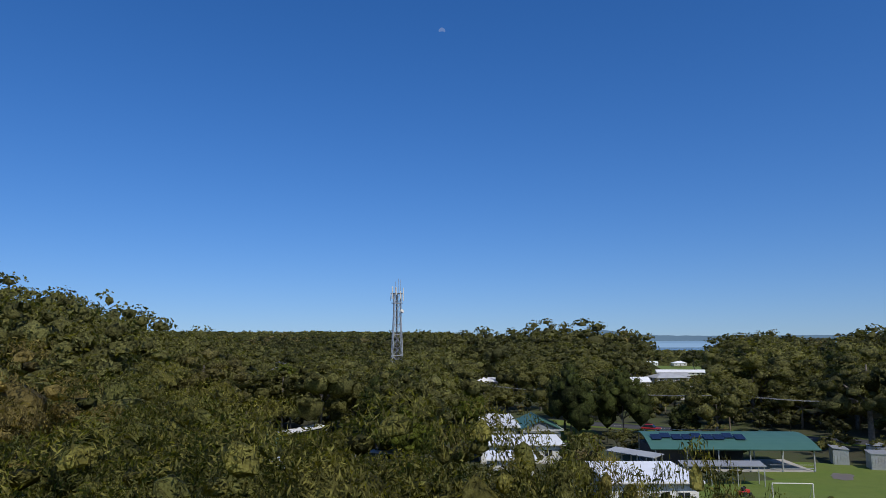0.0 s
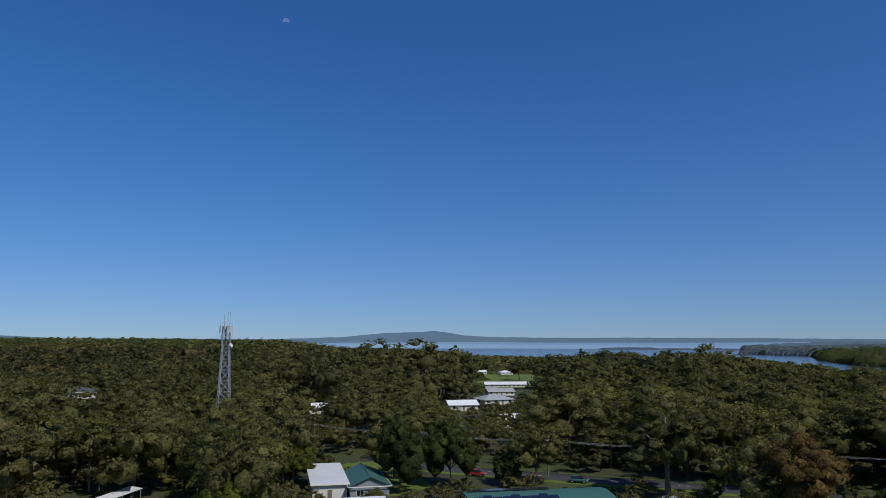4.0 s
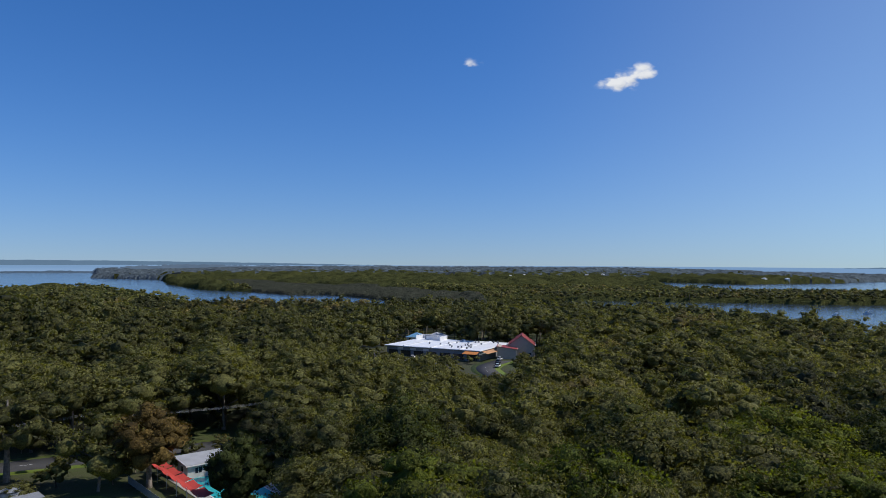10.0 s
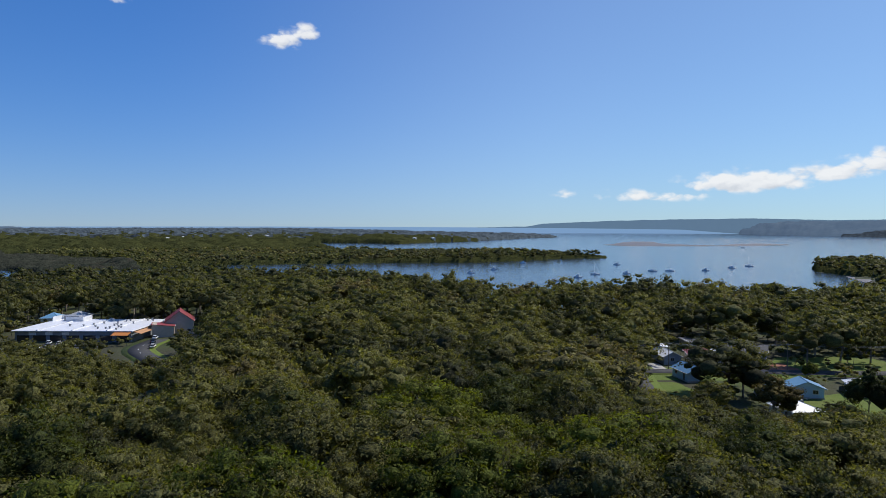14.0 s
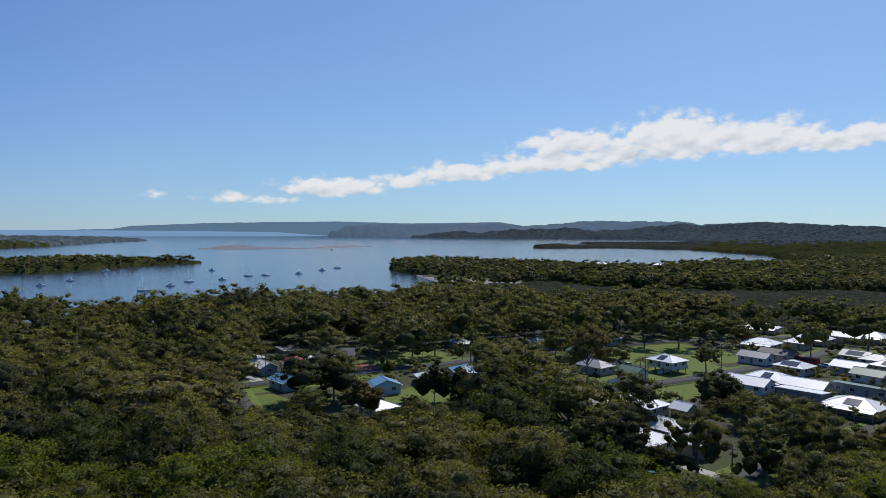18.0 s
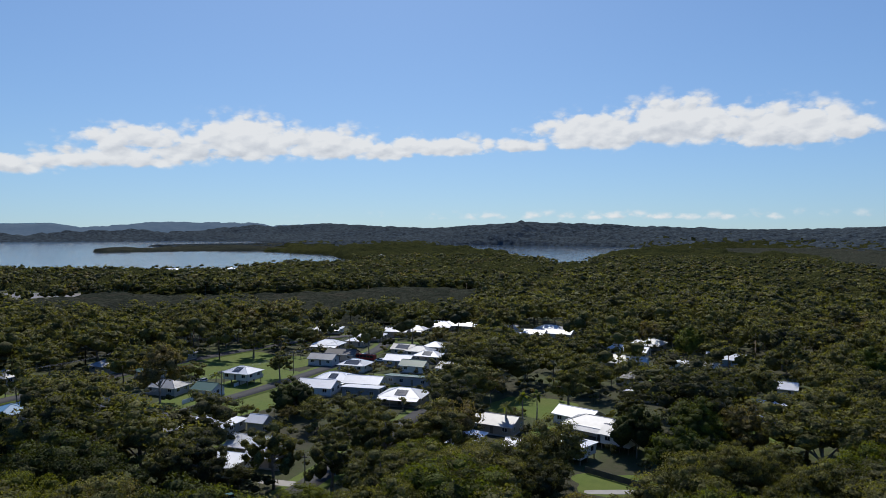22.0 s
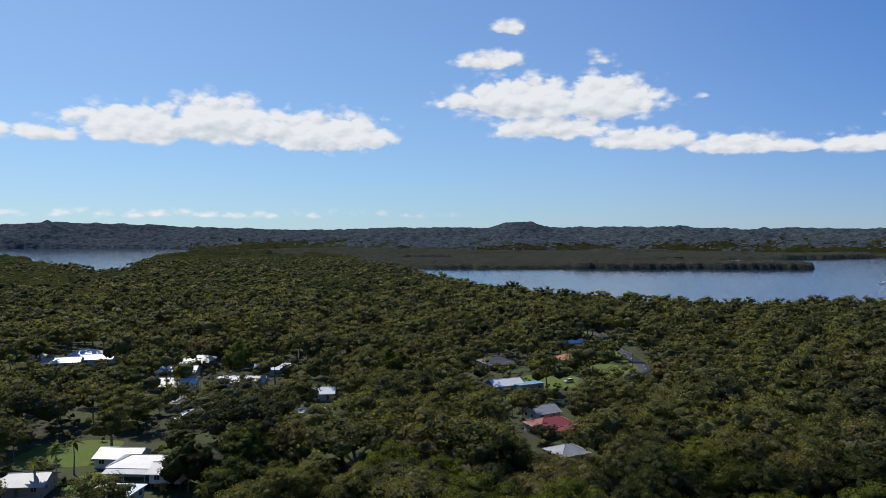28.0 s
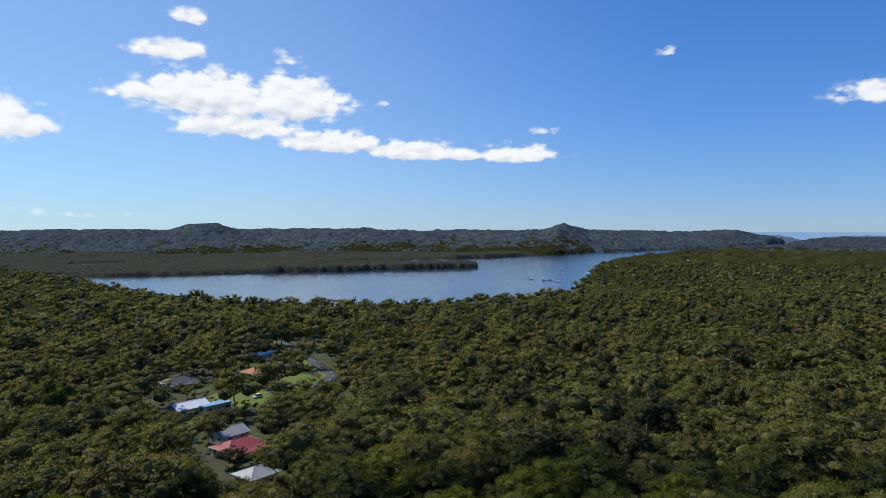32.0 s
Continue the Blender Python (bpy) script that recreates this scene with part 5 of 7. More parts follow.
def patch(name, x, y, hx, hy, turn, z, mat, label, category, wobble=0.12, seed=1):
    """A patch of ground with an uneven edge."""
    g = np.random.default_rng(seed + int(abs(x) * 3 + abs(y)))
    a = np.linspace(0, 2 * math.pi, 40, endpoint=False)
    k = 5.0
    rad = (np.abs(np.cos(a)) ** k + np.abs(np.sin(a)) ** k) ** (-1 / k) * (1 + wobble * np.sin(a * 3 + g.uniform(0, 6)) * 0.5 + wobble * np.sin(a * 7 + g.uniform(0, 6)) * 0.4 + g.uniform(-0.02, 0.02, 40))
    c, s = math.cos(radians(turn)), math.sin(radians(turn))
    px_, py_ = rad * np.cos(a) * hx, rad * np.sin(a) * hy
    v = np.concatenate([np.stack([x + px_ * c - py_ * s, y + px_ * s + py_ * c, np.full(40, z)], -1), [[x, y, z]]])
    if math.hypot(x, y) > 420:
        # a wide field follows the ground, ring by ring
        v = np.concatenate([np.stack([x + (px_ * c - py_ * s) * q, y + (px_ * s + py_ * c) * q, np.full(40, z)], -1) for q in np.linspace(0.02, 1, 12)])
        va = np.degrees(np.arctan2(v[:, 0], v[:, 1])) % 360
        v[:, 2] = ground_height(np.where(va > 290, va - 360, va), np.hypot(v[:, 0], v[:, 1])) + 0.7
        i_, j_ = np.meshgrid(np.arange(11), np.arange(40), indexing="ij")
        quads = np.stack([i_ * 40 + j_, i_ * 40 + (j_ + 1) % 40, (i_ + 1) * 40 + (j_ + 1) % 40, (i_ + 1) * 40 + j_], -1).reshape(-1, 4)
        return tagged(new(name, mesh_np(name, v, quads, mats=[mat])), label, category, kind="structure")
    t = np.stack([np.arange(40), (np.arange(40) + 1) % 40, np.full(40, 40)], -1)
    return tagged(new(name, mesh_np(name, v, tris=t, mats=[mat])), label, category, kind="structure")


# x, y, half sizes, turn; open: no trees, and in view
LAWN_ROWS = [
    (198, -238, 22, 26, 0, 1), (176, -205, 8, 34, 0, 1), (152, -190, 9, 20, 0, 1), (122, -150, 9, 9, 0, 1), (66, -222, 13, 12, 0, 1), (50, -195, 8, 9, 0, 0), (28, -163, 9, 7, 20, 1),
    (2, -216, 11, 7, 0, 1), (208, -67, 10, 8, 0, 1), (190, -115, 12, 14, 0, 1), (226, -90, 6, 30, 0, 0), (246, -140, 14, 20, 0, 0), (128, -236, 14, 10, 0, 0), (52, -286, 16, 9, 0, 0), (155, -310, 14, 12, 0, 0),
    (-108, -288, 12, 14, 20, 1), (-142, -305, 8, 14, 10, 1), (-86, -262, 9, 10, 10, 0), (68, 110, 17, 14, -20, 1), (50, 100, 26, 10, 0, 1), (22, 175, 14, 22, 0, 0), (112, 318, 10, 14, 0, 0), (280, 745, 75, 60, 20, 1),
    (90, 92, 10, 6, -60, 1), (222, 625, 52, 55, -46, 1), (-50, -765, 40, 16, 0, 1),
]
for li, (lx0, ly0, lhx, lhy, lt, lopen) in enumerate(LAWN_ROWS):
    rr_, aa_ = math.hypot(lx0, ly0), math.degrees(math.atan2(lx0, ly0)) % 360
    aa_ = aa_ - 360 if aa_ > 300 else aa_
    lz = float(ground_height(np.array([aa_]), np.array([rr_]))[0])
    patch("lawn", lx0, ly0, lhx, lhy, lt, lz + (0.012 + 0.0008 * li if rr_ < 420 else 1.2), GRASS, "sunlit mown grass with dry patches", "lawn")
    if lopen:
        LAWNS.append((lx0, ly0, lhx * 0.85, lhy * 0.85))
        if rr_ < 420 or ly0 < 0:
            SIGHT.append((lx0, ly0, lhx * 0.7, lz + 0.5))
RED_SOIL = material("bare red soil", (0.3, 0.12, 0.07), 0.95, spots=((0.3, 0.5, (0.22, 0.1, 0.06)),))
patch("bare_ground", 240, -112, 7, 10, 10, 0.05, RED_SOIL, "bare red soil on a cleared block", "ground")
LAWNS.append((240, -112, 7, 9))
SIGHT.append((240, -112, 6, 1.0))
patch("sand_patch", 71, 103, 2.6, 1.8, 20, 0.05, SAND, "worn sandy patch in the grass", "ground")
patch("sand_patch", 62, 113, 3.0, 1.5, 60, 0.05, SAND, "worn sandy patch in the grass", "ground")
for dx0, dy0, dhx, dhy, dt_ in ((26, -159, 8, 1.3, 25), (240, -75, 7, 2.2, 0), (135, -157, 4, 2, 0), (97, -132, 6, 1.6, 10)):
    patch("driveway", dx0, dy0, dhx, dhy, dt_, 0.055, CONCRETE, "pale concrete driveway", "driveway", 0.03)
for mx0, my0, mz0 in ((92, -140, 0.5), (95, -170, 0.5), (164, -200, 0.5), (163, -240, 0.5), (233, -85, 0.5), (231, -120, 0.5), (-165, -340, 0.5), (-171, -365, 0.5), (-161, -320, 0.5), (-150, -296, 0.5), (-159, -308, 0.5), (75, 158, 0.5), (22, 198, 0.5), (48, 179, 0.5), (262, 113, 0.5), (275, 120, 0.5), (222, -270, 0.5), (229, -210, 0.5)):
    SIGHT.append((mx0, my0, 5, mz0))


# ---- radio tower ----
def radio_tower(x, y, top):
    ob = thing("radio_tower", pose(x, y, -0.2, 0, 0, 12), "grey steel lattice tower carrying white antenna panels", "tower")
    H_, w0, w1 = top - 5, 2.3, 1.15
    wid = lambda z: w0 + (w1 - w0) * min(z / (H_ * 0.8), 1)
    for sx in (-1, 1):
        for sy in (-1, 1):
            bm = bmesh.new()
            add_rod(bm, (sx * w0, sy * w0, 0), (sx * w1, sy * w1, H_ * 0.8), 0.16)
            add_rod(bm, (sx * w1, sy * w1, H_ * 0.8), (sx * w1, sy * w1, H_), 0.14)
            part("leg", bm, STEEL, ob)
    lv = 11
    for k in range(lv):
        z0_, z1_ = H_ * k / lv, H_ * (k + 1) / lv
        a, b = wid(z0_), wid(z1_)
        bm = bmesh.new()
        for c0, c1 in (((-1, -1), (1, -1)), ((1, -1), (1, 1)), ((1, 1), (-1, 1)), ((-1, 1), (-1, -1))):
            add_rod(bm, (c0[0] * a, c0[1] * a, z0_), (c1[0] * b, c1[1] * b, z1_), 0.07, sides=4)
            add_rod(bm, (c1[0] * a, c1[1] * a, z0_), (c0[0] * b, c0[1] * b, z1_), 0.07, sides=4)
            add_rod(bm, (c0[0] * b, c0[1] * b, z1_), (c1[0] * b, c1[1] * b, z1_), 0.07, sides=4)
        part("bracing", bm, STEEL, ob)
    for z in (H_ - 3.2, H_):
        bm = bmesh.new()
        for k in range(8):
            a0, a1 = k * math.pi / 4, (k + 1) * math.pi / 4
            add_rod(bm, (2.0 * math.cos(a0), 2.0 * math.sin(a0), z), (2.0 * math.cos(a1), 2.0 * math.sin(a1), z), 0.08, sides=4)
        add_rod(bm, (-2, 0, z), (2, 0, z), 0.07, sides=4)
        add_rod(bm, (0, -2, z), (0, 2, z), 0.07, sides=4)
        part("head_frame", bm, STEEL, ob)
    for k in range(9):
        a = k * 2 * math.pi / 9 + 0.2
        z = H_ - 1.6 + (1.8 if k % 3 == 0 else 0.0) + (0.6 if k % 2 else 0)
        bm = box(-0.2, -0.12, 0, 0.2, 0.12, 2.6, bevel=0.05)
        an = part("antenna", bm, WALL_WHITE, ob, "white antenna panel")
        an.matrix_local = pose(2.15 * math.cos(a), 2.15 * math.sin(a), z - 0.9, 0, 0, math.degrees(a) + 90)
    for px_, py_, zz in ((0.4, 0.2, 5.0), (-0.6, 0.5, 4.0), (0.9, -0.7, 4.6)):
        part("whip", rod((px_, py_, H_ - 0.5), (px_, py_, H_ + zz), 0.07), STEEL, ob)
    part("dish", rod((1.3, -1.6, H_ - 6), (1.55, -1.9, H_ - 5.9), 0.7, 0.55, sides=14), WALL_WHITE, ob, "white microwave dish")
    part("cable_run", box(-0.25, w1 - 0.3, 0, 0.25, w1 - 0.15, H_), DARK_ROOF, ob)
    return ob


radio_tower(-15.3, 234.7, 42.5)
SIGHT.append((-15.3, 234.7, 2, 20))


# ---- school-side buildings ----
def vault(x0, x1, y0, y1, z_eave, z_top, n=12):
    """A shallow curved roof, rising across y."""
    v, f = [], []
    for i in range(n + 1):
        s = i / n
        z = z_eave + (z_top - z_eave) * math.sin(math.pi * (0.12 + 0.62 * s))
        for x in (x0, x1):
            v.append((x, y0 + (y1 - y0) * s, z))
    f = [(2 * i, 2 * i + 1, 2 * i + 3, 2 * i + 2) for i in range(n)]
    return v, f


def pavilion(x, y, w, d, rot):
    ob = thing("pavilion", pose(x, y, 0, 0, 0, rot), "open-sided shelter with a curved green metal roof and solar panels", "pavilion")
    v, f = vault(-w / 2, w / 2, -d / 2, d / 2, 2.6, 5.4)
    part("roof", solid(v, f, 0.16), GREEN_ROOF, ob)
    part("floor", box(-w / 2 + 0.8, -d / 2 + 0.8, -0.3, w / 2 - 0.8, d / 2 - 0.8, 0.15), CONCRETE, ob)
    part("back_wall", box(-w / 2 + 1, d / 2 - 1.2, 0.15, w / 2 - 8, d / 2 - 1.0, 3.6), DARK_ROOF, ob)
    part("store_room", box(-w / 2 + 1, -d / 2 + 5, 0.15, -w / 2 + 8, d / 2 - 1.2, 3.5), DARK_ROOF, ob)
    for i in range(6):
        px_ = -w / 2 + 0.9 + i * (w - 1.8) / 5
        for py_, zt in ((-d / 2 + 0.7, 3.75), (d / 2 - 0.7, 4.6)):
            part("post", box(px_ - 0.09, py_ - 0.09, 0.1, px_ + 0.09, py_ + 0.09, zt), STEEL, ob)
    bm = bmesh.new()
    for z in (0.6, 1.15):
        add_rod(bm, (w / 2 - 8, -d / 2 + 0.7, z), (w / 2 - 1, -d / 2 + 0.7, z), 0.04)
    part("handrail", bm, STEEL, ob)
    n = 12
    for row, s, stag in ((0, 0.22, 0.7), (1, 0.7, 0.35)):
        for i in range(9):
            yy = -d / 2 + d * s + (stag if i % 3 == 1 else 0)
            ss = (yy + d / 2) / d
            zz = 2.6 + 2.8 * math.sin(math.pi * (0.12 + 0.62 * ss))
            dz_ = 2.8 * math.pi * 0.62 / d * math.cos(math.pi * (0.12 + 0.62 * ss))
            up = Vector((0, 1, dz_)).normalized()
            m = Matrix((Vector((1, 0, 0)), up, Vector((1, 0, 0)).cross(up))).transposed().to_4x4()
            m.translation = (-w / 2 + 1.0 + i * 1.72, yy, zz + 0.2)
            sp = part("solar_panel", box(0, 0, 0, 1.6, 2.1, 0.05), SOLAR, ob, "dark blue solar panel")
            sp.matrix_local = m
    LAWNS.append((x, y, w / 2 + 2, d / 2 + 2))
    SIGHT.append((x, y - 3, w / 2, 1.0))


pavilion(47.5, 123.5, 27, 13.5, -3)
house("school_block", 12, 161, 7, 22, 0, "skillion", WHITE_ROOF, WALL_WHITE, 0.3, 3.2, 0.4, 0.5, label="long white school block with a pale flat metal roof", group="", category="building")
house("school_block", 20, 156, 8, 16, 0, "gable_y", GREEN_ROOF, WALL_GREY, 0.3, 3.0, 1.8, 0.5, label="grey school block with a green gabled metal roof", group="", category="building")
house("school_block", 13.5, 130, 14, 9, 0, "skillion", WHITE_ROOF, WALL_WHITE, 0.3, 3.0, 0.5, 0.6, label="white school block with a ribbed white metal roof", group="", category="building")
house("school_block", 10.5, 115, 7, 5, 0, "skillion", WHITE_ROOF, WALL_WHITE, 0.3, 2.6, 0.4, 0.5, label="small white school block with a pale roof", group="", category="building")
house("school_block", 26, 96, 11, 12, 0, "skillion", WHITE_ROOF, WALL_WHITE, 0.3, 3.4, 0.3, 0.6, label="white hall with a broad pale metal roof", group="", category="building")
house("school_block", -24, 110, 12, 10, 10, "hip", GREY_ROOF, WALL_TAN, 0.3, 2.8, 2.0, 0.6, label="tan building with a grey hipped metal roof", group="", category="building")
house("school_block", -36, 130, 12, 7, 14, "gable", GREEN_ROOF, WALL_GREY, 0.3, 2.8, 1.4, 0.5, label="grey building with a green metal roof", group="", category="building")
house("cottage", -79, 322, 14, 10, 10, "hip", DARK_ROOF, WALL_WHITE, 2.4, 2.8, 1.6, 0.8, label="white house with a dark roof on high stumps", gz=7.0, group="")
house("cottage", 18, 330, 12, 9, 10, "gable", WHITE_ROOF, WALL_WHITE, 0.6, 2.8, 1.6, 0.6, label="white house half hidden by trees", group="")


def walkway(x, y, length, rot, mat, label):
    ob = thing("walkway_roof", pose(x, y, 0, 0, 0, rot), label, "shelter")
    v = [(-length / 2, -1.3, 2.9), (length / 2, -1.3, 2.9), (length / 2, 1.3, 3.3), (-length / 2, 1.3, 3.3)]
    part("roof", solid(v, [(0, 1, 2, 3)], 0.12), mat, ob)
    for i in range(4):
        for yy in (-1.1, 1.1):
            px_ = -length / 2 + 0.3 + i * (length - 0.6) / 3
            part("post", box(px_ - 0.06, yy - 0.06, -0.2, px_ + 0.06, yy + 0.06, 3.0), STEEL, ob)
    LAWNS.append((x, y, length / 2, length / 2 if abs(rot) > 20 else 2))


walkway(41, 107, 12, -3, GREY_ROOF, "covered walkway with a flat grey metal roof")
walkway(31, 118, 10, -55, GREY_ROOF, "covered walkway with a sloping grey metal roof")
walkway(-30, 149, 19, 68, WHITE_ROOF, "long cream carport roof beside the palms")
walkway(-9, 120, 12, -20, GREY_ROOF, "grey carport roof among the trees")
SIGHT.append((-30, 149, 6, 2.5))


# ---- yard: sheds, tank, goal, mower, poles ----
def storage_shed(x, y, rot, w, d, h, sign, label):
    ob = thing("storage_shed", pose(x, y, 0, 0, 0, rot), label, "shed")
    bm = box(-w / 2, -d / 2, -0.1, w / 2, d / 2, h)
    part("wall", bm, STEEL, ob)
    me_ob = None
    for side, length, half in ((0, w, d / 2), (1, d, w / 2), (2, w, d / 2), (3, d, w / 2)):
        bm = bmesh.new()
        k = int(length / 0.42)
        for i in range(k):
            u = (i + 0.5) / k * length - length / 2
            add_box(bm, u - 0.08, -half - 0.04, 0, u + 0.08, -half, h - 0.1)
        rb = part("wall_ribs", bm, STEEL, ob)
        rb.matrix_local = pose(0, 0, 0, 0, 0, side * 90)
    part("roof", solid([(-w / 2 - 0.15, -d / 2 - 0.15, h), (w / 2 + 0.15, -d / 2 - 0.15, h), (w / 2 + 0.15, d / 2 + 0.15, h + 0.25), (-w / 2 - 0.15, d / 2 + 0.15, h + 0.25)], [(0, 1, 2, 3)], 0.1), STEEL, ob)
    if sign:
        s = part("sign", rod((0.4, -d / 2 - 0.05, 1.6), (0.4, -d / 2 - 0.1, 1.6), 0.55, sides=20), material("yellow sign", (0.75, 0.55, 0.03), 0.6), ob, "round yellow sign with a dark mark")
        part("mark", box(0.2, -d / 2 - 0.14, 1.3, 0.5, -d / 2 - 0.11, 1.95), DARK_ROOF, s)
    LAWNS.append((x, y, w / 2 + 1, d / 2 + 1))
    SIGHT.append((x, y, w / 2, 0.5))


storage_shed(73.5, 119.5, -14, 6.2, 2.8, 2.6, True, "ribbed grey metal shed with a round yellow sign")
storage_shed(68.5, 125.5, 70, 4.0, 2.4, 2.5, False, "ribbed grey metal container beside a tree")
tank = thing("water_tank", pose(74.2, 123.6, 0), "grey corrugated round water tank behind the shed", "water tank")
for i in range(7):
    bm = bmesh.new()
    bmesh.ops.create_cone(bm, cap_ends=True, segments=24, radius1=1.7, radius2=1.78 if i % 2 else 1.7, depth=0.45, matrix=Matrix.Translation((0, 0, 0.22 + i * 0.45)))
    part("shell_ring", bm, STEEL, tank)
part("lid", rod((0, 0, 3.35), (0, 0, 3.75), 1.85, 0.25, sides=24), STEEL, tank)

goal = thing("football_goal", pose(46, 96, 0, 0, 0, -4), "white football goal frame standing on the grass", "goal")
for px_ in (-2.6, 2.6):
    part("post", rod((px_, 0, -0.1), (px_, 0, 2.3), 0.07), WALL_WHITE, goal)
part("crossbar", rod((-2.6, 0, 2.3), (2.6, 0, 2.3), 0.07), WALL_WHITE, goal)
part("back_stay", rod((-2.6, 0, 2.3), (-2.6, 1.4, 0), 0.04), WALL_WHITE, goal)
part("back_stay", rod((2.6, 0, 2.3), (2.6, 1.4, 0), 0.04), WALL_WHITE, goal)
LAWNS.append((46, 96, 5, 4))

RED_PAINT = material("red paint", (0.42, 0.03, 0.02), 0.4, spots=((2.0, 0.4, (0.3, 0.03, 0.02)),))
RUBBER = material("black rubber", (0.02, 0.02, 0.02), 0.8)


def mower(x, y, rot):
    ob = thing("ride_on_mower", pose(x, y, 0, 0, 0, rot), "small red ride-on mower parked on the grass", "mower")
    part("body", box(-0.8, -0.45, 0.25, 0.1, 0.45, 0.7, bevel=0.1), RED_PAINT, ob)
    part("bonnet", box(0.1, -0.35, 0.3, 0.9, 0.35, 0.85, bevel=0.12), RED_PAINT, ob)
    part("seat", box(-0.55, -0.28, 0.7, 0.0, 0.28, 1.15, bevel=0.08), RUBBER, ob)
    for px_, r_ in ((-0.5, 0.35), (0.65, 0.25)):
        for s in (-1, 1):
            part("wheel", rod((px_, s * 0.4, r_), (px_, s * 0.6, r_), r_, sides=14), RUBBER, ob)
    part("steering_wheel", rod((0.1, 0, 1.1), (0.18, 0, 1.16), 0.2, sides=12), RUBBER, ob)


mower(41, 99.5, 30)
mower(71.8, 115.8, 100)


def bench(x, y, rot):
    ob = thing("bench", pose(x, y, 0, 0, 0, rot), "low grey metal bench on the grass", "bench")
    part("seat", box(-1.2, -0.18, 0.4, 1.2, 0.18, 0.46), STEEL, ob)
    for px_ in (-0.9, 0.9):
        part("leg", box(px_ - 0.04, -0.16, -0.05, px_ + 0.04, 0.16, 0.4), STEEL, ob)


bench(79.5, 117.5, 12)
bench(80.6, 118.6, 12)

# ---- pool ----
pool = thing("swimming_pool", pose(101, 97, 0, 0, 0, -22), "turquoise outdoor swimming pool in a paved surround", "pool")
part("surround", box(-7.5, -14, -0.3, 7.5, 14, 0.12), CONCRETE, pool)
part("coping", box(-5.2, -11.7, 0.1, 5.2, 11.7, 0.2, bevel=0.04), WALL_WHITE, pool)
POOL = material("pool water", (0.03, 0.42, 0.45), 0.06, spots=((0.4, 0.5, (0.06, 0.5, 0.5)),), bump=0.1, bump_scale=3)
part("water", box(-4.9, -11.4, 0.05, 4.9, 11.4, 0.22), POOL, pool)
LAWNS.append((101, 97, 13, 16))
SIGHT.append((-6, 118, 9, 4.0))
SIGHT.append((6, 125, 9, 4.0))
SIGHT.append((95, 93, 5, 0.3))
SIGHT.append((97, 104, 6, 0.3))
SIGHT.append((92, 108, 5, 0.5))
SIGHT.append((80, 136, 4, 4.0))
LAWNS.append((84, 100, 12, 12))
RED_CLOTH = material("red shade cloth", (0.5, 0.055, 0.04), 0.9, spots=((0.6, 0.4, (0.4, 0.05, 0.04)),))
for i in range(5):
    sx, sy = 99.5 - i * 2.1, 115.0 - i * 5.0
    sail = thing("shade_sail", pose(sx, sy, 0, 0, 0, -24), "red fabric shade sail on steel posts beside the pool", "shade sail", "shade sails by the pool")
    v = [(-1.5, -2.6, 2.6), (0, -2.5, 2.35), (1.5, -2.6, 2.8), (-1.4, 0, 2.45), (0, 0, 2.3), (1.4, 0, 2.5), (-1.5, 2.6, 2.9), (0, 2.5, 2.4), (1.5, 2.6, 2.6)]
    part("cloth", solid(v, [(0, 1, 4, 3), (1, 2, 5, 4), (3, 4, 7, 6), (4, 5, 8, 7)], 0.03), RED_CLOTH, sail)
    for px_, py_ in ((-1.5, -2.6), (1.5, 2.6)):
        part("post", rod((px_, py_, -0.1), (px_, py_, 3.0), 0.06), STEEL, sail)
house("pool_shelter", 106, 110, 9, 6, -22, "skillion", GREY_ROOF, WALL_WHITE, 0.2, 2.8, 0.5, 0.6, label="pool shelter with a grey-blue metal roof", group="", category="shelter", sight=False)


def fence(points, h, mat, label, group="", posts=2.4):
    """Posts and panels along points, each its own part."""
    x0, y0 = points[0]
    ob = thing("fence", pose(x0, y0, 0), label, "fence", group)
    pm = bm_ = None
    for (ax, ay), (bx, by) in zip(points, points[1:]):
        L_ = math.hypot(bx - ax, by - ay)
        k = max(1, round(L_ / posts))
        ang_ = math.degrees(math.atan2(by - ay, bx - ax))
        for i in range(k):
            m = pose(ax - x0 + (bx - ax) * i / k, ay - y0 + (by - ay) * i / k, 0, 0, 0, ang_)
            if pm is None:
                a = part("post", box(-0.05, -0.05, -0.3, 0.05, 0.05, h + 0.08), mat, ob)
                b = part("panel", box(0.06, -0.02, 0.08, L_ / k - 0.06, 0.02, h), mat, ob)
                pm, bm_ = a.data, b.data
            else:
                a, b = new("post", pm), new("panel", bm_)
                a.parent = b.parent = ob
            a.matrix_local, b.matrix_local = m, m
    return ob


fence([(94, 118), (84, 92)], 1.5, STEEL, "grey wire pool fence on steel posts", posts=2.6)
fence([(172, -176), (174, -198)], 1.5, WALL_WHITE, "white boundary fence beside the street")
fence([(174, -203), (176, -222)], 1.4, WALL_WHITE, "white boundary fence beside the street")
fence([(120, -140), (136, -152)], 1.5, WALL_WHITE, "pale fence round a back yard")
fence([(205, -118), (214, -140)], 1.7, TIMBER, "weathered timber paling fence behind the houses")
fence([(182, -108), (178, -92)], 1.6, STEEL, "grey metal fence along a yard")
fence([(12, -222), (-12, -222)], 1.5, TIMBER, "dark timber fence along a yard")
fence([(84, -158), (82, -190)], 1.6, TIMBER, "timber paling fence beside the street")
fence([(36, -168), (14, -160)], 1.5, DARK_ROOF, "dark metal fence beside a driveway")


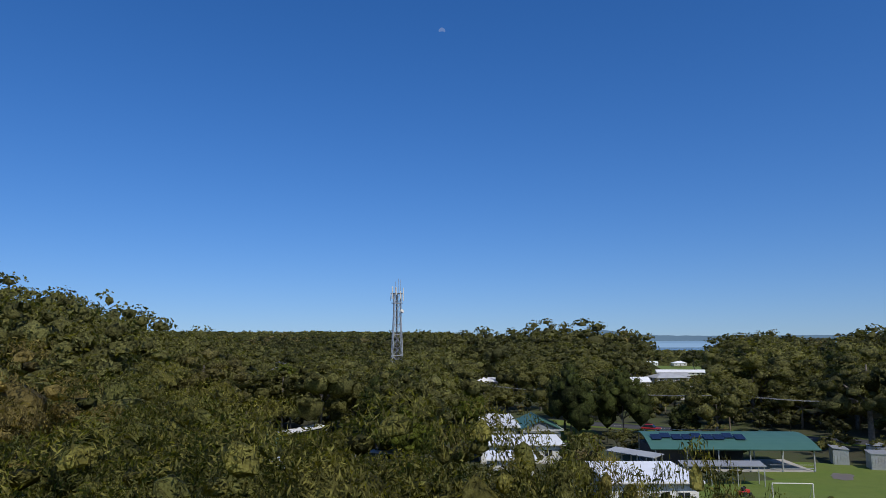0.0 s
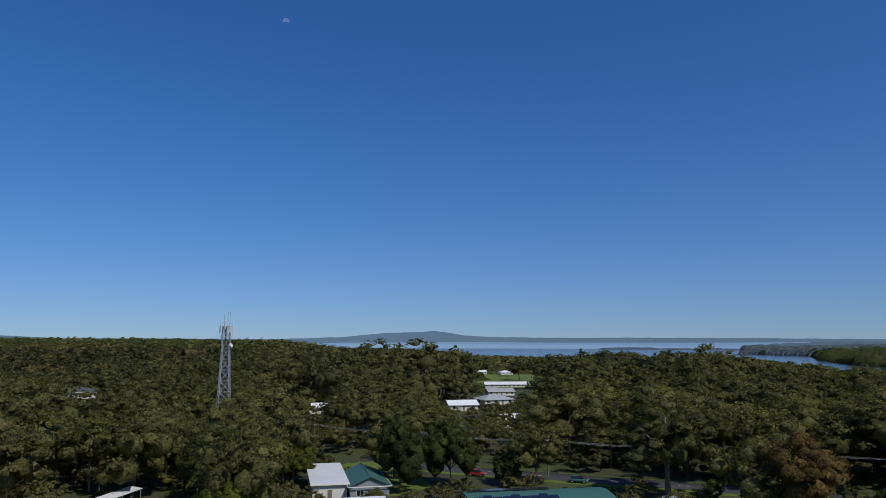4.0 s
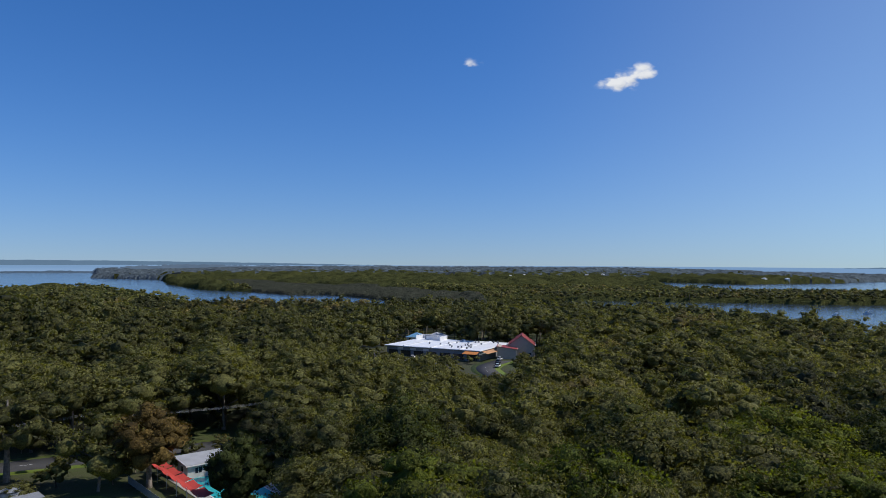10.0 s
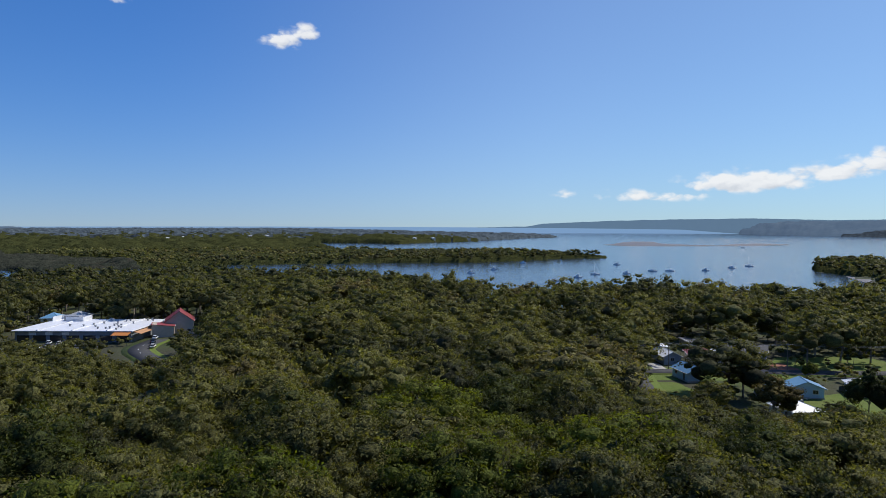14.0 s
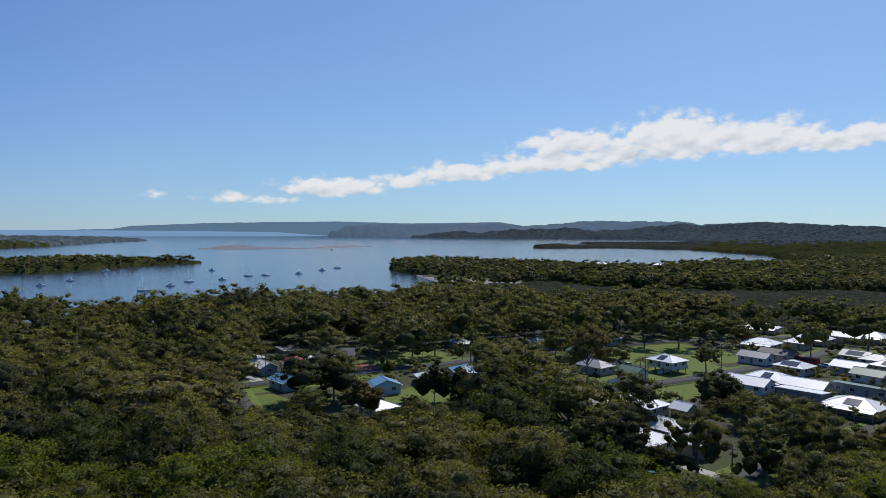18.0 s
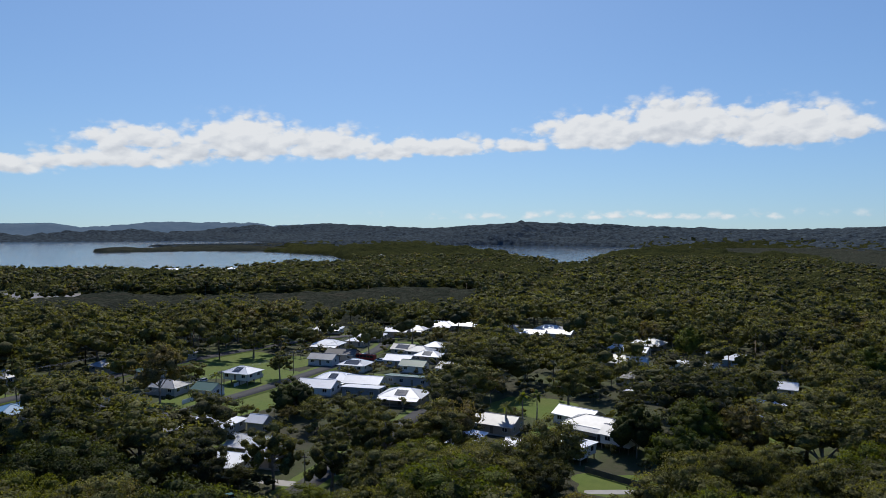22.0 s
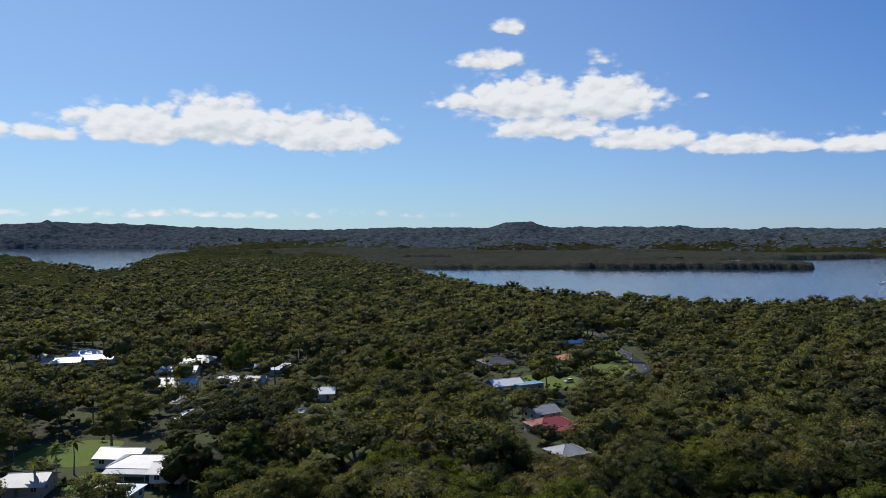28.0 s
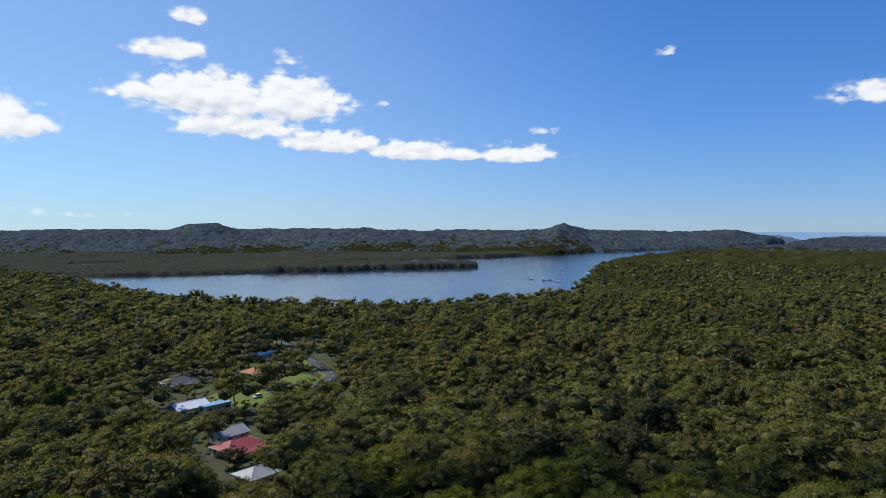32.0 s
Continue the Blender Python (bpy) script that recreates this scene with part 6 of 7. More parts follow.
# ---- poles and wires ----
def pole(x, y, h, rot):
    ob = thing("power_pole", pose(x, y, 0, 0, 0, rot), "grey timber power pole with a crossarm", "power pole", "power poles along the streets")
    part("pole", rod((0, 0, -0.3), (0, 0, h), 0.17, 0.11, sides=8), TIMBER, ob)
    part("crossarm", box(-1.2, -0.07, h - 0.8, 1.2, 0.07, h - 0.65), TIMBER, ob)
    for i in (-1.1, -0.4, 0.4, 1.1):
        part("insulator", rod((i, 0, h - 0.65), (i, 0, h - 0.45), 0.06, 0.04), WALL_WHITE, ob)
    return ob


def wires(a, b, h, rot, sag=0.9):
    c, s = math.cos(radians(rot)), math.sin(radians(rot))
    ob = thing("power_lines", pose(a[0], a[1], 0), "thin grey power lines strung between poles", "cables", "spans of cable")
    for off in (-1.1, 0.0, 1.1):
        bm = bmesh.new()
        last = None
        for i in range(9):
            t = i / 8
            p = (a[0] + (b[0] - a[0]) * t - a[0] + off * c, a[1] + (b[1] - a[1]) * t - a[1] + off * s, h - 0.45 - sag * 4 * t * (1 - t))
            if last:
                add_rod(bm, last, p, 0.022, sides=4)
            last = p
        part("wire", bm, GREY_ROOF, ob)


for row, rot in (([(12, 212), (36, 191), (66, 166), (104, 146), (140, 118)], 52), ([(240, -40), (238, -78), (237, -118), (235, -158), (234, -205), (229, -255)], 0), ([(169, -150), (168, -190), (169, -232), (170, -275)], 0), ([(-152, -330), (-148, -298)], 60), ([(88, -128), (90, -160)], 0), ([(206, 128), (232, 150)], 45)):
    for p in row:
        pole(*p, 9.2, rot)
    for a, b in zip(row, row[1:]):
        wires(a, b, 9.2, rot)


# ---- shops ----
def shops():
    ob = thing("shopping_centre", pose(306, 155, 0), "low shopping centre with a broad white flat roof and roof vents", "shops")
    part("wall", box(-17.5, -24.5, -0.3, 17.5, 24.5, 4.6), WALL_GREY, ob, "dark grey shop walls")
    part("roof", box(-18.5, -25.5, 4.6, 18.5, 25.5, 5.0, bevel=0.08), WHITE_ROOF, ob)
    for y_ in (-14.7, 0, 14.7):
        part("roof_step", box(-18.3, y_ - 0.25, 5.0, 18.3, y_ + 0.25, 5.35), WHITE_ROOF, ob)
    g = np.random.default_rng(8)
    first_v = None
    for i in range(22):
        x_, y_ = g.uniform(-16, 16), g.uniform(-23, 8)
        if first_v is None:
            first_v = part("roof_vent", add_box(box(-0.28, -0.28, 5.0, 0.28, 0.28, 5.7), -0.4, -0.4, 5.7, 0.4, 0.4, 5.9), GREY_ROOF, ob)
            vt = first_v
        else:
            vt = new("roof_vent", first_v.data)
            vt.parent = ob
        vt.matrix_local = pose(x_, y_, 0)
    # plant enclosure
    bm = bmesh.new()
    for a in ((10, 10, 5, 18, 10.3, 7), (10, 24, 5, 18, 24.3, 7), (17.7, 10.3, 5, 18, 24, 7), (10, 10.3, 5, 10.3, 18, 7)):
        add_box(bm, *a)
    part("plant_screen", bm, WHITE_ROOF, ob)
    part("plant_unit", box(12, 13, 5.0, 15, 20, 7.2, bevel=0.1), GREY_ROOF, ob)
    for i in range(7):
        y_ = -21 + i * 7
        part("shopfront", box(-17.65, y_ - 2.6, 0.3, -17.5, y_ + 2.6, 2.9), GLASS, ob, "dark shopfront glazing")
    for i in range(3):
        part("sign_board", box(-17.75, 3 + i * 7 - 1.5, 3.1, -17.6, 3 + i * 7 + 1.5, 4.2), WALL_WHITE, ob, "white shop sign panel")
    aw = solid([(-18.6, -25, 4.3), (-18.6, -18, 4.3), (-22.0, -18, 3.5), (-22.0, -25, 3.5)], [(0, 1, 2, 3)], 0.1)
    part("awning", aw, material("orange awning", (0.55, 0.2, 0.05), 0.8), ob, "orange awning over the entrance")
    aw = solid([(-17, -25.6, 4.3), (-4, -25.6, 4.3), (-4, -28.5, 3.5), (-17, -28.5, 3.5)], [(0, 1, 2, 3)], 0.1)
    part("awning", aw, material("tan awning", (0.5, 0.26, 0.12), 0.8), ob, "tan awning along the side")
    LAWNS.append((306, 155, 20, 28))
    for q in (-24, -12, 0, 12, 24):
        SIGHT.append((290, 155 + q * 0.9, 5, 3.8))
    SIGHT.append((320, 180, 8, 4))


shops()
house("gabled_hall", 317, 121, 14, 12, 20, "gable", RED_ROOF, WALL_TAN, 0.3, 5.6, 4.6, 0.5, label="cream hall with a steep red gabled roof", group="", category="building")
house("hall_porch", 306, 124, 8, 9, 20, "skillion", RED_ROOF, WALL_TAN, 0.3, 4.4, 1.2, 0.4, label="cream side wing with a red lean-to roof", group="", category="building", windows=False)
house("shed", 346, 196, 9, 9, 10, "hip", BLUE_ROOF, WALL_WHITE, 0.3, 2.8, 2.2, 0.5, label="white kiosk with a pale blue hipped roof", group="", category="shed")
house("house", 342, 181, 11, 9, 6, "hip", GREY_ROOF, WALL_WHITE, 1.6, 2.8, 2.0, 0.6, label="white house with a grey hipped roof", category="house")
patch("car_park", 276, 155, 9, 17, 8, 0.05, ASPHALT, "asphalt car park in front of the shops", "car park", 0.05)
LAWNS.append((276, 155, 8, 15))
LAWNS.append((264, 112, 12, 10))
SIGHT.append((262, 114, 7, 0.5))


# ---- vehicles ----
CAR_PAINT = {k: material(k + " car paint", c, 0.3, spots=((3.0, 0.2, tuple(0.8 * q for q in c)),), spec=0.6) for k, c in
             (("white", (0.75, 0.75, 0.74)), ("silver", (0.45, 0.46, 0.47)), ("red", (0.4, 0.02, 0.02)), ("dark", (0.03, 0.035, 0.04)), ("teal", (0.05, 0.16, 0.18)))}
CAR_BASE = {}


def car(x, y, rot, colour, label):
    m = pose(x, y, 0.09, 0, 0, rot)
    if colour in CAR_BASE:
        return tagged(copy_thing(CAR_BASE[colour], m), label)
    ob = thing("car", m, label, "car", "parked cars")
    bm = box(-2.2, -0.87, 0.35, 2.2, 0.87, 0.95, bevel=0.14)
    for v in bm.verts:
        if v.co.x > 1.2 and v.co.z > 0.7:
            v.co.z -= 0.08
    part("body", bm, CAR_PAINT[colour], ob)
    bm = bmesh.new()
    pr = [(-1.9, 0.93), (-1.45, 1.5), (0.35, 1.52), (1.1, 0.93)]
    vs = [bm.verts.new((a, s * (0.78 if z < 1 else 0.62), z)) for s in (-1, 1) for a, z in pr]
    for q in ((0, 1, 2, 3), (7, 6, 5, 4), (0, 4, 5, 1), (1, 5, 6, 2), (2, 6, 7, 3)):
        bm.faces.new([vs[i] for i in q])
    part("cabin_glass", bm, GLASS, ob, "dark car windows")
    part("roof", box(-1.4, -0.63, 1.48, 0.32, 0.63, 1.56, bevel=0.04), CAR_PAINT[colour], ob)
    for px_ in (-1.35, 1.4):
        for s in (-1, 1):
            w_ = part("wheel", rod((px_, s * 0.68, 0.32), (px_, s * 0.9, 0.32), 0.32, sides=16), RUBBER, ob)
            part("rim", rod((px_, s * 0.88, 0.32), (px_, s * 0.92, 0.32), 0.19, sides=10), STEEL, w_)
    for s in (-1, 1):
        part("headlight", box(2.16, s * 0.6 - 0.18, 0.62, 2.23, s * 0.6 + 0.18, 0.78), WALL_WHITE, ob)
        part("tail_light", box(-2.23, s * 0.6 - 0.15, 0.65, -2.17, s * 0.6 + 0.15, 0.85), RED_PAINT, ob)
    CAR_BASE[colour] = ob
    return ob


for cx, cy, cr, cc in ((70, 157, -34, "teal"), (49, 170, -34, "red"), (101, -118, 60, "teal"), (268, 148, 20, "white"), (269, 152, 20, "white"), (271, 156, 20, "silver"), (272, 160, 20, "white"), (274, 165, 20, "white"),
                       (279, 148, 20, "white"), (280, 152, 20, "silver"), (282, 157, 20, "white"), (283, 162, 20, "white"), (258, 140, 70, "white"), (252, 136, 70, "white"), (281, 118, 10, "dark"), (288, 121, 10, "dark"), (297, 124, 10, "white"), (276, 116, 10, "white"), (218, 150, 30, "white"), (214, 146, 30, "dark"),
                       (150, -268, 5, "white"), (146, -268, 5, "silver"), (190, -204, 90, "white"), (-112, -284, 20, "white"), (238, -100, 85, "silver")):
    car(cx, cy, cr, cc, "%s %s" % ({"white": "white hatchback", "silver": "silver sedan", "red": "red hatchback", "dark": "dark sedan", "teal": "dark blue-green wagon"}[cc],
                                  "parked at the shops" if cy > 100 and cx > 200 else "on the village road"))

bus = thing("red_bus", pose(158, -268, 0.02, 0, 0, 4), "long red bus parked beside the houses", "bus")
part("body", box(-5.4, -1.2, 0.5, 5.4, 1.2, 2.9, bevel=0.15), RED_PAINT, bus)
for i in range(6):
    part("pane", box(-4.8 + i * 1.65, -1.23, 1.6, -3.4 + i * 1.65, 1.23, 2.5), GLASS, bus)
for px_ in (-3.4, 3.6):
    for s in (-1, 1):
        part("wheel", rod((px_, s * 0.95, 0.48), (px_, s * 1.22, 0.48), 0.48, sides=16), RUBBER, bus)
part("roof_hatch", box(-1, -0.6, 2.9, 1, 0.6, 3.0), WALL_WHITE, bus)
LAWNS.append((158, -268, 8, 5))
SIGHT.append((158, -268, 5, 1.0))

# ---- boats ----
BOAT_BASE = {}


BOAT_WHITE = material("white gelcoat", (0.85, 0.85, 0.84), 0.35, spots=((1.0, 0.2, (0.7, 0.7, 0.68)),))


def hull_bm(L_, B_, D_):
    bm = bmesh.new()
    rings = []
    for i in range(9):
        t = i / 8
        w = B_ / 2 * (0.75 + 0.25 * math.sin(math.pi * min(t * 1.3, 1))) * (1 - max(0, (t - 0.45) / 0.55) ** 2.2 * 0.97)
        sheer = D_ * (0.75 + 0.35 * t * t)
        x_ = -L_ / 2 + L_ * t
        rings.append([bm.verts.new(p) for p in ((x_, -w, sheer), (x_, -w * 0.99, 0.1), (x_ - L_ * 0.02, 0, -0.45 * (1 - t)), (x_, w * 0.99, 0.1), (x_, w, sheer))])
    for a, b in zip(rings, rings[1:]):
        for j in range(4):
            bm.faces.new((a[j], a[j + 1], b[j + 1], b[j]))
        bm.faces.new((a[4], a[0], b[0], b[4]))
    bm.faces.new(rings[0])
    bmesh.ops.recalc_face_normals(bm, faces=bm.faces)
    return bm


def boat(x, y, rot, sail):
    m = pose(x, y, LEVEL, 0, 0, rot)
    if sail in BOAT_BASE:
        return copy_thing(BOAT_BASE[sail], m)
    L_ = 11.0 if sail else 9.0
    ob = thing("sailing_boat" if sail else "motor_boat", m, "white moored yacht with a bare mast and furled sail" if sail else "white moored cabin cruiser", "boat", "moored boats")
    part("hull", hull_bm(L_, 3.3, 1.4), BOAT_WHITE, ob)
    part("cabin", box(-1.5, -1.0, 1.0, 2.0, 1.0, 1.9 if sail else 2.7, bevel=0.25), BOAT_WHITE, ob)
    part("cabin_window", box(-1.2, -1.03, 1.45, 1.7, 1.03, 1.7), GLASS, ob)
    part("waterline", box(-L_ / 2 + 0.2, -1.35, -0.05, L_ / 4, 1.35, 0.12), BLUE_ROOF, ob)
    if sail:
        part("mast", rod((0.8, 0, 1.5), (0.8, 0, 14.0), 0.11, 0.07), STEEL, ob)
        part("boom", rod((0.8, 0, 2.6), (-3.8, 0, 2.7), 0.09), STEEL, ob)
        part("furled_sail", rod((0.5, 0, 2.85), (-3.5, 0, 2.9), 0.3, 0.18, sides=8), BOAT_WHITE, ob)
        part("forestay", rod((0.8, 0, 13.6), (5.3, 0, 1.8), 0.04, sides=4), STEEL, ob)
        part("backstay", rod((0.8, 0, 13.8), (-5.3, 0, 1.5), 0.04, sides=4), STEEL, ob)
    else:
        part("flybridge", box(-1.3, -0.8, 2.7, 0.6, 0.8, 3.3, bevel=0.15), BOAT_WHITE, ob)
        part("canopy", box(-1.8, -1.1, 4.1, 0.9, 1.1, 4.22), BOAT_WHITE, ob)
        for a in ((-1.4, -0.8), (-1.4, 0.8), (0.5, -0.8), (0.5, 0.8)):
            part("stanchion", rod((a[0], a[1], 3.2), (a[0], a[1], 4.15), 0.04), STEEL, ob)
        part("bow_rail", rod((1.5, 0, 2.2), (4.2, 0, 2.0), 0.05), STEEL, ob)
    BOAT_BASE[sail] = ob
    return ob


for bx_, by_, bs_ in ((833, -26, 0), (891, -57, 0), (717, -108, 1), (765, -141, 0), (811, -169, 1), (1009, -240, 0), (826, -209, 0), (871, -252, 1), (875, -275, 1), (883, -322, 0), (934, -375, 0), (975, -415, 1), (1760, -730, 1), (1059, -111, 0),
                      (-742, -796, 1), (-742, -767, 0), (-751, -761, 0), (-736, -732, 1), (-877, -862, 1), (-892, -816, 0)):
    boat(bx_, by_, math.degrees(math.atan2(by_, bx_)) + 75 + (bx_ * 7 % 40), bool(bs_))


# ---- distant houses among the trees ----
far_house = thing("distant_house", pose(0, 0, 0), "pale distant house among far-off trees", "house", "distant houses")
part("wall", box(-6, -4.5, -6, 6, 4.5, 14.5), WALL_WHITE, far_house)
part("roof", solid(*roof_shape("hip", 12, 9, 14.5, 2.0, 0.6), 0.15), WHITE_ROOF, far_house)
dark_house = thing("distant_house", pose(0, 0, 0), "grey-roofed distant house among far-off trees", "house", "distant houses")
part("wall", box(-6, -4, -6, 6, 4, 14.5), WALL_TAN, dark_house)
part("roof", solid(*roof_shape("gable", 12, 8, 14.5, 2.0, 0.6), 0.15), GREY_ROOF, dark_house)
g_far = np.random.default_rng(91)
first_of = {0: True, 1: True}
for a0, a1, r0_, r1_, count in ((48, 70, 2170, 2500, 16), (70, 84, 2350, 2700, 12), (85, 95, 2250, 2750, 12), (134, 141, 930, 1010, 6), (229.5, 236, 1500, 1750, 7), (150, 158, 1300, 1600, 4), (12, 22, 4620, 4700, 14)):
    for _ in range(count):
        aa_, rr_ = g_far.uniform(a0, a1), g_far.uniform(r0_, r1_)
        if kind_of_land(np.array([aa_]), np.array([rr_]))[0] != FOREST:
            continue
        which = int(g_far.random() < 0.4)
        src = (far_house, dark_house)[which]
        zz = float(ground_height(np.array([aa_]), np.array([rr_]))[0]) + g_far.uniform(-1.5, 2.5) - (4.5 if rr_ < 2000 else 2.0)
        m = pose(rr_ * math.sin(radians(aa_)), rr_ * math.cos(radians(aa_)), zz, 0, 0, g_far.uniform(0, 180))
        if first_of[which]:
            src.matrix_world = m
            first_of[which] = False
        else:
            copy_thing(src, m)

# ---- lay of the forest ----
def lawn_clear(x, y, extra=0.0):
    ok = np.ones(x.shape, bool)
    for lx, ly, hx_, hy_ in LAWNS:
        ok &= (np.abs(x - lx) > hx_ + extra) | (np.abs(y - ly) > hy_ + extra)
    return ok


NEAR_EDGE = [(-60, 20), (20, 26), (30, 40), (45, 62), (60, 74), (90, 86), (110, 92), (130, 95), (160, 100), (190, 115), (216, 132), (285, 145)]


def scatter(step, r0, r1, seed):
    g = np.random.default_rng(seed)
    n = int(r1 / step) + 1
    i = np.arange(-n, n + 1) * step
    x, y = np.meshgrid(i, i)
    x = (x + (np.arange(2 * n + 1) % 2)[:, None] * step / 2 + g.uniform(-0.4, 0.4, x.shape) * step).ravel()
    y = (y + g.uniform(-0.4, 0.4, y.shape) * step).ravel() if y.ndim == 1 else (y + g.uniform(-0.4, 0.4, y.shape) * step).ravel()
    r = np.hypot(x, y)
    az = np.degrees(np.arctan2(x, y)) % 360
    az = np.where(az > 290, az - 360, az)
    ok = (r > np.maximum(r0, table(NEAR_EDGE, az))) & (r < r1) & (az > -40) & (az < 252)
    x, y, r, az = x[ok], y[ok], r[ok], az[ok]
    ok = (kind_of_land(az, r) == FOREST) & (kind_of_land(az, r + 12) != SEA) & road_clear(x, y, 2.2) & lawn_clear(x, y)
    return x[ok], y[ok], r[ok], az[ok]


def grove(name, mats, templates, x, y, z, h, wide, tint, label, seed):
    """Many trees merged: crowns and trunks in one mesh."""
    g = np.random.default_rng(seed)
    pick = g.integers(0, len(templates), len(x))
    turn = g.uniform(0, 2 * math.pi, len(x))
    V, Q, T_, S, TI, NN = [], [], [], [], [], []
    base = 0
    for k, (tv, tq, cv, cq, ct, tn) in enumerate(templates):
        sel = np.where(pick == k)[0]
        if not len(sel):
            continue
        v = np.concatenate([tv, cv])
        c, s = np.cos(turn[sel])[:, None], np.sin(turn[sel])[:, None]
        w = (wide[sel] * h[sel])[:, None]
        P = np.stack([(v[:, 0] * c - v[:, 1] * s) * w + x[sel][:, None], (v[:, 0] * s + v[:, 1] * c) * w + y[sel][:, None], v[:, 2] * h[sel][:, None] + z[sel][:, None]], -1)
        off = (base + np.arange(len(sel)) * len(v))[:, None, None]
        V.append(P.reshape(-1, 3))
        Q.append((tq[None] + off).reshape(-1, 4))
        S.append(np.ones(len(tq) * len(sel), int))
        Q.append((cq[None] + len(tv) + off).reshape(-1, 4))
        S.append(np.zeros(len(cq) * len(sel), int))
        T_.append((ct[None] + len(tv) + off).reshape(-1, 3))
        TI.append(np.repeat(tint[sel], len(v)))
        up = np.concatenate([tv * [1, 1, 0] / 0.03, tn])
        NN.append(np.stack([up[:, 0] * c - up[:, 1] * s, up[:, 0] * s + up[:, 1] * c, np.broadcast_to(up[:, 2], (len(sel), len(v)))], -1).reshape(-1, 3))
        base += len(v) * len(sel)
    T_ = np.concatenate(T_)
    S.append(np.zeros(len(T_), int))
    me = mesh_np(name, np.concatenate(V), np.concatenate(Q), T_, mats, np.concatenate(S), np.concatenate(TI), shade=True, normals=np.concatenate(NN))
    return tagged(new(name, me), label, "forest", kind="stuff")


def tree_heights(x, y, r, az, seed, lo=11, hi=22):
    g = np.random.default_rng(seed)
    h = lo + (hi - lo) * np.clip(0.6 * value_noise(x / 38, y / 38, 21) + 0.55 * g.random(len(x)) - 0.05, 0, 1.1)
    # the taller belt before the bay
    h = h * (1 + 0.75 * np.exp(-(((az - 6) / 12) ** 2) - ((r - 430) / 75) ** 2) + 0.6 * np.exp(-(((az - 31) / 8) ** 2) - ((r - 430) / 75) ** 2))
    cap = sight_cap(x, y, 6.0)
    h = np.minimum(h, cap * g.uniform(0.8, 1.0, len(x)) + 90 * ((g.random(len(x)) < 0.24) & (y < -60)))
    return h


TPL_NEAR = [crown_template(100 + i, 8 + i % 3, 64, 8000, 0.0125, spread=0.4 + 0.03 * (i % 3), base=0.36, body=0.48, fill=0.55) for i in range(6)]
TPL_MID = [crown_template(200 + i, 7 + i % 2, 42, 2100, 0.0175, spread=0.4 + 0.03 * (i % 3), base=0.36, sides=4, body=0.5, fill=0.52) for i in range(6)]
TPL_OFF = [crown_template(250 + i, 6, 24, 560, 0.028, body=0.52, fill=0.5, spread=0.43, base=0.34, clump=(0.36, 0.52), sides=3, limbs=False) for i in range(6)]
TPL_FAR = [crown_template(300 + i, 5, 10, 150, 0.048, body=0.55, fill=0.5, spread=0.43, base=0.3, clump=(0.5, 0.66), sides=3, limbs=False) for i in range(6)]
TPL_EDGE = [crown_template(350 + i, 3, 3, 18, 0.09, spread=0.45, base=0.25, clump=(0.65, 0.85), sides=3, limbs=False, fill=0) for i in range(6)]


def ground_at(x, y):
    a = math.degrees(math.atan2(x, y)) % 360
    a = a - 360 if a > 300 else a
    return float(ground_height(np.array([a]), np.array([math.hypot(x, y)]))[0])


def proto(template, leaf, bark=None):
    tv, tq, cv, cq, ct, tn = template
    return mesh_np("tree", tv, tq, mats=[bark or BARK], shade=True), mesh_np("crown", cv, cq, ct, mats=[leaf], tint=np.zeros(len(cv)), shade=True, normals=tn)


def plant(p, x, y, h, wide, turn, label, category="tree", group="", name="tree"):
    """One tree: trunk with limbs, and its crown as a part."""
    ob = new(name, p[0])
    ob.matrix_world = Matrix.LocRotScale((x, y, ground_at(x, y) - 0.05), Euler((0, 0, turn)), (h * wide, h * wide, h))
    tagged(ob, label, category, group)
    new("crown", p[1]).parent = ob
    LAWNS.append((x, y, h * wide * 0.2, h * wide * 0.2))
    return ob


# the gums right below the start, with hanging narrow leaves
WEEP = [proto(crown_template(400 + i, 9, 63, 18000, 0.0105, spread=0.42, base=0.45, clump=(0.34, 0.5), slim=0.22, droop=0.4, flat=0.7, thick=1.1, fill=0.6, body=0.42), LEAF_WEEP) for i in range(3)]
for wi, (wa_, wr_, wh_, ww_) in enumerate(((-29, 33, 18.0, 1.0), (-21, 28, 17.2, 1.0), (-14, 31, 18.4, 0.9), (-6.0, 31, 19.3, 0.95), (2.5, 30, 19.0, 0.62), (7.5, 32, 18.0, 0.55), (12.0, 33, 16.4, 0.4), (18.6, 25, 18.2, 0.34), (22, 27, 17, 0.3), (-18, 43, 18.6, 1.0),
                                           (-26, 50, 19.5, 1.0), (27.5, 29, 13.6, 0.6), (-20, 64, 19.5, 1.0), (-31, 66, 21, 1.0))):
    plant(WEEP[wi % 3], wr_ * math.sin(radians(wa_)), wr_ * math.cos(radians(wa_)), wh_, ww_, wi * 1.9, "gum tree with hanging narrow olive leaves", group="gum trees below the start")
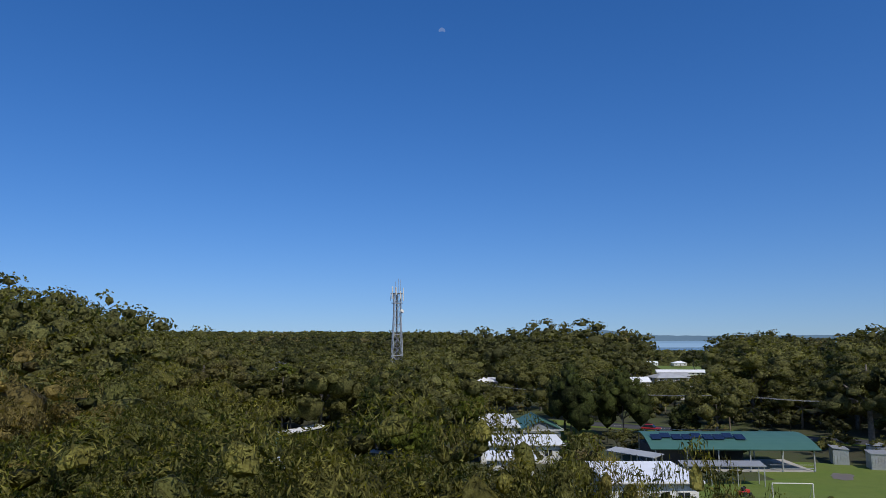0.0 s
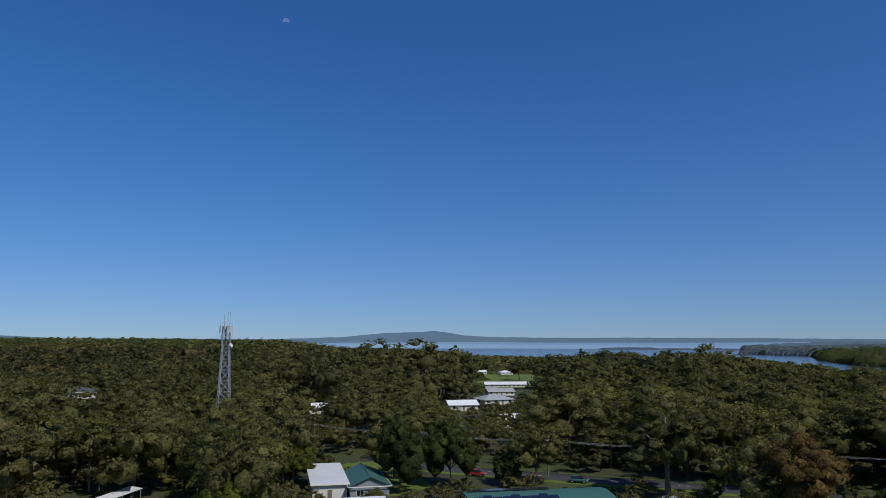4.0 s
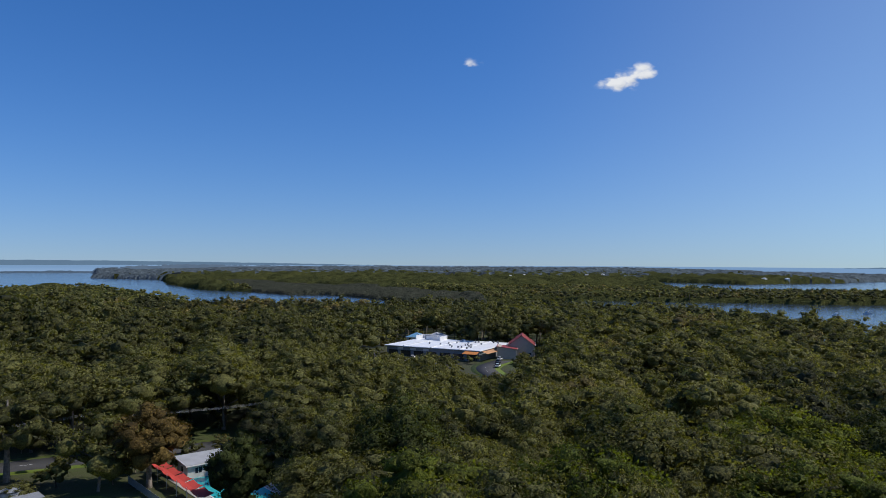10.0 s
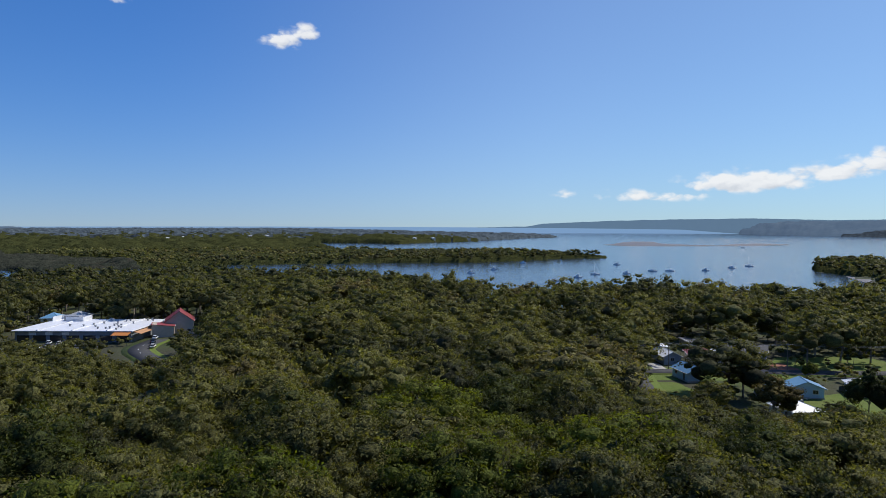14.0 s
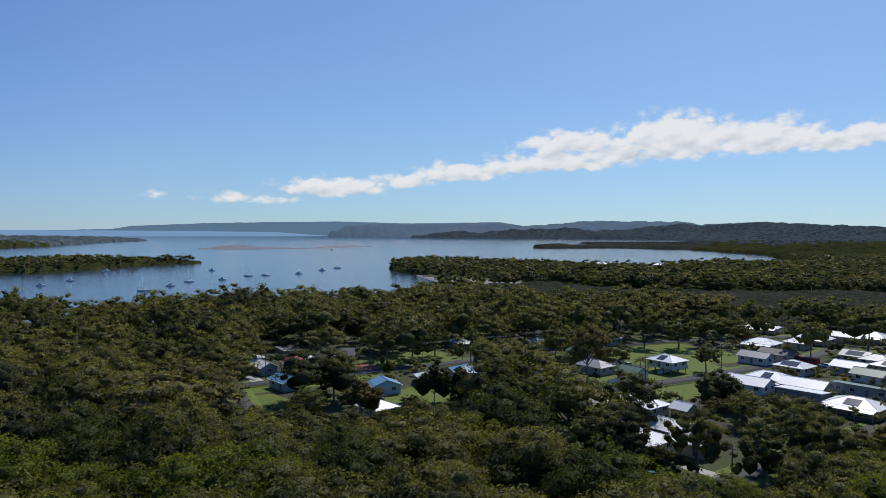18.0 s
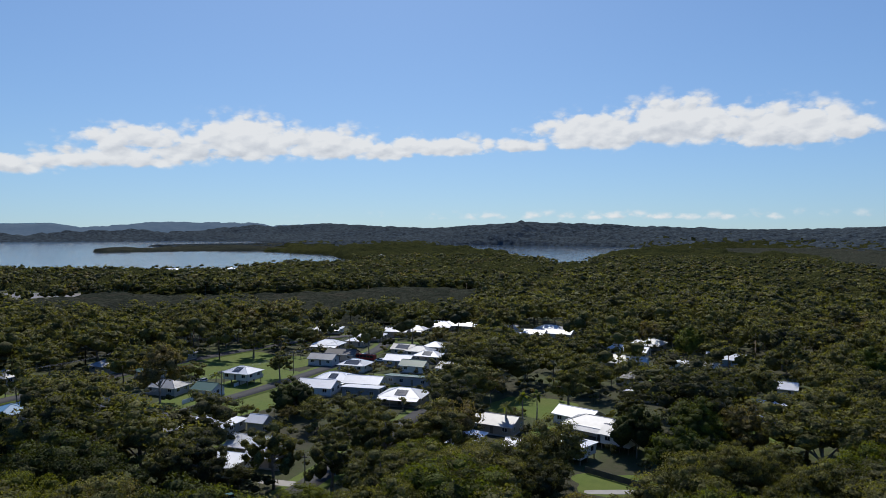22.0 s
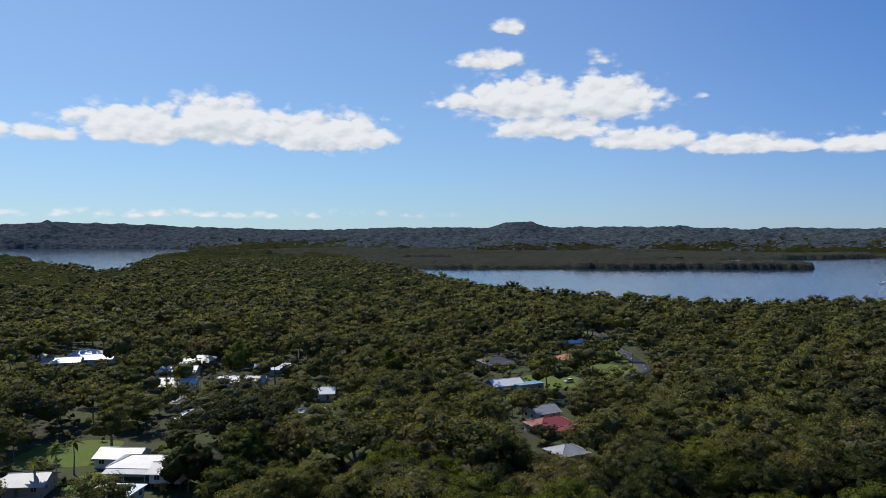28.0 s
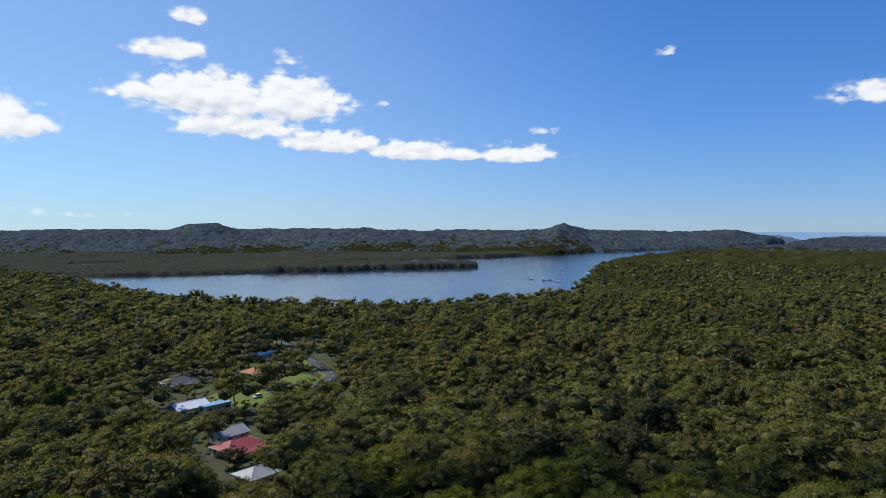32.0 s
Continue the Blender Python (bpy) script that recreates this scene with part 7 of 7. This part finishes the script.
# single trees that stand out
GUM_BIG = proto(crown_template(500, 9, 54, 4200, 0.0125, spread=0.46, base=0.5, thick=1.7, flat=0.6, clump=(0.28, 0.42), fill=0.4), LEAF)
GUM_RUST = proto(crown_template(501, 8, 48, 4200, 0.0125, spread=0.38, base=0.5, thick=1.8, fill=0.5), foliage("rusty leaves", (0.1, 0.084, 0.02), (0.12, 0.097, 0.022), (0.13, 0.088, 0.025), 0.25, 2.2))
FIG = proto(crown_template(502, 9, 72, 4600, 0.015, spread=0.62, base=0.35, thick=2.0, clump=(0.24, 0.34)), LEAF_DARK)
PINE_LEAF = foliage("pine needles", (0.015, 0.035, 0.012), (0.025, 0.05, 0.015), (0.03, 0.05, 0.02), 0.1, 2.0)
BRIGHT = proto(crown_template(503, 8, 64, 5200, 0.0125, spread=0.42, base=0.3), LEAF_BRIGHT)
BROAD = proto(crown_template(504, 8, 64, 5200, 0.0135, spread=0.45, base=0.25), LEAF_DARK)
plant(GUM_BIG, 83, 140, 22, 1.0, 0.4, "tall spreading gum with a forked white trunk")
plant(GUM_RUST, 94, 112, 18, 1.0, 1.4, "gum with a rusty crown and pale trunks")
plant(FIG, 131, -183, 12, 0.95, 0.0, "broad dark round fig tree beside the street")
plant(BROAD, -8, 152, 17, 1.1, 0.5, "big broad-leaved dark green tree")
plant(BRIGHT, 5, 168, 12, 0.9, 1.0, "bright green tree behind the school block")
plant(BRIGHT, -6, 118, 11, 1.1, 2.0, "rounded pale olive tree in front of the school")
plant(BROAD, 28, 158, 18, 0.7, 2.5, "dark upright tree beside the green roof")
plant(BROAD, 40, 160, 17, 0.7, 0.5, "dark upright tree by the road")
plant(BROAD, 53, 158, 8, 0.8, 0.1, "dense rounded dark shrub by the road")
plant(BROAD, 93, 87, 15, 0.85, 1.2, "dark bushy tree beside the pool")
plant(GUM_BIG, 112, 97, 17, 0.9, 2.2, "pale-trunked gum leaning over the pool fence")
plant(BROAD, 110, 80, 15, 0.9, 0.3, "dark broad tree behind the pool")
plant(GUM_BIG, -43, 128, 19, 1.0, 1.1, "gum with a pale twisted trunk beside the school")
plant(BRIGHT, 81, 45, 20, 1.15, 3.0, "bright green leafy tree among the gums")
LAWNS.append((81, 45, 8, 8))
plant(GUM_BIG, 78, -146, 17, 0.9, 2.0, "open-crowned gum with a dark trunk by the street")
plant(GUM_BIG, 93, -163, 15, 1.0, 0.7, "open-crowned gum standing over the street")
plant(GUM_BIG, 70, -158, 18, 1.0, 4.0, "tall open gum in front of the houses")
for tx_, ty_, th_, tw_ in ((87.6, -147.8, 18, 0.85), (76, -180, 20, 0.9), (96.5, -128, 17, 0.8), (82.5, -130, 17, 0.8), (64, -119, 18, 0.9), (46, -133, 18, 0.9), (54, -221, 18, 0.8), (107, -115.6, 17, 0.9)):
    plant(GUM_BIG, tx_, ty_, th_, tw_, tx_, "tall open-crowned gum rising over the roofs", group="tall gums among the houses")
for tx_, ty_, th_, tw_ in ((11.4, -188.5, 17, 0.95), (12.9, -160, 17, 1.0), (-35, -288, 18, 0.9), (28, -323, 17, 0.8)):
    plant(BRIGHT, tx_, ty_, th_, tw_, tx_, "big rounded leafy green tree beside the houses", group="leafy trees among the houses")
plant(BROAD, 26.8, -184, 15, 0.8, 1.0, "dark dense tree beside the grey hipped house")
plant(GUM_BIG, 168, -222, 12, 0.8, 3.3, "gum with a bare trunk beside the street")
plant(GUM_BIG, 206, -252, 15, 1.0, 5.0, "gum standing in the open grass")
plant(GUM_RUST, 172, -84, 13, 1.1, 2.0, "brownish leafy tree beside the lane")
plant(BROAD, 180, -112, 13, 0.8, 2.0, "dark bushy tree beside a blue roof")
plant(BRIGHT, 222, -118, 6, 0.9, 2.0, "small round street tree")
plant(BROAD, -52, 62, 20, 0.9, 2.0, "tall dark green tree on the rise")


def palm(x, y, h, label, seed):
    g = np.random.default_rng(seed)
    ob = new("palm", None)
    ob.matrix_world = pose(x, y, ground_at(x, y) - 0.05, 0, 0, g.uniform(0, 360))
    tagged(ob, label, "palm", "palms")
    tv, tq = tube([(0, 0, -0.1), (0.15, 0.05, h * 0.5), (0.05, 0.1, h)], (0.26, 0.17, 0.13), 8)
    new("trunk", mesh_np("trunk", tv, tq, mats=[BARK], shade=True)).parent = ob
    for k in range(15):
        a, el = k * 2.4, g.uniform(-0.1, 1.1)
        L_ = g.uniform(2.6, 3.4)
        v, q = [], []
        for i in range(8):
            s = i / 7
            r_ = L_ * (s * math.cos(el) + 0.0)
            z = h + L_ * s * math.sin(el) - 1.9 * s * s * (1.2 - 0.4 * el)
            wd = 0.5 * math.sin(math.pi * min(0.08 + s * 0.95, 1)) + 0.03
            c = np.array([r_ * math.cos(a), r_ * math.sin(a), z])
            n = np.array([-math.sin(a), math.cos(a), 0])
            v += [c - n * wd - [0, 0, wd * 0.5], c, c + n * wd - [0, 0, wd * 0.5]]
            if i:
                b = (i - 1) * 3
                q += [[b, b + 1, b + 4, b + 3], [b + 1, b + 2, b + 5, b + 4]]
        new("frond", mesh_np("frond", np.array(v), np.array(q), mats=[LEAF_BRIGHT], tint=np.full(len(v), 0.3))).parent = ob
    LAWNS.append((x, y, 2, 2))
    return ob


for pi_, (px0, py0, ph0) in enumerate(((-37, 165, 14), (-35.5, 167, 13), (-13, 141, 8), (-11, 146, 6), (185, -72, 8), (61, -196, 10), (59, -203, 9), (64, -190, 8), (176, -196, 6), (-33, -240, 7))):
    palm(px0, py0, ph0, "tall slender palm with drooping fronds" if ph0 > 9 else "low palm with arching fronds", pi_)


def conifer(x, y, h, label, seed):
    """A tall pine: whorls of level branches tufted at the ends."""
    g = np.random.default_rng(seed)
    ob = new("pine", None)
    ob.matrix_world = pose(x, y, ground_at(x, y) - 0.1)
    tagged(ob, label, "tree", "pines")
    tv, tq = tube([(0, 0, 0), (0, 0, h * 0.5), (0, 0, h)], (0.5, 0.32, 0.06), 7)
    new("trunk", mesh_np("trunk", tv, tq, mats=[BARK], shade=True)).parent = ob
    V, Q = [], []
    for k in range(420):
        s = g.uniform(0.3, 1.0)
        rad = h * 0.17 * (1 - ((s - 0.3) / 0.7) ** 2.2) * g.uniform(0.5, 1.0) + 0.3
        lvl = round(s * 14) / 14
        a = g.uniform(0, 6.283)
        c = np.array([rad * math.cos(a), rad * math.sin(a), h * lvl + g.normal(0, 0.25)])
        d = g.normal(size=(2, 3)) * 0.7
        V += [c + d[0], c + d[1] * 0.6, c - d[0], c - d[1] * 0.6]
        Q.append([4 * k, 4 * k + 1, 4 * k + 2, 4 * k + 3])
    new("crown", mesh_np("crown", np.array(V), np.array(Q), mats=[PINE_LEAF], tint=np.full(len(V), 0.2))).parent = ob
    LAWNS.append((x, y, 3, 3))


conifer(540 * math.sin(radians(24.3)), 540 * math.cos(radians(24.3)), 27, "tall dark pine rising over the far trees", 3)
conifer(160, -108, 14, "dark feathery pine beside the houses", 4)

# near trees, each a thing of its own
nx, ny, nr, na = scatter(13.8, 52, 280, 31)
nh = tree_heights(nx, ny, nr, na, 32, 12, 24)
edge = table(NEAR_EDGE, na)
first = nr < edge + 60
ok = first & (nh > 5)
near_xy = np.stack([nx[ok], ny[ok]], -1)
order = np.argsort((nr - edge)[ok])[:250]
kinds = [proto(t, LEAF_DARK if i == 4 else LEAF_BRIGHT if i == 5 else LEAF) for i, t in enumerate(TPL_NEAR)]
g_near = np.random.default_rng(40)
hue_word = {4: "dark green", 5: "bright green"}
for i in order:
    k_ = int(g_near.integers(0, len(kinds)))
    # more dark crowns to the north, in place of leaf shade
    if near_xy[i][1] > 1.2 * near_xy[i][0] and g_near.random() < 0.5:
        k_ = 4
    h_ = float(nh[ok][i])
    wide_ = g_near.uniform(0.9, 1.3) * (1.15 if h_ < 12 else 1.0)
    size_ = "tall" if h_ > 16 else "spreading" if wide_ > 1.2 else "young" if h_ < 10 else "medium"
    plant(kinds[k_], float(near_xy[i][0]), float(near_xy[i][1]), h_, wide_, g_near.uniform(0, 6.28), "%s gum tree with a tufted %s crown" % (size_, hue_word.get(k_, "olive-green")), group="gum trees of the near bush")

# the bush round the village
mx, my, mr, ma = scatter(15.5, 20, 430, 51)
mh = tree_heights(mx, my, mr, ma, 52, 12, 25)
far_enough = (mr > table(NEAR_EDGE, ma) + 60) & (mh > 3.5)
mx, my, mr, ma, mh = mx[far_enough], my[far_enough], mr[far_enough], ma[far_enough], mh[far_enough]
tint_m = np.clip(0.4 * value_noise(mx / 30, my / 30, 61) - 0.1 + 0.72 * np.random.default_rng(62).random(len(mx)), 0, 0.98)
# northern bush tinted darker: self-shading of front-lit leaves is put into the colour
tint_m = tint_m * (0.25 + 0.75 * smooth((ma - 45) / 50))
wide_m = np.random.default_rng(63).uniform(0.9, 1.45, len(mx)) * np.where(mh < 9, 1.2, 1.0)
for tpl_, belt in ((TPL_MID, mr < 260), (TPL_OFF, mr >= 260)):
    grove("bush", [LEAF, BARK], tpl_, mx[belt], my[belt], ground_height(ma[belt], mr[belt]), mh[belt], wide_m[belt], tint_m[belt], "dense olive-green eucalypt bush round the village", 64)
sx_, sy_, sr_, sa_ = scatter(8.4, 60, 400, 81)
sh_ = np.minimum(np.random.default_rng(82).uniform(3.5, 7.5, len(sx_)), sight_cap(sx_, sy_, 3.0))
low_ = (sh_ > 2.0) & ((sa_ < 52) | (np.random.default_rng(83).random(len(sx_)) < 0.62))
sx_, sy_, sr_, sa_, sh_ = sx_[low_], sy_[low_], sr_[low_], sa_[low_], sh_[low_]
for tpl_, belt in ((TPL_FAR, sr_ < 200), (TPL_EDGE, sr_ >= 200)):
    grove("scrub", [LEAF, BARK], tpl_, sx_[belt], sy_[belt], ground_height(sa_[belt], sr_[belt]) - 0.12 * sh_[belt], sh_[belt], np.full(belt.sum(), 1.25), np.random.default_rng(84).uniform(0, 0.6, belt.sum()), "dense leafy undergrowth between the gum trunks", 85)
lx_, ly_, lr_, la_ = scatter(16.0, 430, 740, 71)
lh_ = tree_heights(lx_, ly_, lr_, la_, 72, 13, 24)
# tint lowered to the north, standing in for self-shading
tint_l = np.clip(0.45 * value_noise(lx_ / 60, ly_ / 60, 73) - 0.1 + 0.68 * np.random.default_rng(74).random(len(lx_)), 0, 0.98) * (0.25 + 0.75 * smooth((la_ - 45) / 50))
grove("woodland", [LEAF, BARK], TPL_FAR, lx_, ly_, ground_height(la_, lr_), lh_, np.random.default_rng(76).uniform(0.95, 1.5, len(lx_)), tint_l, "eucalypt woodland stretching to the shore", 75)
# woods on the points and spits across the water
wx_, wy_, wr_, wa_ = scatter(15.5, 740, 1450, 91)
open_ = ((wx_ + 50) / 46) ** 2 + ((wy_ + 765) / 24) ** 2 > 1.1
for ox_, oy_, oa_ in ((280, 745, 80), (222, 625, 60)):
    open_ &= np.hypot(wx_ - ox_, wy_ - oy_) > oa_
wx_, wy_, wr_, wa_ = wx_[open_], wy_[open_], wr_[open_], wa_[open_]
wh_ = 10 + 9 * np.clip(0.5 * value_noise(wx_ / 90, wy_ / 90, 92) + 0.6 * np.random.default_rng(93).random(len(wx_)), 0, 1.1)
# northern points darkened by tint too, for shade between leaves
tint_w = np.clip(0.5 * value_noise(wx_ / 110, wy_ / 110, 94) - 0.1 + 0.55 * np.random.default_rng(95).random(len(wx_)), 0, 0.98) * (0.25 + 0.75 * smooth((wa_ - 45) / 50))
grove("far_woodland", [LEAF, BARK], TPL_EDGE, wx_, wy_, ground_height(wa_, wr_), wh_, np.random.default_rng(96).uniform(1.0, 1.5, len(wx_)), tint_w, "eucalypt woods on the wooded points across the water", 97)
